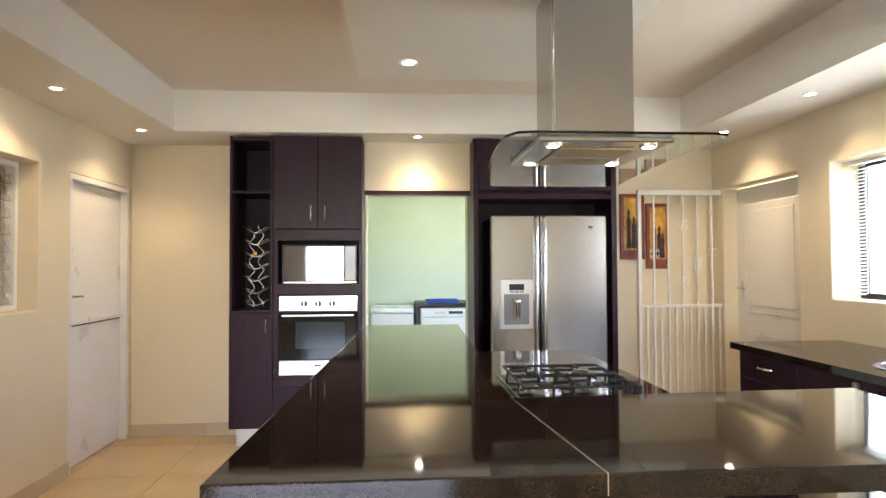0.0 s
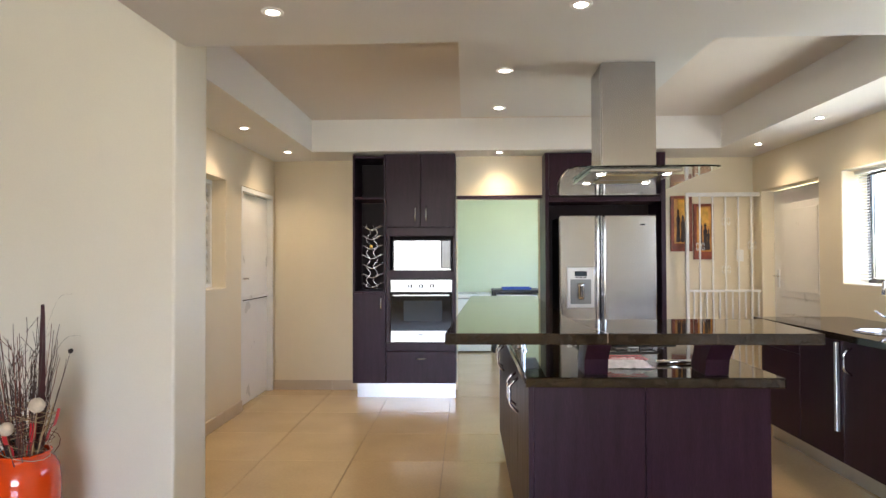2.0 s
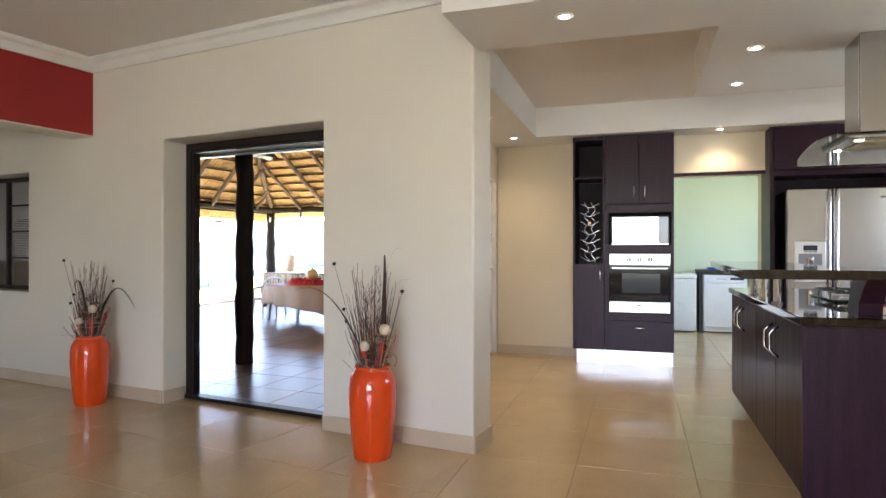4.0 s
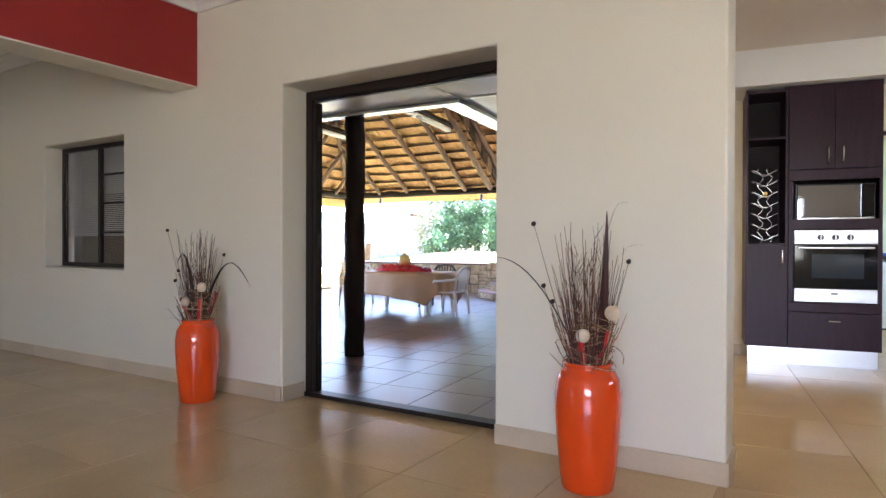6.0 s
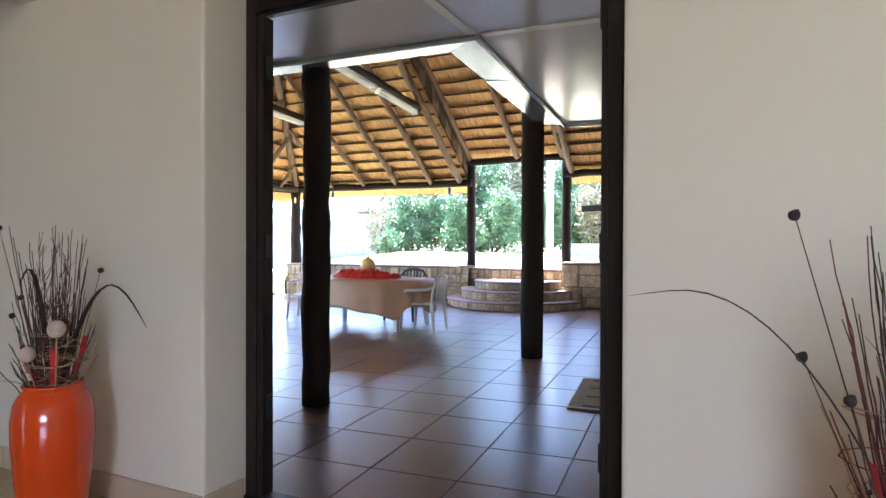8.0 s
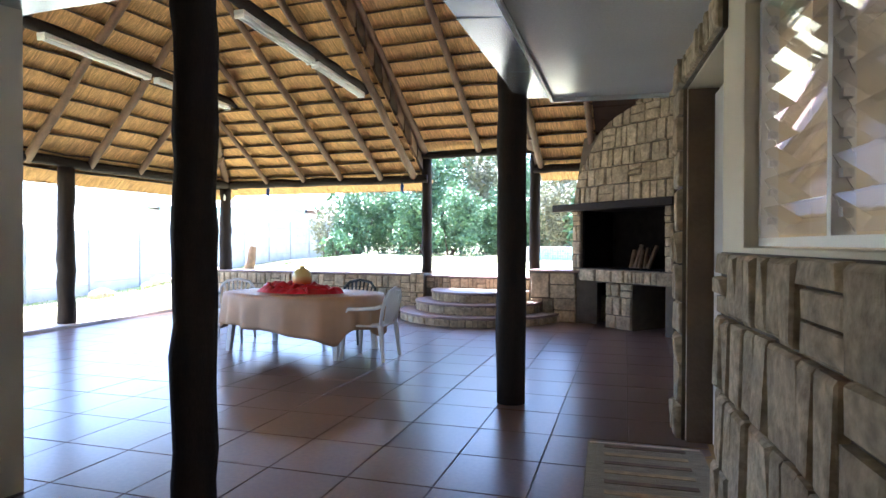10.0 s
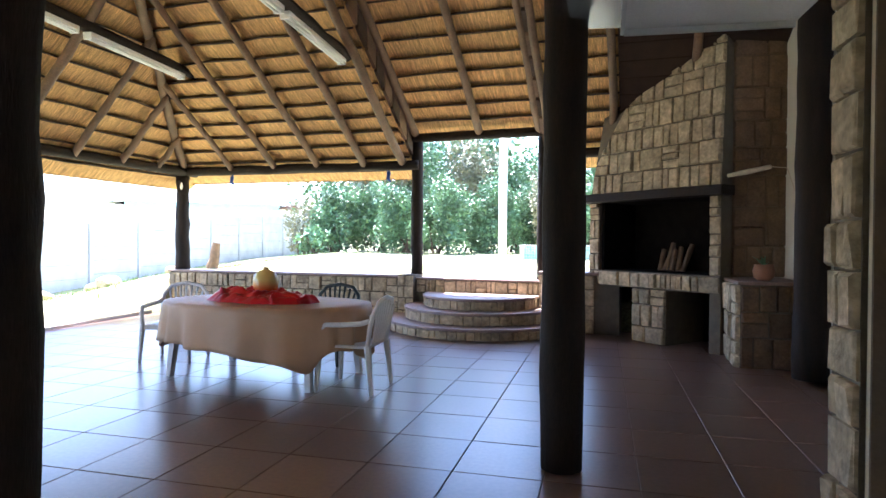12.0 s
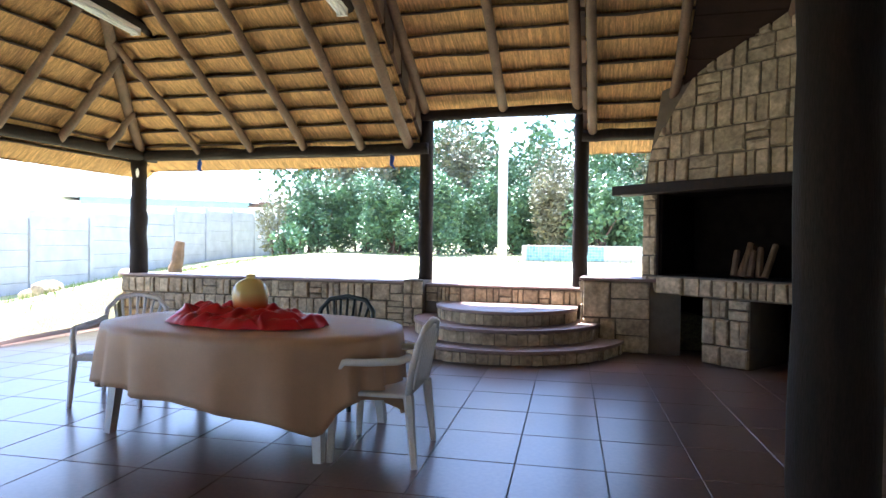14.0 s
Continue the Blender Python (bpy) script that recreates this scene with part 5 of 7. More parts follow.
# ---- living room things ----
def vase_with_twigs(m, seed, flip, label, red_leaf):
    rnd = random.Random(seed)
    o = thing("floor_vase", m, label, "vase", group="orange floor vases")
    bm = bmesh.new()
    prof = [(0.098, 0.0), (0.102, 0.006), (0.108, 0.05), (0.122, 0.20), (0.130, 0.33), (0.130, 0.40), (0.122, 0.46), (0.104, 0.495), (0.092, 0.505), (0.092, 0.515),
            (0.098, 0.522), (0.096, 0.530), (0.086, 0.528), (0.084, 0.50), (0.10, 0.44), (0.10, 0.30)]
    lathe(bm, [(r * 1.06, z) for r, z in prof], 48, cap=False)
    bm.faces.ensure_lookup_table()
    part("vase_body", bm, M_ORANGE, o, "glossy orange glazed vase body", smooth=True)
    bm = bmesh.new()
    lathe(bm, [(0.001, 0.38), (0.103, 0.38), (0.001, 0.385)], 20, cap=False)
    part("filling", bm, M_STRAW, o)

    def stem(bm, ang, lean, h, r0, r1, bend=0.0, n=9, knob=0.0):
        pts, rad = [], []
        x = y = 0.0
        for i in range(n + 1):
            f = i / n
            d = 0.03 + lean * f + bend * f * f
            pts.append((math.cos(ang) * d + knob * rnd.uniform(-1, 1), math.sin(ang) * d + knob * rnd.uniform(-1, 1), 0.40 + h * f))
            rad.append(r0 + (r1 - r0) * f)
        tube(bm, pts, rad, 5)
        return pts[-1]

    tips = []
    for k in range(62):
        bm = bmesh.new()
        a = rnd.uniform(0, math.tau)
        h = rnd.uniform(0.38, 0.72)
        tip = stem(bm, a, rnd.uniform(0.03, 0.13), h, 0.0026, 0.0011, 0.0, 10, 0.004)
        for j in range(rnd.randint(1, 4)):
            f = rnd.uniform(0.45, 0.95)
            b = Vector((math.cos(a) * 0.06 * f, math.sin(a) * 0.06 * f, 0.40 + h * f))
            dv = Vector((rnd.uniform(-1, 1), rnd.uniform(-1, 1), rnd.uniform(1.2, 2.4))).normalized()
            tube(bm, [b, b + dv * rnd.uniform(0.04, 0.10)], [0.0014, 0.0006], 4)
        part("twig", bm, M_TWIGRED if k % 4 == 0 else M_TWIG, o)
        tips.append(tip)
    # short dry filler sticks round the neck
    for k in range(44):
        bm = bmesh.new()
        stem(bm, rnd.uniform(0, math.tau), rnd.uniform(0.04, 0.15), rnd.uniform(0.16, 0.36), 0.003, 0.0014, 0.0, 5, 0.005)
        part("filler_stick", bm, (M_TWIG, M_STRAW, M_TWIG, M_TWIGRED)[k % 4], o)
    # stems with dark seed pods
    for ang, lean, h in ((3.3, 0.20, 0.71), (3.0, 0.17, 0.44), (3.5, 0.12, 0.38), (0.4, 0.14, 0.55)):
        bm = bmesh.new()
        x, y, z = stem(bm, ang + (math.pi if flip else 0), lean, h, 0.002, 0.001)
        st = part("pod_stem", bm, M_TWIG, o)
        bm = bmesh.new()
        bmesh.ops.create_icosphere(bm, subdivisions=2, radius=0.011)
        for v in bm.verts:
            v.co *= 1 + 0.25 * noise.noise(v.co * 160)
        p = part("seed_pod", bm, M_POD, st, "black seed pod")
        p.location = (x, y, z)
    # long drooping blades
    def blade(ang, rise, reach, drop, w, material, nm="dry_blade"):
        bm = bmesh.new()
        prev = None
        n = 16
        for i in range(n + 1):
            f = i / n
            d = reach * f ** 1.2
            z = 0.42 + rise * math.sin(min(1, f * 1.15) * math.pi / 2) - drop * max(0, f - 0.45) ** 2
            ww = w * (1 - f) ** 0.7 + 0.0008
            px, py = math.cos(ang) * d, math.sin(ang) * d
            nx, ny = -math.sin(ang), math.cos(ang)
            c = [bm.verts.new((px + nx * ww, py + ny * ww, z)), bm.verts.new((px, py, z + ww * 0.5)), bm.verts.new((px - nx * ww, py - ny * ww, z))]
            if prev:
                bm.faces.new((prev[0], prev[1], c[1], c[0]))
                bm.faces.new((prev[1], prev[2], c[2], c[1]))
            prev = c
        return part(nm, bm, material, o)

    if red_leaf:
        blade(math.pi, 0.56, 0.52, 0.10, 0.013, M_POD)
        bm = bmesh.new()
        lo = []
        for i in range(13):
            f = i / 12
            w = 0.026 * (1 - f) ** 0.6 * (0.5 + 0.5 * min(1, f * 5))
            lo.append((bm.verts.new((0.055 + 0.02 * f - w, 0.01, 0.44 + 0.72 * f)), bm.verts.new((0.055 + 0.02 * f, -0.012, 0.44 + 0.72 * f)), bm.verts.new((0.055 + 0.02 * f + w, 0.01, 0.44 + 0.72 * f))))
        for a, b in zip(lo, lo[1:]):
            bm.faces.new((a[0], a[1], b[1], b[0])), bm.faces.new((a[1], a[2], b[2], b[1]))
        part("plum_spike", bm, M_PLUME, o, "dark plum-red spiky leaf")
        blade(0.5, 0.78, 0.17, 0.0, 0.003, M_TWIG)
        blade(0.2, 0.60, 0.22, 0.0, 0.003, M_TWIG)
    else:
        blade(0.1, 0.55, 0.40, 0.75, 0.017, M_POD)
        blade(math.pi - 0.2, 0.58, 0.24, 0.40, 0.014, M_POD)
        blade(math.pi + 0.3, 0.12, 0.24, 0.05, 0.004, M_TWIG)
    # curly straw at the neck
    for k in range(46):
        bm = bmesh.new()
        a0, r, z = rnd.uniform(0, math.tau), rnd.uniform(0.04, 0.13), rnd.uniform(0.53, 0.72)
        turns = rnd.uniform(0.5, 1.1)
        tilt = rnd.uniform(-0.5, 0.5)
        tube(bm, [(0.02 * math.cos(a0) + r * math.cos(a0 + turns * math.tau * i / 14), 0.02 * math.sin(a0) + r * 0.7 * math.sin(a0 + turns * math.tau * i / 14), z + tilt * r * math.sin(turns * math.tau * i / 14)) for i in range(15)], 0.0016, 4)
        part("straw_curl", bm, M_STRAW if k % 3 else M_TWIGRED, o)
    # ribbons, pods and a pale flower
    for ang, z, r in ((math.pi + 0.4, 0.56, 0.09), (5.6, 0.56, 0.10), (0.1, 0.60, 0.13), (4.6, 0.55, 0.09)):
        bm = bmesh.new()
        prev = None
        for i in range(10):
            f = i / 9
            px, py, pz = math.cos(ang) * (r * 0.7 + 0.05 * f), math.sin(ang) * (r * 0.7 + 0.05 * f), z - 0.03 + 0.13 * f + 0.015 * math.sin(f * 7)
            wv = Vector((-math.sin(ang), math.cos(ang), 0.3 * math.sin(f * 5))) * 0.012
            c = [bm.verts.new((px + wv.x, py + wv.y, pz + wv.z)), bm.verts.new((px - wv.x, py - wv.y, pz - wv.z))]
            if prev:
                bm.faces.new((prev[0], prev[1], c[1], c[0]))
            prev = c
        part("ribbon", bm, M_REDRIB, o, "curled red ribbon")
    for px, py, pz, r in ((-0.005, -0.10, 0.65, 0.030), (0.11, -0.08, 0.745, 0.033)):
        bm = bmesh.new()
        bmesh.ops.create_uvsphere(bm, u_segments=20, v_segments=10, radius=r)
        for v in bm.verts:
            v.co *= 1 - 0.10 * abs(math.cos(4 * math.atan2(v.co.y, v.co.x)))
        p = part("dried_pod", bm, M_CREAMPOD, o, "cream ribbed dried pod", smooth=True)
        p.location = (px, py, pz)
        bm = bmesh.new()
        tube(bm, [(px * 0.4, py * 0.4, 0.42), (px, py, pz - r * 0.9)], 0.003, 5)
        part("pod_stalk", bm, M_STRAW, o)
    return o


vase_with_twigs(pose(-1.63, 1.43, 0.001), 3, False, "tall glossy orange floor vase with dried twigs beside the doorway", True)
vase_with_twigs(pose(-4.22, 1.88, 0.001), 8, False, "tall glossy orange floor vase with dried twigs and drooping blades", False)

# terrace door frame, folded open
df = thing("door_frame_terrace", LIV, "dark stained folding door frame, doors folded open", "door frame", kind="structure")
D0, D1, DB = -2.622, -1.127, 0.215
part("jamb", bx(D0, D0 + 0.055, DB, DB + 0.07, 0.0, 2.045, 0.003), M_FRAME, df)
part("jamb", bx(D1 - 0.045, D1, DB, DB + 0.07, 0.0, 2.045, 0.003), M_FRAME, df)
part("plaster_stop", bx(D1 + 0.001, -1.092, DB + 0.002, DB + 0.068, 0.001, 2.044), M_WALL_LIVING, df, "cream plaster strip beside the frame")
part("head", bx(D0 + 0.056, D1 - 0.046, DB, DB + 0.07, 1.985, 2.045, 0.003), M_FRAME, df)
part("sill", bx(D0, D1, DB - 0.02, DB + 0.075, 0.001, 0.03, 0.004), M_FRAME, df)
part("track", bx(D0 + 0.056, D1 - 0.056, DB + 0.02, DB + 0.05, 1.972, 1.984), M_BLACK, df)
for k in range(1):
    x = D0 + 0.058 + k * 0.038
    lf = part("folded_leaf", bx(x, x + 0.030, DB + 0.005, DB + 0.065, 0.032, 1.968, 0.002), M_FRAME, df, "dark folded door leaf edge")
for k in range(1):
    x = D1 - 0.047 - k * 0.045
    lf = part("folded_leaf", bx(x - 0.018, x, DB + 0.01, DB + 0.06, 0.032, 1.968, 0.002), M_FRAME, df, "dark folded door leaf edge")
    gl = part("leaf_glass", bx(x - 0.0215, x - 0.0185, DB + 0.02, DB + 0.055, 0.15, 1.85), M_BLACKGLASS, lf)
for z in (0.35, 1.0, 1.72):
    for sx in (D0 + 0.090, D1 - 0.074):
        part("hinge", bx(sx, sx + 0.008, DB + 0.02, DB + 0.05, z, z + 0.09, 0.002), M_CASTIRON, df)

# inner window with a venetian blind and the room behind it
wi = window_unit("window_terrace_side", liv(-5.595, 0.15, 0.82), 1.21, 1.065, (0.60,), "dark-framed window in a deep reveal", M_FRAME)
for z in (0.3, 0.55, 0.8):
    part("glazing_bar", bx(0.62, 1.175, 0.01, 0.03, z - 0.008, z + 0.008), M_FRAME, wi)
bl2 = thing("venetian_blind", liv(-5.56, 0.215, 1.875), "half-raised white venetian blind behind the window", "blind")
part("headrail", bx(0, 1.14, -0.012, 0.012, -0.02, 0), M_BLIND, bl2)
s0 = None
for k in range(46):
    if s0 is None:
        s0 = part("slat", bx(0.0, 1.14, -0.011, 0.011, -0.0007, 0.0007), M_BLIND, bl2)
        s = s0
    else:
        s = new("slat", s0.data)
        s.parent = bl2
    s.matrix_local = pose(0, 0, -0.035 - k * 0.0165, 25)
# plain room behind that window
wall("wall_study_north", liv(-7.6, 1.35), 3.4, 0.1, 2.3, [], M_WALL_LIVING, "plain cream wall of the room behind the window", bev=0)
wall("wall_study_east", liv(-4.2, 0.27, 0, 90), 1.1, 0.12, 2.3, [], M_WALL_LIVING, "plain cream wall of the room behind the window", bev=0)
wall("wall_study_west", liv(-7.5, 0.27, 0, 90), 1.1, 0.12, 2.3, [], M_WALL_LIVING, "plain cream wall of the room behind the window", bev=0)
bk = thing("bookcase", liv(-5.0, 1.02, 0.0), "brown wooden bookcase with books and files", "bookcase")
part("side_board", bx(0, 0.025, 0, 0.3, 0, 1.7), M_WOODBROWN, bk)
part("side_board", bx(0.675, 0.7, 0, 0.3, 0, 1.7), M_WOODBROWN, bk)
part("back_board", bx(0.025, 0.675, 0.285, 0.3, 0, 1.7), M_WOODBROWN, bk)
for z in (0.05, 0.45, 0.8, 1.15, 1.5, 1.68):
    part("shelf", bx(0.025, 0.675, 0.0, 0.285, z, z + 0.02), M_WOODBROWN, bk)
wd = thing("wardrobe", liv(-6.1, 0.84, 0.0), "tall brown wooden cupboard", "cupboard")
part("body", bx(0, 0.75, 0, 0.5, 0.05, 1.55, 0.004), M_WOODBROWN, wd)
for a in (0.005, 0.378):
    part("cupboard_door", bx(a, a + 0.367, -0.02, 0, 0.07, 1.52, 0.004), M_WOODBROWN, wd)
rb = random.Random(5)
for z in (0.82, 1.17):
    x = 0.03
    while x < 0.62:
        w = rb.uniform(0.02, 0.05)
        h = rb.uniform(0.18, 0.28)
        b = thing("book", liv(-5.0 + x, 1.07, z + 0.0005), rb.choice(["pale upright file on the bookcase shelf", "dark upright book on the bookcase shelf"]), "book", group="books on the bookcase")
        part("book_block", bx(0, w - 0.002, 0, 0.2, 0, h, 0.001), rb.choice([M_TRIM, M_CABIN, M_BLUE, M_PAINT2, M_CREAMPOD]), b)
        x += w


# ---- terrace things ----
def stone_face(parent, m, w, h, rnd, lo=0.10, hi=0.26, depth=0.03, planes=(), name="stone", material=None):
    """Clads a rectangle with split stones laid in a loose basket weave; local x, y lie in the face and z points out."""
    def cells():
        rows = max(1, round(h / hi))
        z = [0.0] + [h * (k + rnd.uniform(-0.16, 0.16)) / rows for k in range(1, rows)] + [h]
        for k in range(rows):
            cols = max(1, round(w / hi))
            u = [0.0] + [w * (c + rnd.uniform(-0.18, 0.18)) / cols for c in range(1, cols)] + [w]
            for c in range(cols):
                x0, x1, y0, y1 = u[c], u[c + 1], z[k], z[k + 1]
                upright = rnd.random() < (0.62 if (c + k) % 2 else 0.85)
                if min(x1 - x0, y1 - y0) < lo * 1.1:
                    upright = x1 - x0 > y1 - y0
                n = rnd.choice((1, 2, 2, 2, 2, 3)) if (x1 - x0 if upright else y1 - y0) > lo * 1.5 else 1
                cut = [0.0] + [(q + rnd.uniform(-0.2, 0.2)) / n for q in range(1, n)] + [1.0]
                for a, b in zip(cut, cut[1:]):
                    if upright:
                        yield x0 + (x1 - x0) * a, y0, x0 + (x1 - x0) * b, y1
                    else:
                        yield x0, y0 + (y1 - y0) * a, x1, y0 + (y1 - y0) * b

    for x0, y0, x1, y1 in cells():
        poly = [(x0 + rnd.uniform(0, 0.008), y0 + rnd.uniform(0, 0.008)), (x1 - rnd.uniform(0, 0.008), y0 + rnd.uniform(0, 0.008)),
                (x1 - rnd.uniform(0, 0.008), y1 - rnd.uniform(0, 0.008)), (x0 + rnd.uniform(0, 0.008), y1 - rnd.uniform(0, 0.008))]
        for pl in planes:
            poly = clip(poly, *pl)
            if len(poly) < 3:
                break
        if len(poly) < 3 or area(poly) < 0.0012:
            continue
        cx, cy = sum(p[0] for p in poly) / len(poly), sum(p[1] for p in poly) / len(poly)
        bm = bmesh.new()
        d = depth * rnd.uniform(0.55, 1.4)

        def ring(s, z, jit):
            r = []
            for x, y in poly:
                l = math.hypot(x - cx, y - cy)
                k = max(0.2, 1 - s / max(l, 0.02))
                r.append(bm.verts.new((cx + (x - cx) * k, cy + (y - cy) * k, z + rnd.uniform(-jit, jit))))
            return r
        r0, r1, r2 = ring(0.003, 0.0, 0), ring(0.006, d * 0.7, 0.004), ring(0.022, d, 0.009)
        n = len(poly)
        for a, b in ((r0, r1), (r1, r2)):
            for k in range(n):
                bm.faces.new((a[k], a[(k + 1) % n], b[(k + 1) % n], b[k]))
        top = bm.verts.new((cx, cy, d + rnd.uniform(-0.002, 0.008)))
        for k in range(n):
            bm.faces.new((r2[k], r2[(k + 1) % n], top))
        o = part(name, bm, material or M_STONE, parent)
        o.matrix_local = m


def face_south(x, y, z, ang=0.0):
    """Frame of an upright face that looks along local -y of a wall turned by ang."""
    return pose(x, y, z, 0, 0, ang) @ pose(0, 0, 0, 90)


rs = random.Random(11)
# low retaining wall between lawn and terrace
lwall = thing("low_stone_wall", TER, "low retaining wall clad in split sandstone with a screed top", "stone wall", kind="structure")
part("wall_core", bx(PW - 0.15, -0.12, -0.16, 0.16, -0.2, 0.615), M_MORTAR, lwall)
part("coping", bx(PW - 0.17, -0.10, -0.19, 0.19, 0.615, 0.645, 0.006), M_STEPTOP, lwall)
stone_face(lwall, face_south(PW - 0.15, -0.16, 0.0), -PW + 0.03, 0.61, rs, 0.09, 0.20, 0.03)
part("end_pier", bx(-0.115, 0.115, -0.2, 0.2, -0.2, 0.66, 0.006), M_MORTAR, lwall)
stone_face(lwall, face_south(-0.115, -0.2, 0.0), 0.23, 0.65, rs, 0.08, 0.18, 0.025)
part("wall_core", bx(0.12, 1.98, -0.10, 0.16, -0.2, 0.595), M_MORTAR, lwall)
part("coping", bx(0.12, 1.98, -0.12, 0.4, 0.596, 0.62, 0.006), M_STEPTOP, lwall)
stone_face(lwall, face_south(0.12, -0.10, 0.42), 1.86, 0.17, rs, 0.07, 0.14, 0.025)
ewall = thing("stone_side_wall", pose(-3.30, 10.50, 0, 0, 0, -9), "stone-clad wall beside the steps", "stone wall", kind="structure")
part("wall_core", bx(0, 0.95, 0.0, 0.55, -0.2, 0.72), M_MORTAR, ewall)
part("coping", bx(-0.03, 0.95, -0.03, 0.58, 0.721, 0.752, 0.006), M_STEPTOP, ewall)
stone_face(ewall, face_south(0.0, 0.0, 0.0), 0.66, 0.715, rs, 0.12, 0.30, 0.03)
stone_face(ewall, pose(0, 0.55, 0, 0, 0, -90) @ pose(0, 0, 0, 90), 0.55, 0.715, rs, 0.10, 0.22, 0.03)

# half-round steps
st = thing("garden_steps", pose(-4.09, 10.72, 0, 0, 0, -4), "three half-round stone-faced garden steps", "steps", kind="structure")
for k, (R, z0, z1) in enumerate(((1.22, 0.0, 0.135), (0.98, 0.135, 0.285), (0.74, 0.285, 0.43))):
    bm = bmesh.new()
    n = 40
    poly = [(-(R - 0.03), 0.22)] + [(-(R - 0.03) * math.cos(math.pi * i / n), -(R - 0.03) * math.sin(math.pi * i / n)) for i in range(n + 1)] + [(R - 0.03, 0.22)]
    prism(bm, poly, z0 - (0.1 if k == 0 else 0), z1 - 0.03)
    part("step_core", bm, M_MORTAR, st)
    bm = bmesh.new()
    poly = [(-(R + 0.02), 0.22)] + [(-(R + 0.02) * math.cos(math.pi * i / n), -(R + 0.02) * math.sin(math.pi * i / n)) for i in range(n + 1)] + [(R + 0.02, 0.22)]
    prism(bm, poly, z1 - 0.03, z1)
    part("tread", bm, M_STEPTOP, st, "reddish screed tread")
    a = 0.02
    while a < math.pi - 0.03:
        da = rs.uniform(0.05, 0.12) / R
        am = a + da / 2
        bm = bmesh.new()
        hh = z1 - 0.032 - z0
        w = R * da
        tile_mesh(bm, [(-w / 2, 0), (w / 2 + rs.uniform(-0.008, 0.004), rs.uniform(0, 0.012)), (w / 2 + rs.uniform(-0.008, 0.004), hh - rs.uniform(0, 0.010)), (-w / 2, hh)], 0.005, 0.03, rs.uniform(-0.008, 0.016))
        o = part("stone", bm, M_STONE, st)
        o.matrix_local = Matrix.Translation((-math.cos(am) * R, -math.sin(am) * R, z0)) @ pose(0, 0, 0, 0, 0, math.degrees(am) - 90) @ pose(0, 0, 0, 90)
        a += da

# corner fireplace
FA = -46.5
fp = thing("braai_fireplace", pose(-2.68, 10.46, 0, 0, 0, FA), "built-in corner braai fireplace clad in split sandstone", "fireplace")
FW = 1.70
part("left_pier", bx(-0.06, 0.10, 0.03, 0.75, 0.61, 1.62), M_MORTAR, fp)
# side and back of the store carry its shade as black colour
part("store_side", bx(-0.06, -0.01, 0.03, 0.75, 0.0, 0.609), M_SOOTSHADE, fp, "wood store side, the recess's shade put into its black")
part("middle_pier", bx(0.62, 1.06, 0.03, 0.75, 0.0, 0.60), M_MORTAR, fp)
part("right_pier", bx(1.58, 1.70, 0.03, 0.75, 0.0, 1.62), M_MORTAR, fp)
part("hearth_slab", bx(-0.06, 1.70, 0.02, 0.75, 0.61, 0.79), M_MORTAR, fp)
part("firebox_back", bx(0.10, 1.58, 0.62, 0.75, 0.79, 1.62), M_SOOTSHADE, fp, "soot-blackened firebox")
part("firebox_side", bx(0.101, 0.14, 0.06, 0.62, 0.79, 1.62), M_SOOTSHADE, fp)
part("firebox_side", bx(1.54, 1.579, 0.06, 0.62, 0.79, 1.62), M_SOOTSHADE, fp)
part("firebox_floor", bx(0.14, 1.54, 0.06, 0.62, 0.791, 0.80), M_SOOTSHADE, fp)
part("firebox_top", bx(0.10, 1.58, 0.05, 0.62, 1.60, 1.619), M_SOOTSHADE, fp)
part("wood_store_back", bx(-0.01, 1.58, 0.70, 0.74, 0.0, 0.605), M_SOOTSHADE, fp)
stone_face(fp, face_south(-0.06, 0.03, 0.79), 0.16, 0.81, rs, 0.10, 0.20, 0.03)
stone_face(fp, face_south(-0.06, 0.03, 0.0), 0.06, 0.61, rs, 0.05, 0.20, 0.02)
stone_face(fp, face_south(0.62, 0.03, 0.0), 0.44, 0.61, rs, 0.09, 0.20, 0.035)
stone_face(fp, face_south(1.58, 0.03, 0.79), 0.12, 0.82, rs, 0.10, 0.20, 0.03)
stone_face(fp, face_south(-0.06, 0.02, 0.615), 1.76, 0.17, rs, 0.12, 0.22, 0.035)
lt = part("lintel", bx(-0.34, 1.80, -0.13, 0.10, 1.60, 1.70, 0.012), M_POLE, fp, "heavy dark timber lintel")
# hood: slanted at its west side
bm = bmesh.new()
HT = 2.2
hp = [(-0.05, 0.0), (FW, 0.0), (FW, HT), (1.25, HT), (0.72, 1.40), (0.12, 1.0)]
loh = [bm.verts.new((x, 0.03 + 0.10 * z / HT, 1.702 + z)) for x, z in hp]
hih = [bm.verts.new((x, 0.75, 1.702 + z)) for x, z in hp]
bm.faces.new(loh), bm.faces.new(hih[::-1])
for k in range(len(hp)):
    bm.faces.new((loh[k], loh[(k + 1) % len(hp)], hih[(k + 1) % len(hp)], hih[k]))
part("hood_core", bm, M_MORTAR, fp)
def half(p, q):
    nx, ny = (q[1] - p[1]), -(q[0] - p[0])
    l = math.hypot(nx, ny)
    return (p[0], p[1], nx / l, ny / l)
hm = face_south(0.0, 0.03, 1.702) @ pose(0, 0, 0, -math.degrees(math.atan(0.10 / HT)))
stone_face(fp, hm, FW, HT, rs, 0.10, 0.24, 0.035, [half((-0.03, 0.0), (0.14, 1.0)), half((0.14, 1.0), (0.72, 1.40)), half((0.72, 1.40), (1.25, HT))])
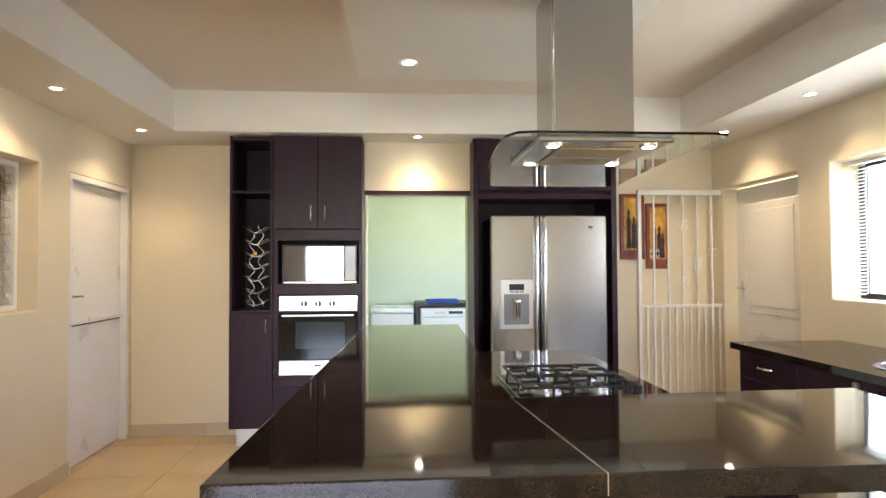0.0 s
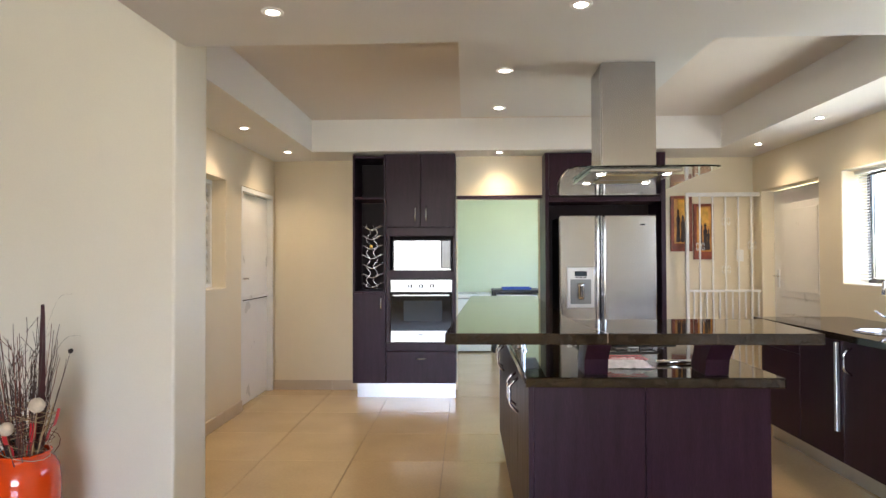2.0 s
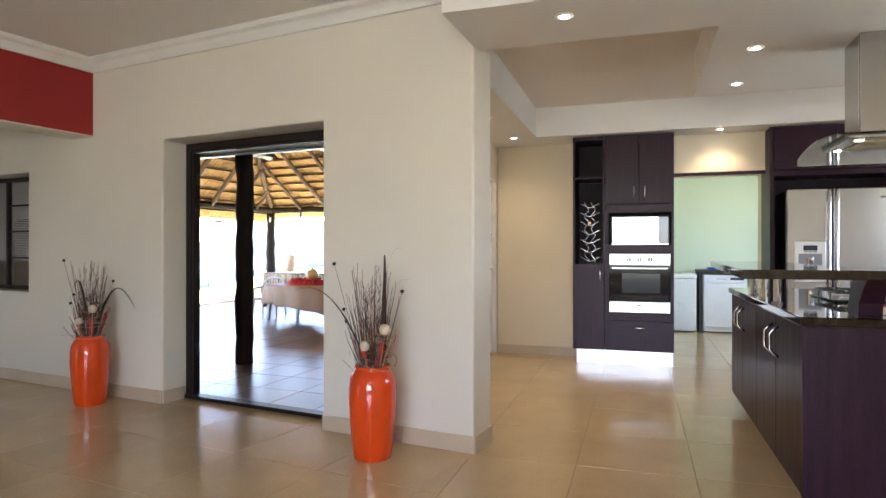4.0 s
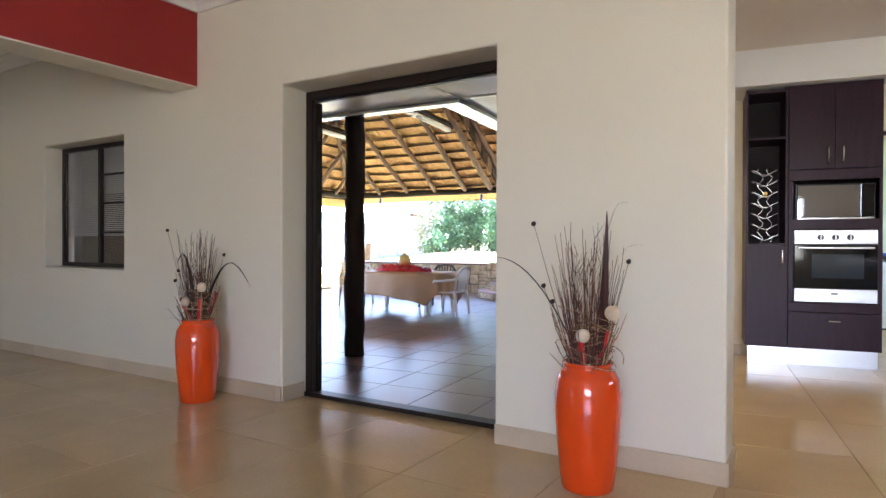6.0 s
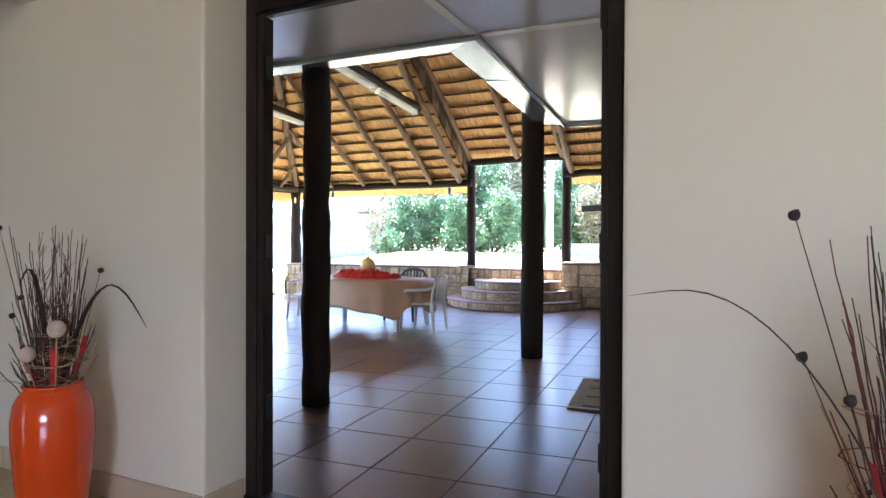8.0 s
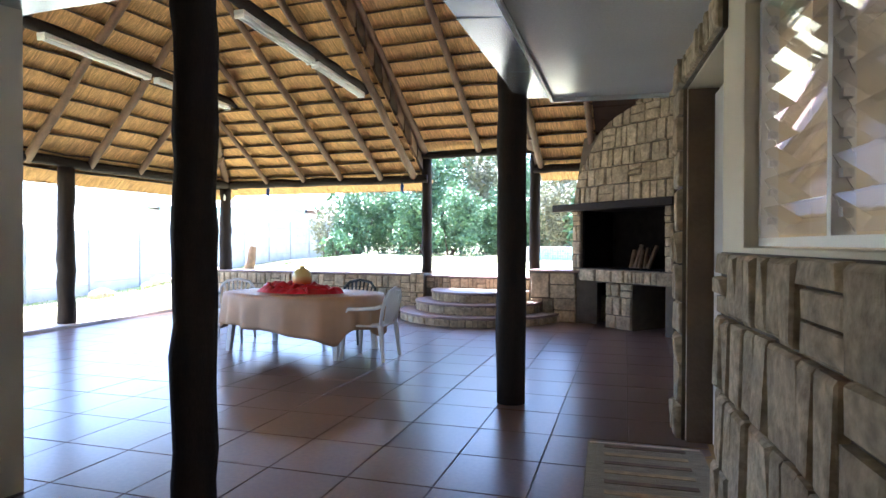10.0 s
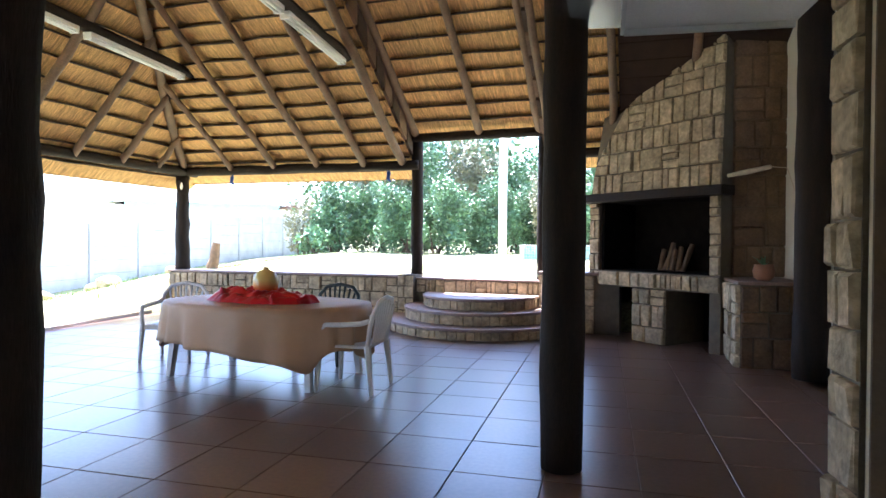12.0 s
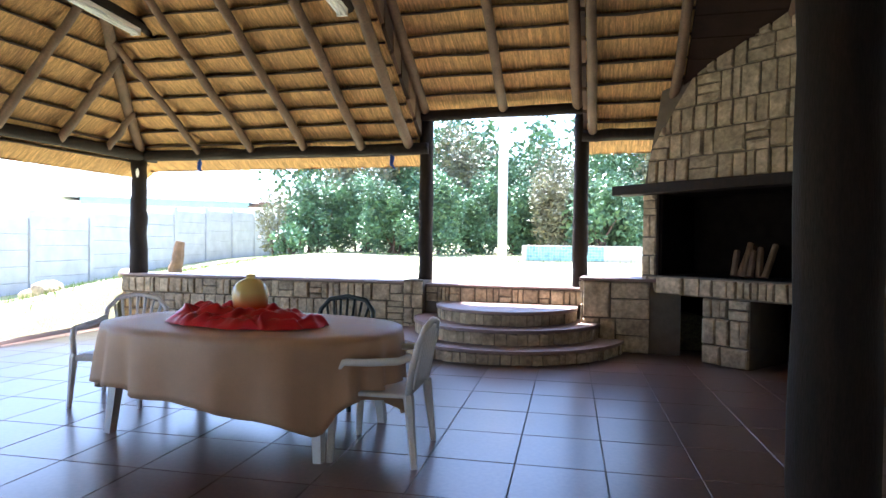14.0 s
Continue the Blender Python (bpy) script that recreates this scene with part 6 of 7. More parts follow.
# flank of the hood, its shade put into the stone colour
FLANK = pose(1.705, 0.20, 0, 0, 0, -FA)
fk = part("flank_core", bx(0.0, 0.97, 0.0, 0.06, 0.79, 3.9), M_MUD, fp)
fk.matrix_local = FLANK
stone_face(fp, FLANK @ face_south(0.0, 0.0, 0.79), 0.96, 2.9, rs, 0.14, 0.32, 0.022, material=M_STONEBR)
# firewood
for k in range(6):
    a = rs.uniform(-12, 12)
    lg = thing("firewood_log", pose(-2.68, 10.46, 0.803, 0, 0, FA) @ pose(0.70 + k * 0.06, 0.36 + rs.uniform(-0.05, 0.05), 0.0, rs.uniform(-30, -18), a, 0), "short split firewood log leaning in the hearth", "log", group="firewood")
    bm = bmesh.new()
    pole(bm, (0, 0, 0.0), (0, 0, 0.26 + 0.04 * (k % 3)), 0.032, 0.028, 7, 0.003, 4)
    part("log_wood", bm, M_LOG, lg)
# pedestal to the right of the hearth
pd = thing("stone_pedestal", pose(-1.50, 8.60, 0, 0, 0, -4), "stone-clad side table of the fireplace", "stone pedestal")
part("core", bx(0.03, 0.58, 0.03, 0.95, 0.0, 0.75), M_MORTAR, pd)
part("top_slab", bx(0.0, 0.60, 0.0, 0.95, 0.751, 0.78, 0.006), M_STEPTOP, pd)
# the front's shade is in its darker stone colour
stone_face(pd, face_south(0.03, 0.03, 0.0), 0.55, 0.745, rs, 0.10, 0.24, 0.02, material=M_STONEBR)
stone_face(pd, pose(0.03, 0.95, 0, 0, 0, -90) @ pose(0, 0, 0, 90), 0.92, 0.745, rs, 0.10, 0.22, 0.035)
pt = thing("potted_plant", pose(-1.22, 8.82, 0.781), "small terracotta pot with a straggly green plant", "plant")
bm = bmesh.new()
lathe(bm, [(0.05, 0), (0.085, 0.03), (0.095, 0.09), (0.08, 0.14), (0.09, 0.15), (0.08, 0.15), (0.07, 0.12)], 20)
part("pot", bm, M_TERRACOTTA, pt, smooth=True)
for k in range(16):
    bm = bmesh.new()
    a, l = rs.uniform(0, math.tau), rs.uniform(0.08, 0.22)
    prev = None
    for i in range(6):
        f = i / 5
        d = l * f * 0.8
        z = 0.13 + l * (f - 0.55 * f * f)
        w = 0.012 * (1 - f) + 0.001
        c = [bm.verts.new((math.cos(a) * d - math.sin(a) * w, math.sin(a) * d + math.cos(a) * w, z)), bm.verts.new((math.cos(a) * d + math.sin(a) * w, math.sin(a) * d - math.cos(a) * w, z))]
        if prev:
            bm.faces.new((prev[0], prev[1], c[1], c[0]))
        prev = c
    part("leaf", bm, M_LEAF, pt)
sck = thing("wall_socket", pose(-2.68, 10.46, 1.30, 0, 0, FA) @ FLANK @ pose(0.74, -0.034, 0), "small white wall socket on the stone flank", "socket")
part("plate", bx(-0.06, 0.06, -0.012, 0, 0, 0.10, 0.003), M_TRIM, sck)
rp = thing("rolled_mat", pose(-2.68, 10.46, 1.80, 0, 0, FA) @ pose(1.72, 0.10, 0), "pale rolled reed bundle on a wall bracket", "reed bundle")
bm = bmesh.new()
tube(bm, [(0, 0, 0), (0.2, 0.0, 0.02), (0.42, 0.02, 0.05)], [0.02, 0.026, 0.02], 8)
part("reed_roll", bm, M_CREAMPOD, rp, smooth=True)
bm = bmesh.new()
tube(bm, [(0.42, 0.02, 0.05), (0.55, 0.06, 0.03), (0.62, 0.08, -0.2)], 0.004, 5)
part("loose_strand", bm, M_CREAMPOD, rp)

# stone-clad door surround on the kitchen's outer wall
sp = thing("stone_door_surround", pose(-1.972, 5.19, 0), "stone-clad pier and lintel round the white kitchen door", "stone cladding", kind="structure")
part("pier_core", bx(-0.02, 0.0, 0.0, 0.235, 0.0, 2.26), M_MORTAR, sp)
stone_face(sp, pose(-0.02, 0.235, 0, 0, 0, -90) @ pose(0, 0, 0, 90), 0.235, 2.26, rs, 0.09, 0.20, 0.03)
part("reveal_lining", bx(0.002, 0.165, -0.036, -0.024, 0.0, 2.015), M_MUD, sp, "brown plastered door reveal")
part("lintel_core", bx(-0.02, 0.0, -1.02, -0.001, 2.025, 2.26), M_MORTAR, sp)
stone_face(sp, pose(-0.02, -0.001, 2.03, 0, 0, -90) @ pose(0, 0, 0, 90), 1.02, 0.23, rs, 0.09, 0.22, 0.03)
part("wall_core", bx(-0.02, 0.0, -3.05, -1.021, 0.0, 1.10), M_MORTAR, sp)
stone_face(sp, pose(-0.02, -1.021, 0.0, 0, 0, -90) @ pose(0, 0, 0, 90), 2.0, 1.10, rs, 0.10, 0.26, 0.03)

# woven door mat
mt = thing("door_mat", pose(-2.55, 4.09, 0.0005, 0, 0, -2), "woven cream and brown door mat on the terrace tiles", "mat")
part("weave", bx(0.0, 0.60, 0.0, 0.92, 0.0, 0.012, 0.004), M_MAT, mt)
for k in range(7):
    y = 0.05 + k * 0.13
    part("pattern_band", bx(0.09, 0.51, y, y + 0.045, 0.0125, 0.0145, 0.001), M_STRAW if k % 2 else M_LOG, mt)
for y in (0.0, 0.89):
    part("fringe_band", bx(0.01, 0.59, y, y + 0.03, 0.0125, 0.014), M_CREAMPOD, mt)

# fluorescent battens under the tie poles
def batten(x, y0, y1):
    o = thing("fluorescent_batten", pose(x, y0, 3.19), "long white fluorescent batten lamp, switched off", "lamp", group="fluorescent battens")
    L = y1 - y0
    part("tray", bx(-0.05, 0.05, 0.0, L, 0.0, 0.04, 0.004), M_TRIM, o)
    for sx in (-0.024, 0.024):
        bm = bmesh.new()
        tube(bm, [(sx, 0.03, -0.018), (sx, L - 0.03, -0.018)], 0.013, 10)
        part("tube", bm, M_TUBE, o, smooth=True)
    for yy in (0.005, L - 0.03):
        part("end_cap", bx(-0.05, 0.05, yy, yy + 0.025, -0.034, -0.001, 0.003), M_TRIM, o)


batten(-5.58, 8.0, 9.51)
batten(-5.58, 6.4, 7.9)
batten(-7.84, 8.2, 9.8)
batten(-7.84, 6.5, 8.05)

# table, cloth, chairs
TZ = 0.605
tb = thing("garden_table", pose(-5.45, 7.43, 0, 0, 0, -11), "oval white plastic garden table", "table")
bm = bmesh.new()
lathe(bm, [(0.001, TZ - 0.03), (0.97, TZ - 0.03), (1.0, TZ - 0.02), (1.0, TZ - 0.005), (0.98, TZ), (0.001, TZ)], 48, cap=False)
bmesh.ops.scale(bm, vec=(0.86, 0.52, 1), verts=bm.verts)
part("tabletop", bm, M_PLASTIC, tb)
for lx, ly in ((-0.67, -0.37), (0.67, -0.37), (-0.67, 0.37), (0.67, 0.37)):
    bm = bmesh.new()
    tube(bm, [(lx, ly, 0.0), (lx * 0.93, ly * 0.88, TZ - 0.035)], [0.032, 0.046], 4)
    part("leg", bm, M_PLASTIC, tb)
tc = thing("tablecloth", pose(-5.45, 7.43, TZ + 0.001, 0, 0, -11), "beige tablecloth hanging in folds over the oval table", "tablecloth")
bm = bmesh.new()
n, rings = 120, []
for j in range(0, 17):
    r = []
    for i in range(n):
        a = i * math.tau / n
        ca, sa = math.cos(a), math.sin(a)
        ex = math.copysign(abs(ca) ** 0.8, ca) * 0.895
        ey = math.copysign(abs(sa) ** 0.8, sa) * 0.55
        if j <= 6:
            f = j / 6
            r.append(bm.verts.new((ex * f, ey * f, 0.004 + 0.002 * noise.noise(Vector((ex * f * 6, ey * f * 6, 0))))))
        else:
            f = (j - 6) / 10
            b = a if a < math.pi else a - math.tau
            ramp = max(0, min(1, (b + 2.3) / 1.55)) ** 1.8 * max(0, min(1, (-0.55 - b) / 0.2))
            drop = 0.31 + 0.16 * ramp + 0.09 * max(0, math.cos(a + 2.85)) ** 30 + 0.15 * max(0, math.cos(a - 0.15)) ** 40 + 0.10 * max(0, math.cos(a - 2.3)) ** 8 + 0.008 * math.sin(13 * a)
            crease = 0.45 + 0.75 * max(0, math.cos(a + 2.5)) ** 2 + 0.6 * max(0, math.cos(a + 0.2)) ** 4
            wave = math.sin(a * 17 + 1.8 * math.sin(a * 3))
            sharp = 1 - 2 * abs(math.asin(math.sin(a * 11 + math.sin(a * 2)))) / math.pi
            fold = crease * f ** 0.8 * (0.030 * wave + 0.022 * sharp + 0.008 * math.sin(a * 43))
            k = 1 + 0.008 * min(1, f * 6) + fold * 1.25
            r.append(bm.verts.new((ex * k, ey * k, 0.003 - drop * f)))
    rings.append(r)
for a, b in zip(rings[1:], rings[2:]):
    for i in range(n):
        bm.faces.new((a[i], a[(i + 1) % n], b[(i + 1) % n], b[i]))
bm.faces.new(rings[1])
for v in rings[0]:
    bm.verts.remove(v)
ob = part("cloth", bm, M_CLOTH, tc, smooth=True)
sd = ob.modifiers.new("solid", "SOLIDIFY")
sd.thickness = 0.003
rc = thing("red_runner", pose(-5.47, 7.39, TZ + 0.010, 0, 0, -11), "crumpled red satin cloth on the table", "cloth")
bm = bmesh.new()
nx, ny = 70, 40
gr = []
for j in range(ny + 1):
    line = []
    for i in range(nx + 1):
        u, v = i / nx * 2 - 1, j / ny * 2 - 1
        rr = math.hypot(u, v)
        k = 1 / max(1, rr) if rr > 1 else 1
        edge = 1 - min(1, rr) ** 7
        x, y = u * k * 0.50, v * k * 0.27
        h = edge * (0.022 + 0.07 * abs(noise.noise(Vector((x * 6, y * 6, 1)))) + 0.035 * abs(noise.noise(Vector((x * 11, y * 11, 4)))) + 0.010 * noise.noise(Vector((x * 22, y * 22, 7))))
        line.append(bm.verts.new((x * (1 + 0.16 * noise.noise(Vector((u * 4, v * 4, 9)))), y * (1 + 0.12 * noise.noise(Vector((u * 3, v * 3, 12)))), 0.001 + max(0, h) * 1.7)))
    gr.append(line)
for j in range(ny):
    for i in range(nx):
        bm.faces.new((gr[j][i], gr[j][i + 1], gr[j + 1][i + 1], gr[j + 1][i]))
part("satin", bm, M_REDCLOTH, rc, smooth=True)
ur = thing("ceramic_urn", pose(-5.47, 7.45, TZ + 0.035, 0, 0, 0), "small round urn glazed yellow above and orange-red below", "urn")
bm = bmesh.new()
lathe(bm, [(0.068, 0), (0.085, 0.02), (0.099, 0.07), (0.103, 0.12), (0.099, 0.16), (0.082, 0.197), (0.052, 0.220), (0.028, 0.228), (0.024, 0.238), (0.030, 0.250), (0.02, 0.252)], 32)
um = mat("two_tone_glaze", (0.5, 0.3, 0.05), 0.2, var=0.1, local=True)
nt = um.node_tree
tcn = nt.nodes.new("ShaderNodeTexCoord")
sx = nt.nodes.new("ShaderNodeSeparateXYZ")
cr = nt.nodes.new("ShaderNodeValToRGB")
mr = nt.nodes.new("ShaderNodeMapRange")
mr.inputs[2].default_value = 0.24
nt.links.new(tcn.outputs["Object"], sx.inputs[0])
nt.links.new(sx.outputs[2], mr.inputs[0])
nt.links.new(mr.outputs[0], cr.inputs[0])
cr.color_ramp.elements[0].position, cr.color_ramp.elements[0].color = 0.25, (0.55, 0.05, 0.01, 1)
cr.color_ramp.elements[1].position, cr.color_ramp.elements[1].color = 0.62, (0.62, 0.48, 0.16, 1)
nt.links.new(cr.outputs[0], nt.nodes["Principled BSDF"].inputs["Base Color"])
part("urn_body", bm, um, ur, smooth=True)


def garden_chair(m, material, label, group="garden chairs"):
    """Moulded plastic armchair, its front towards local -y."""
    o = thing("garden_chair", m, label, "chair", group=group)
    S = 0.345
    bm = bmesh.new()
    n = 10
    g = [[bm.verts.new((-0.19 + 0.38 * i / n, -0.19 + 0.37 * j / n, S - 0.012 * math.sin(math.pi * i / n) * math.sin(math.pi * j / n) - (0.012 if j == 0 else 0))) for i in range(n + 1)] for j in range(n + 1)]
    for j in range(n):
        for i in range(n):
            bm.faces.new((g[j][i], g[j][i + 1], g[j + 1][i + 1], g[j + 1][i]))
    s = part("seat", bm, material, o, smooth=True)
    md = s.modifiers.new("solid", "SOLIDIFY")
    md.thickness, md.offset = 0.018, -1
    for sx_ in (-1, 1):
        for fy in (-1, 1):
            bm = bmesh.new()
            tube(bm, [(sx_ * 0.225, fy * 0.215 + 0.01, 0.0), (sx_ * 0.205, fy * 0.19, S - 0.02), (sx_ * 0.20, fy * 0.185, S)], [0.016, 0.026, 0.028], 6)
            part("leg", bm, material, o)
        bm = bmesh.new()
        tube(bm, [(sx_ * 0.205, -0.185, S - 0.02), (sx_ * 0.225, -0.17, S + 0.10), (sx_ * 0.235, -0.13, S + 0.155), (sx_ * 0.24, 0.0, S + 0.16), (sx_ * 0.225, 0.14, S + 0.17), (sx_ * 0.20, 0.20, S + 0.19)], 0.019, 8)
        part("armrest", bm, material, o, smooth=True)
    bm = bmesh.new()
    arc = [(-0.20, 0.185, S), (-0.215, 0.21, S + 0.15), (-0.205, 0.235, S + 0.25), (-0.14, 0.255, S + 0.325), (0.0, 0.262, S + 0.35), (0.14, 0.255, S + 0.325), (0.205, 0.235, S + 0.25), (0.215, 0.21, S + 0.15), (0.20, 0.185, S)]
    tube(bm, arc, 0.017, 8)
    part("back_frame", bm, material, o, smooth=True)
    for k in range(-3, 4):
        bm = bmesh.new()
        f = k / 3
        tube(bm, [(f * 0.10, 0.19, S + 0.01), (f * 0.135, 0.225, S + 0.17), (f * 0.165, 0.25, S + 0.335 - 0.05 * f * f)], 0.010, 6)
        part("back_slat", bm, material, o, smooth=True)
    part("front_apron", bx(-0.19, 0.19, -0.205, -0.19, S - 0.045, S - 0.004, 0.004), material, o)
    return o


garden_chair(pose(-4.60, 7.17, 0, 0, 0, -93), M_PLASTIC, "white moulded plastic garden chair pushed up to the table end")
garden_chair(pose(-6.58, 7.84, 0, 0, 0, 10), M_PLASTIC, "white moulded plastic garden chair at the far table end")
garden_chair(pose(-5.18, 8.08, 0, 0, 0, -8), M_GREENPL, "dark green moulded plastic garden chair behind the table")

# small plate on the corner post
nb = thing("post_plate", pose(*tw(PW + 0.01, -0.095, 1.96), 0, 0, -20), "small white plate fixed to the corner post", "plate")
bm = bmesh.new()
lathe(bm, [(0.001, 0), (0.035, 0), (0.04, 0.006), (0.001, 0.012)], 16)
p = part("plate_disc", bm, M_TRIM, nb)
p.matrix_local = pose(0, 0, 0, 90) @ Matrix.Diagonal((0.8, 1.5, 1, 1))
for px, q in ((-2.95, -0.02), (-0.35, -0.02)):
    rg = thing("blue_rag", pose(*tw(px, q, 2.02)), "scrap of blue cloth tied under the eave beam", "rag", group="blue rags")
    bm = bmesh.new()
    tube(bm, [(0, 0, 0.10), (0.03, -0.06, 0.06), (0.02, -0.065, -0.02), (0.06, -0.05, -0.07)], [0.012, 0.03, 0.025, 0.006], 6)
    part("cloth_strip", bm, M_BLUE, rg)


# ---- garden ----
def leaf_cloud(bm, rnd, c, rad, n, size):
    for _ in range(n):
        while True:
            p = Vector((rnd.uniform(-1, 1), rnd.uniform(-1, 1), rnd.uniform(-1, 1)))
            if 0.25 < p.length < 1:
                break
        p = p * (0.75 + 0.25 * p.length)
        q = Vector((c[0] + p.x * rad[0], c[1] + p.y * rad[1], c[2] + p.z * rad[2]))
        d = Vector((rnd.uniform(-1, 1), rnd.uniform(-1, 1), rnd.uniform(-0.6, 0.8))).normalized()
        s = d.orthogonal().normalized()
        s.rotate(Matrix.Rotation(rnd.uniform(0, 6.28), 3, d))
        l, w = size * rnd.uniform(0.6, 1.4), size * rnd.uniform(0.2, 0.38)
        vs = [bm.verts.new(q), bm.verts.new(q + d * l * 0.5 + s * w), bm.verts.new(q + d * l), bm.verts.new(q + d * l * 0.5 - s * w)]
        bm.faces.new(vs)


def bush(x, y, z, rx, ry, h, rnd, material, label, n=2600, size=0.11, stem=True):
    o = thing("shrub", pose(x, y, z), label, "shrub", group="garden shrubs")
    bm = bmesh.new()
    k = 16
    for i in range(k):
        cx, cy = rnd.uniform(-0.62, 0.62) * rx, rnd.uniform(-0.55, 0.55) * ry
        r = rnd.uniform(0.30, 0.50)
        cz = (0.12 + 0.72 * (i + 0.5) / k) * h
        leaf_cloud(bm, rnd, (cx, cy, cz), (rx * r, ry * r, h * r * 0.62), n // k, size)
    part("crown", bm, material, o)
    bm = bmesh.new()
    for _ in range(5):
        b = Vector((rnd.uniform(-0.25, 0.25) * rx, rnd.uniform(-0.2, 0.2) * ry, -0.1))
        t = Vector((rnd.uniform(-0.7, 0.7) * rx, rnd.uniform(-0.5, 0.5) * ry, h * rnd.uniform(0.4, 0.6)))
        tube(bm, [b, b.lerp(t, 0.5) + Vector((rnd.uniform(-0.1, 0.1), 0, 0.1)), t], [0.04, 0.025, 0.008], 6)
    part("trunk", bm, M_BARK, o)
    return o


rg_ = random.Random(21)
for i in range(9):
    x = -9.4 + i * 1.05
    bush(x, 19.6 + 0.5 * math.sin(i * 1.7), 0.84, 0.95, 0.8, 1.95 + 0.12 * math.sin(i * 2.3), rg_, M_LEAF if i != 6 else M_LEAFRED, "dense garden hedge shrub in full sunlight", 11500, 0.078)
for i in range(7):
    bush(-8.8 + i * 1.5, 22.2, 0.86, 1.3, 1.0, 3.4 + 0.5 * math.sin(i * 1.3), rg_, M_LEAF if i % 2 else M_LEAFRED, "tall garden shrub behind the hedge", 7000, 0.12)
for i in range(6):
    bush(-12.0 + i * 3.2, 27.0, 0.86, 2.4, 1.6, 5.6 + 0.8 * math.sin(i * 2.1), rg_, M_LEAF, "tall leafy tree behind the garden", 3600, 0.28)
bush(-9.7, 18.4, 0.80, 0.5, 0.45, 0.7, rg_, M_LEAF, "low round shrub at the lawn edge", 700, 0.12)
bush(-10.5, 19.5, 0.7, 0.75, 0.6, 1.7, rg_, M_LEAFRED, "sparse brownish shrub beside the boundary wall", 1500, 0.10)
bush(-2.3, 18.8, 0.84, 0.8, 0.7, 1.9, rg_, M_LEAF, "pale green garden shrub beside the pool", 1600, 0.15)

# precast boundary wall, panel by panel
pw = thing("boundary_wall", pose(-13.0, 4.9, 0), "white precast concrete panel wall at the garden edge", "garden wall", kind="structure")
slab0 = post0 = None
for i in range(15):
    y = i * 1.55
    gz = ground_z(-13.0, 4.9 + y) - 0.12
    if post0 is None:
        post0 = part("concrete_post", bx(-0.06, 0.06, -0.06, 0.06, 0.0, 1.64, 0.008), M_PRECAST, pw)
        p = post0
    else:
        p = new("concrete_post", post0.data)
        p.parent = pw
    p.matrix_local = pose(0, y, gz)
    for k in range(5):
        if slab0 is None:
            slab0 = part("concrete_panel", bx(-0.025, 0.025, 0.065, 1.485, 0.0, 0.296, 0.014), M_PRECAST, pw)
            s = slab0
        else:
            s = new("concrete_panel", slab0.data)
            s.parent = pw
        s.matrix_local = pose(0, y, gz + 0.08 + k * 0.297)

# neighbour's house beyond the wall
nh = thing("neighbour_house", pose(-27.6, 32.3, 0.5, 0, 0, 32.6), "low teal and white neighbouring house with a grey sheet roof", "house")
part("wall", bx(0, 10.5, 0, 7, 0, 2.55), M_TRIM, nh)
part("fascia_band", bx(0.9, 9.2, -0.42, -0.36, 2.40, 2.70), M_TEAL, nh, "teal painted fascia")
part("gutter", bx(0.8, 9.3, -0.52, -0.42, 2.70, 2.78, 0.01), M_ROOFGREY, nh, "grey eave gutter")
for k in range(4):
    part("lean_to_slat", bx(9.0 + 0.25 * k, 11.2 + 0.1 * k, -1.6 + 0.35 * k, -1.3 + 0.35 * k, 2.44 + 0.10 * k, 2.50 + 0.10 * k), M_WOODBROWN, nh, "brown lean-to roof slat")
bm = bmesh.new()
vs = [bm.verts.new(p) for p in ((-0.4, -0.4, 2.72), (10.9, -0.4, 2.72), (10.9, 7.4, 2.72), (-0.4, 7.4, 2.72), (2.5, 3.5, 3.75), (8.2, 3.5, 3.75))]
for f in ((0, 1, 5, 4), (1, 2, 5), (2, 3, 4, 5), (3, 0, 4), (0, 3, 2, 1)):
    bm.faces.new([vs[i] for i in f])
part("roof", bm, M_ROOFGREY, nh)
for x in (1.2, 4.6, 8.0):
    w = part("window", bx(x, x + 1.4, -0.05, 0.0, 0.5, 1.4), M_FRAME, nh)
    part("pane", bx(x + 0.06, x + 1.34, -0.06, -0.051, 0.56, 1.34), M_BLACKGLASS, w)

# white pole and the raised pool edge
wp = thing("garden_pole", pose(-4.43, 17.4, 0.75), "pale sunlit garden pole", "pole")
bm = bmesh.new()
tube(bm, [(0, 0, 0), (0, 0, 1.2), (0.01, 0, 3.0)], 0.10, 14)
part("shaft", bm, M_TRIM, wp, smooth=True)
pl = thing("pool_edge", pose(-4.0, 17.2, 0.72), "raised swimming pool edge with blue-green mosaic tiles", "pool")
part("pool_wall", bx(0, 3.2, 0, 0.3, 0, 0.34, 0.01), M_PAVE, pl)
t0 = None
for i in range(26):
    for k in range(5):
        if t0 is None:
            t0 = part("mosaic_tile", bx(0, 0.056, -0.008, 0.0, 0, 0.056, 0.002), M_POOLTILE, pl)
            s = t0
        else:
            s = new("mosaic_tile", t0.data)
            s.parent = pl
        s.matrix_local = pose(0.1 + i * 0.062, 0, 0.02 + k * 0.062)
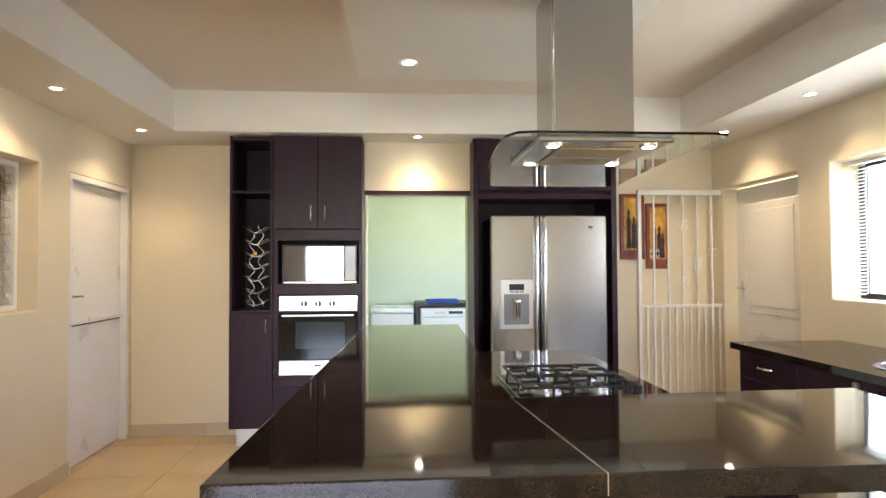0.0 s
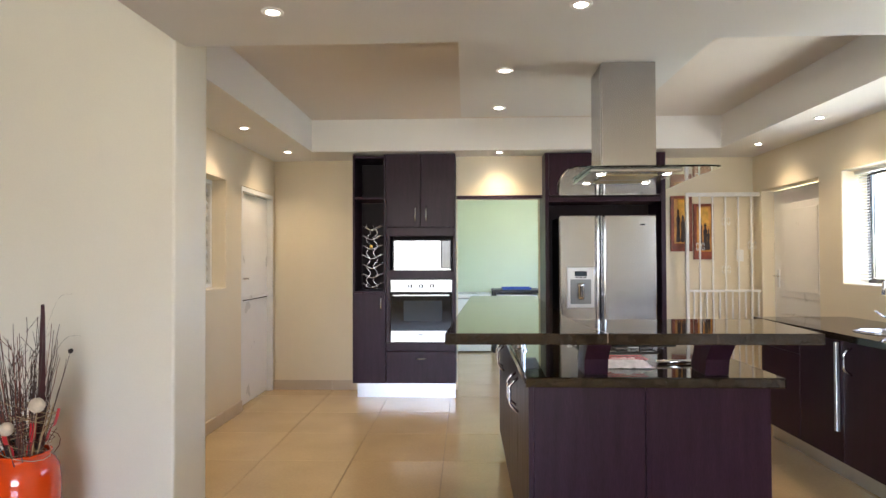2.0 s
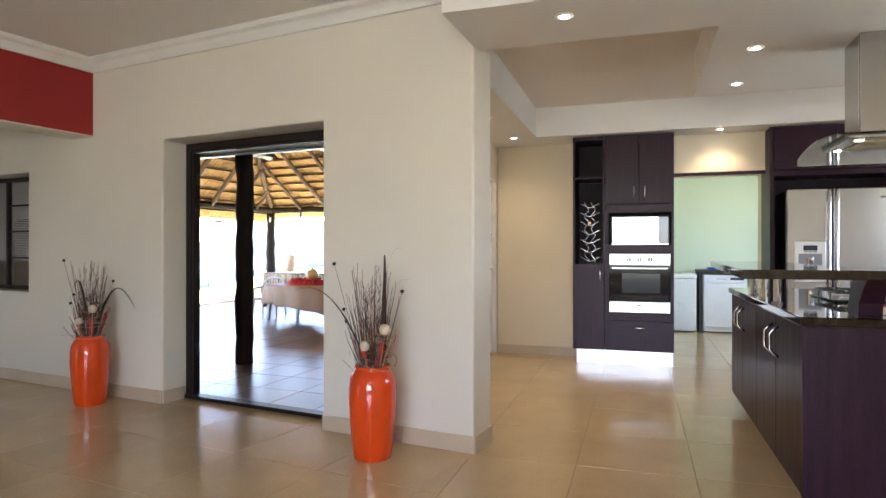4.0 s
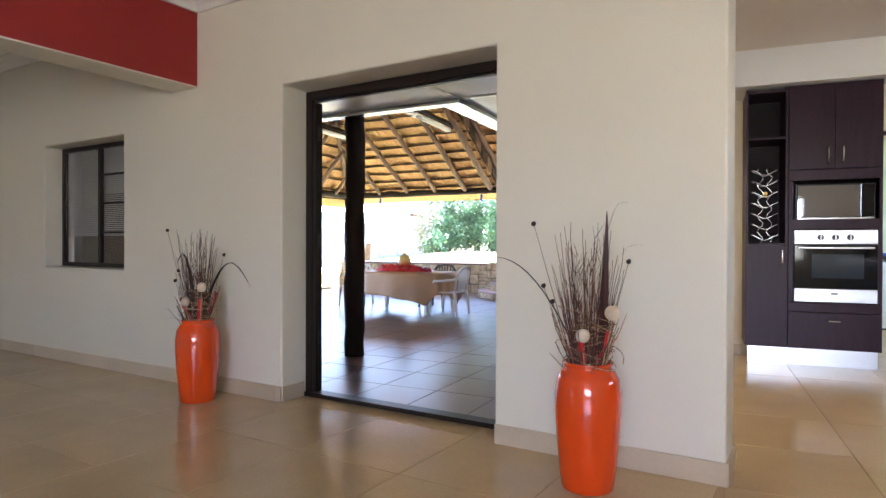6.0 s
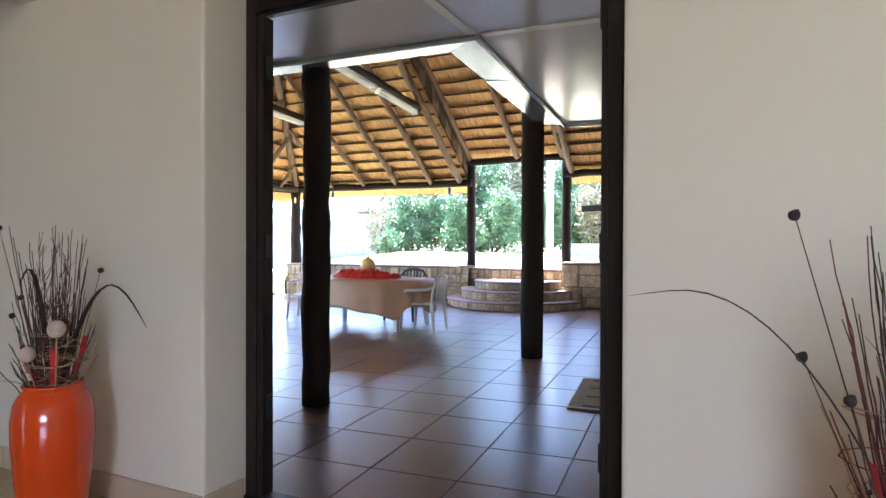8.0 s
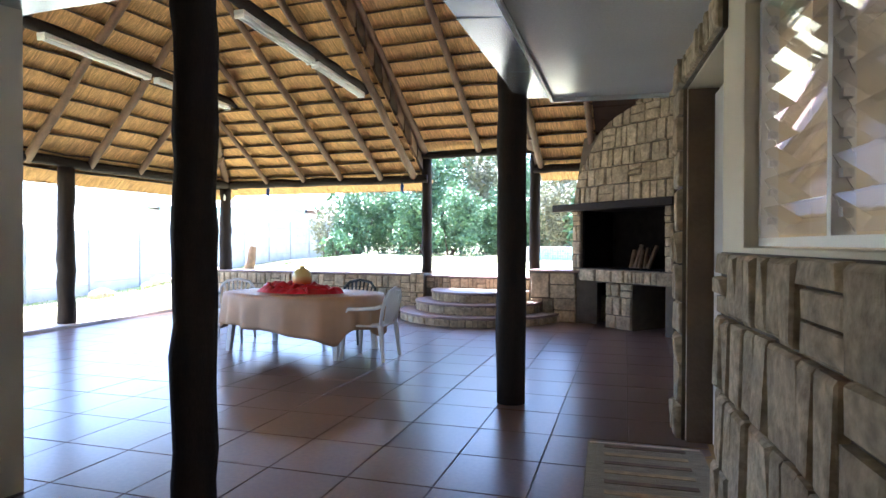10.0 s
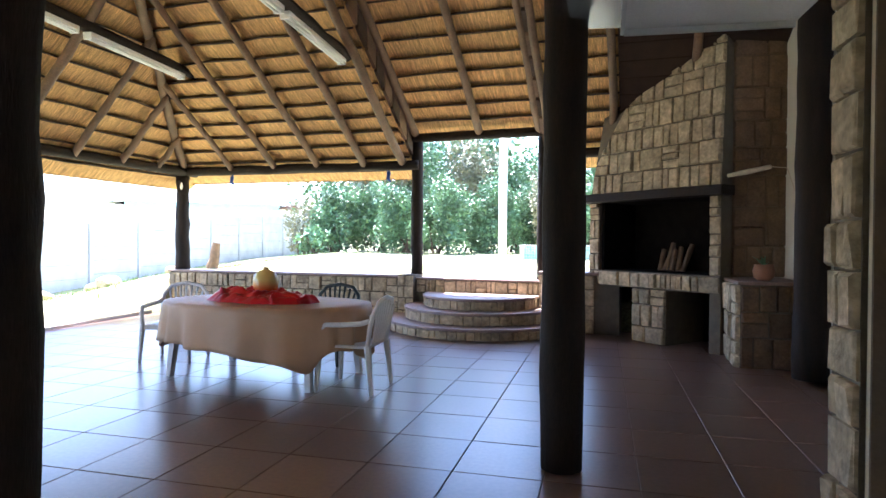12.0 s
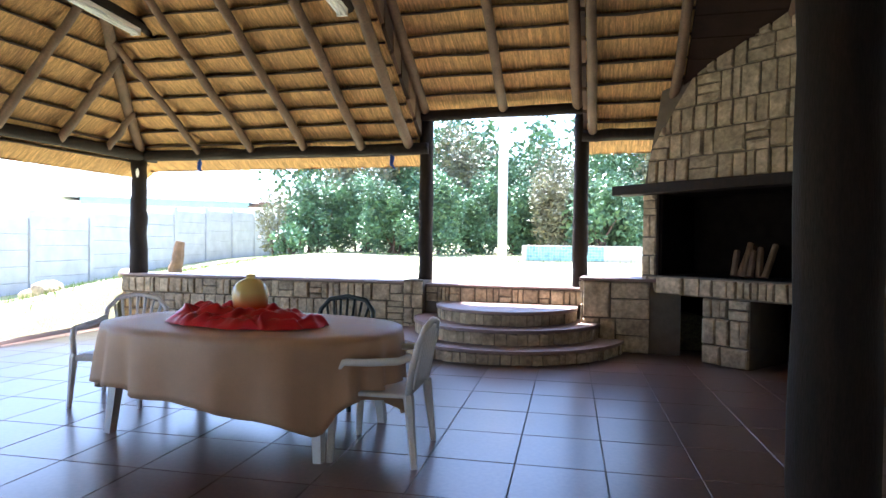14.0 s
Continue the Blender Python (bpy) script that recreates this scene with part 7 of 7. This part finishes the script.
# stones and a stump at the lawn edge
for x, y, s_ in ((-10.4, 11.6, 0.20), (-10.9, 11.9, 0.16), (-11.4, 11.3, 0.22), (-9.9, 12.6, 0.14), (-11.9, 11.8, 0.2), (-12.3, 12.1, 0.18)):
    rk = thing("garden_rock", pose(x, y, ground_z(x, y) + s_ * 0.25), "pale rounded garden rock on the lawn", "rock", group="garden rocks")
    bm = bmesh.new()
    bmesh.ops.create_icosphere(bm, subdivisions=2, radius=s_)
    for v in bm.verts:
        v.co *= 1 + 0.3 * noise.noise(v.co * 4 + Vector((x, y, 0)))
        v.co.z *= 0.65
    part("rock", bm, M_STONE, rk)
sp_ = thing("tree_stump", pose(-9.3, 12.9, ground_z(-9.3, 12.9) - 0.03), "weathered pale tree stump on the lawn", "stump")
bm = bmesh.new()
pole(bm, (0, 0, 0), (0.08, 0, 0.52), 0.11, 0.07, 9, 0.02, 5)
part("stump_wood", bm, M_LOG, sp_)

# grass tufts near the terrace
bm = bmesh.new()
for _ in range(9000):
    x, y = rg_.uniform(-12.9, -9.5), rg_.uniform(5.0, 19.0)
    if rg_.random() < 0.35:
        x, y = rg_.uniform(-9.5, -1.0), rg_.uniform(11.6, 19.0)
    z = ground_z(x, y)
    h, a = rg_.uniform(0.03, 0.10), rg_.uniform(0, 6.28)
    bm.faces.new([bm.verts.new((x - 0.006 * math.cos(a), y - 0.006 * math.sin(a), z - 0.01)), bm.verts.new((x + 0.006 * math.cos(a), y + 0.006 * math.sin(a), z - 0.01)), bm.verts.new((x + rg_.uniform(-0.03, 0.03), y + rg_.uniform(-0.03, 0.03), z + h))])
gt_ = part("grass_tufts", bm, M_BLADE)
tagged(gt_, "short sunlit grass blades on the lawn", "grass", kind="stuff")


# ---- floors, laid in single tiles ----
bm = bmesh.new()
prism(bm, [(-10.6, -6.73), (EX + 0.23, -6.73), (EX + 0.23, 8.56), (-0.9, 8.56), (-0.9, NY + 0.23), (-1.97, NY + 0.23), (-1.97, 2.1), lw(0, 0.27)[:2], lw(-7.8, 0.27)[:2]], -0.10, -0.004)
floor = setting(part("floor", bm, M_GROUT), "cream ceramic tiled floor", "floor")
kt = lambda x, y: (x > -1.45 and -6.7 < y < NY + 0.5 and x < EX + 0.3) or (-2.1 < x < -0.9 and 2.0 < y < NY + 0.4) or (-0.9 < x < 2.7 and NY < y < 8.5)
tiling(floor, (-0.5, 2.95), 0, 0.615, 0.65, 0.0022, lambda x, y: kt(x, y) and y > 1.4, [(-1.968, 0, 1, 0)], lambda x, y: x < 1.3 and y < 5.6, M_TILE)
tiling(floor, (-0.5, 2.95), 0, 0.615, 0.65, 0.0022, lambda x, y: kt(x, y) and y < 1.4, [(-1.10, 0, 1, 0)], lambda x, y: x < 1.2 and y > -1.4, M_TILE)
tiling(floor, lw(-0.03, -0.62)[:2], -8.8, 0.615, 0.65, 0.0022, lambda x, y: x < -0.7 and x > -10.6 and y > -6.9 and y < 3.0 and (y - L_O[1]) < -0.151 * (x - L_O[0]) + 0.5,
       [(-1.10, 0, -1, 0), (*lw(0, 0.28)[:2], -0.1495, -0.9888)], lambda x, y: x > -6.6 and y > -1.8, M_TILE)

bm = bmesh.new()
prism(bm, [(-9.13, 1.0), lw(-7.8, 0.272)[:2], lw(-1.0, 0.272)[:2], (-1.972, 2.1), (-1.972, NY + 0.24), (-0.86, NY + 0.24), (-0.86, 11.3), (-6.8, 11.3), (-9.13, 11.52)], -0.12, -0.005)
tfloor = setting(part("terrace_floor", bm, M_TGROUT), "dark glazed terracotta-tiled terrace floor", "floor")
tiling(tfloor, (-3.91, 7.09), -3.7, 0.435, 0.475, 0.004,
       lambda x, y: -9.4 < x < -0.75 and y < 11.62 and (x < -1.9 or y > 5.3) and (y - L_O[1] - 0.27) > -0.151 * (x - L_O[0]) - 0.2,
       [(*lw(0, 0.275)[:2], 0.1495, 0.9888), (-9.13, 0, 1, 0), (*tw(0, -0.1)[:2], -0.1167, -0.9932)], lambda x, y: x > -6.7 and y < 9.6 and x < -1.2, M_TTILE)
# pale kerb along the open side of the terrace
kerb = setting(part("terrace_kerb", bx(-9.42, -9.135, 2.0, 11.0, -0.3, 0.045, 0.01), M_PAVE), "pale paved kerb at the terrace edge", "kerb")
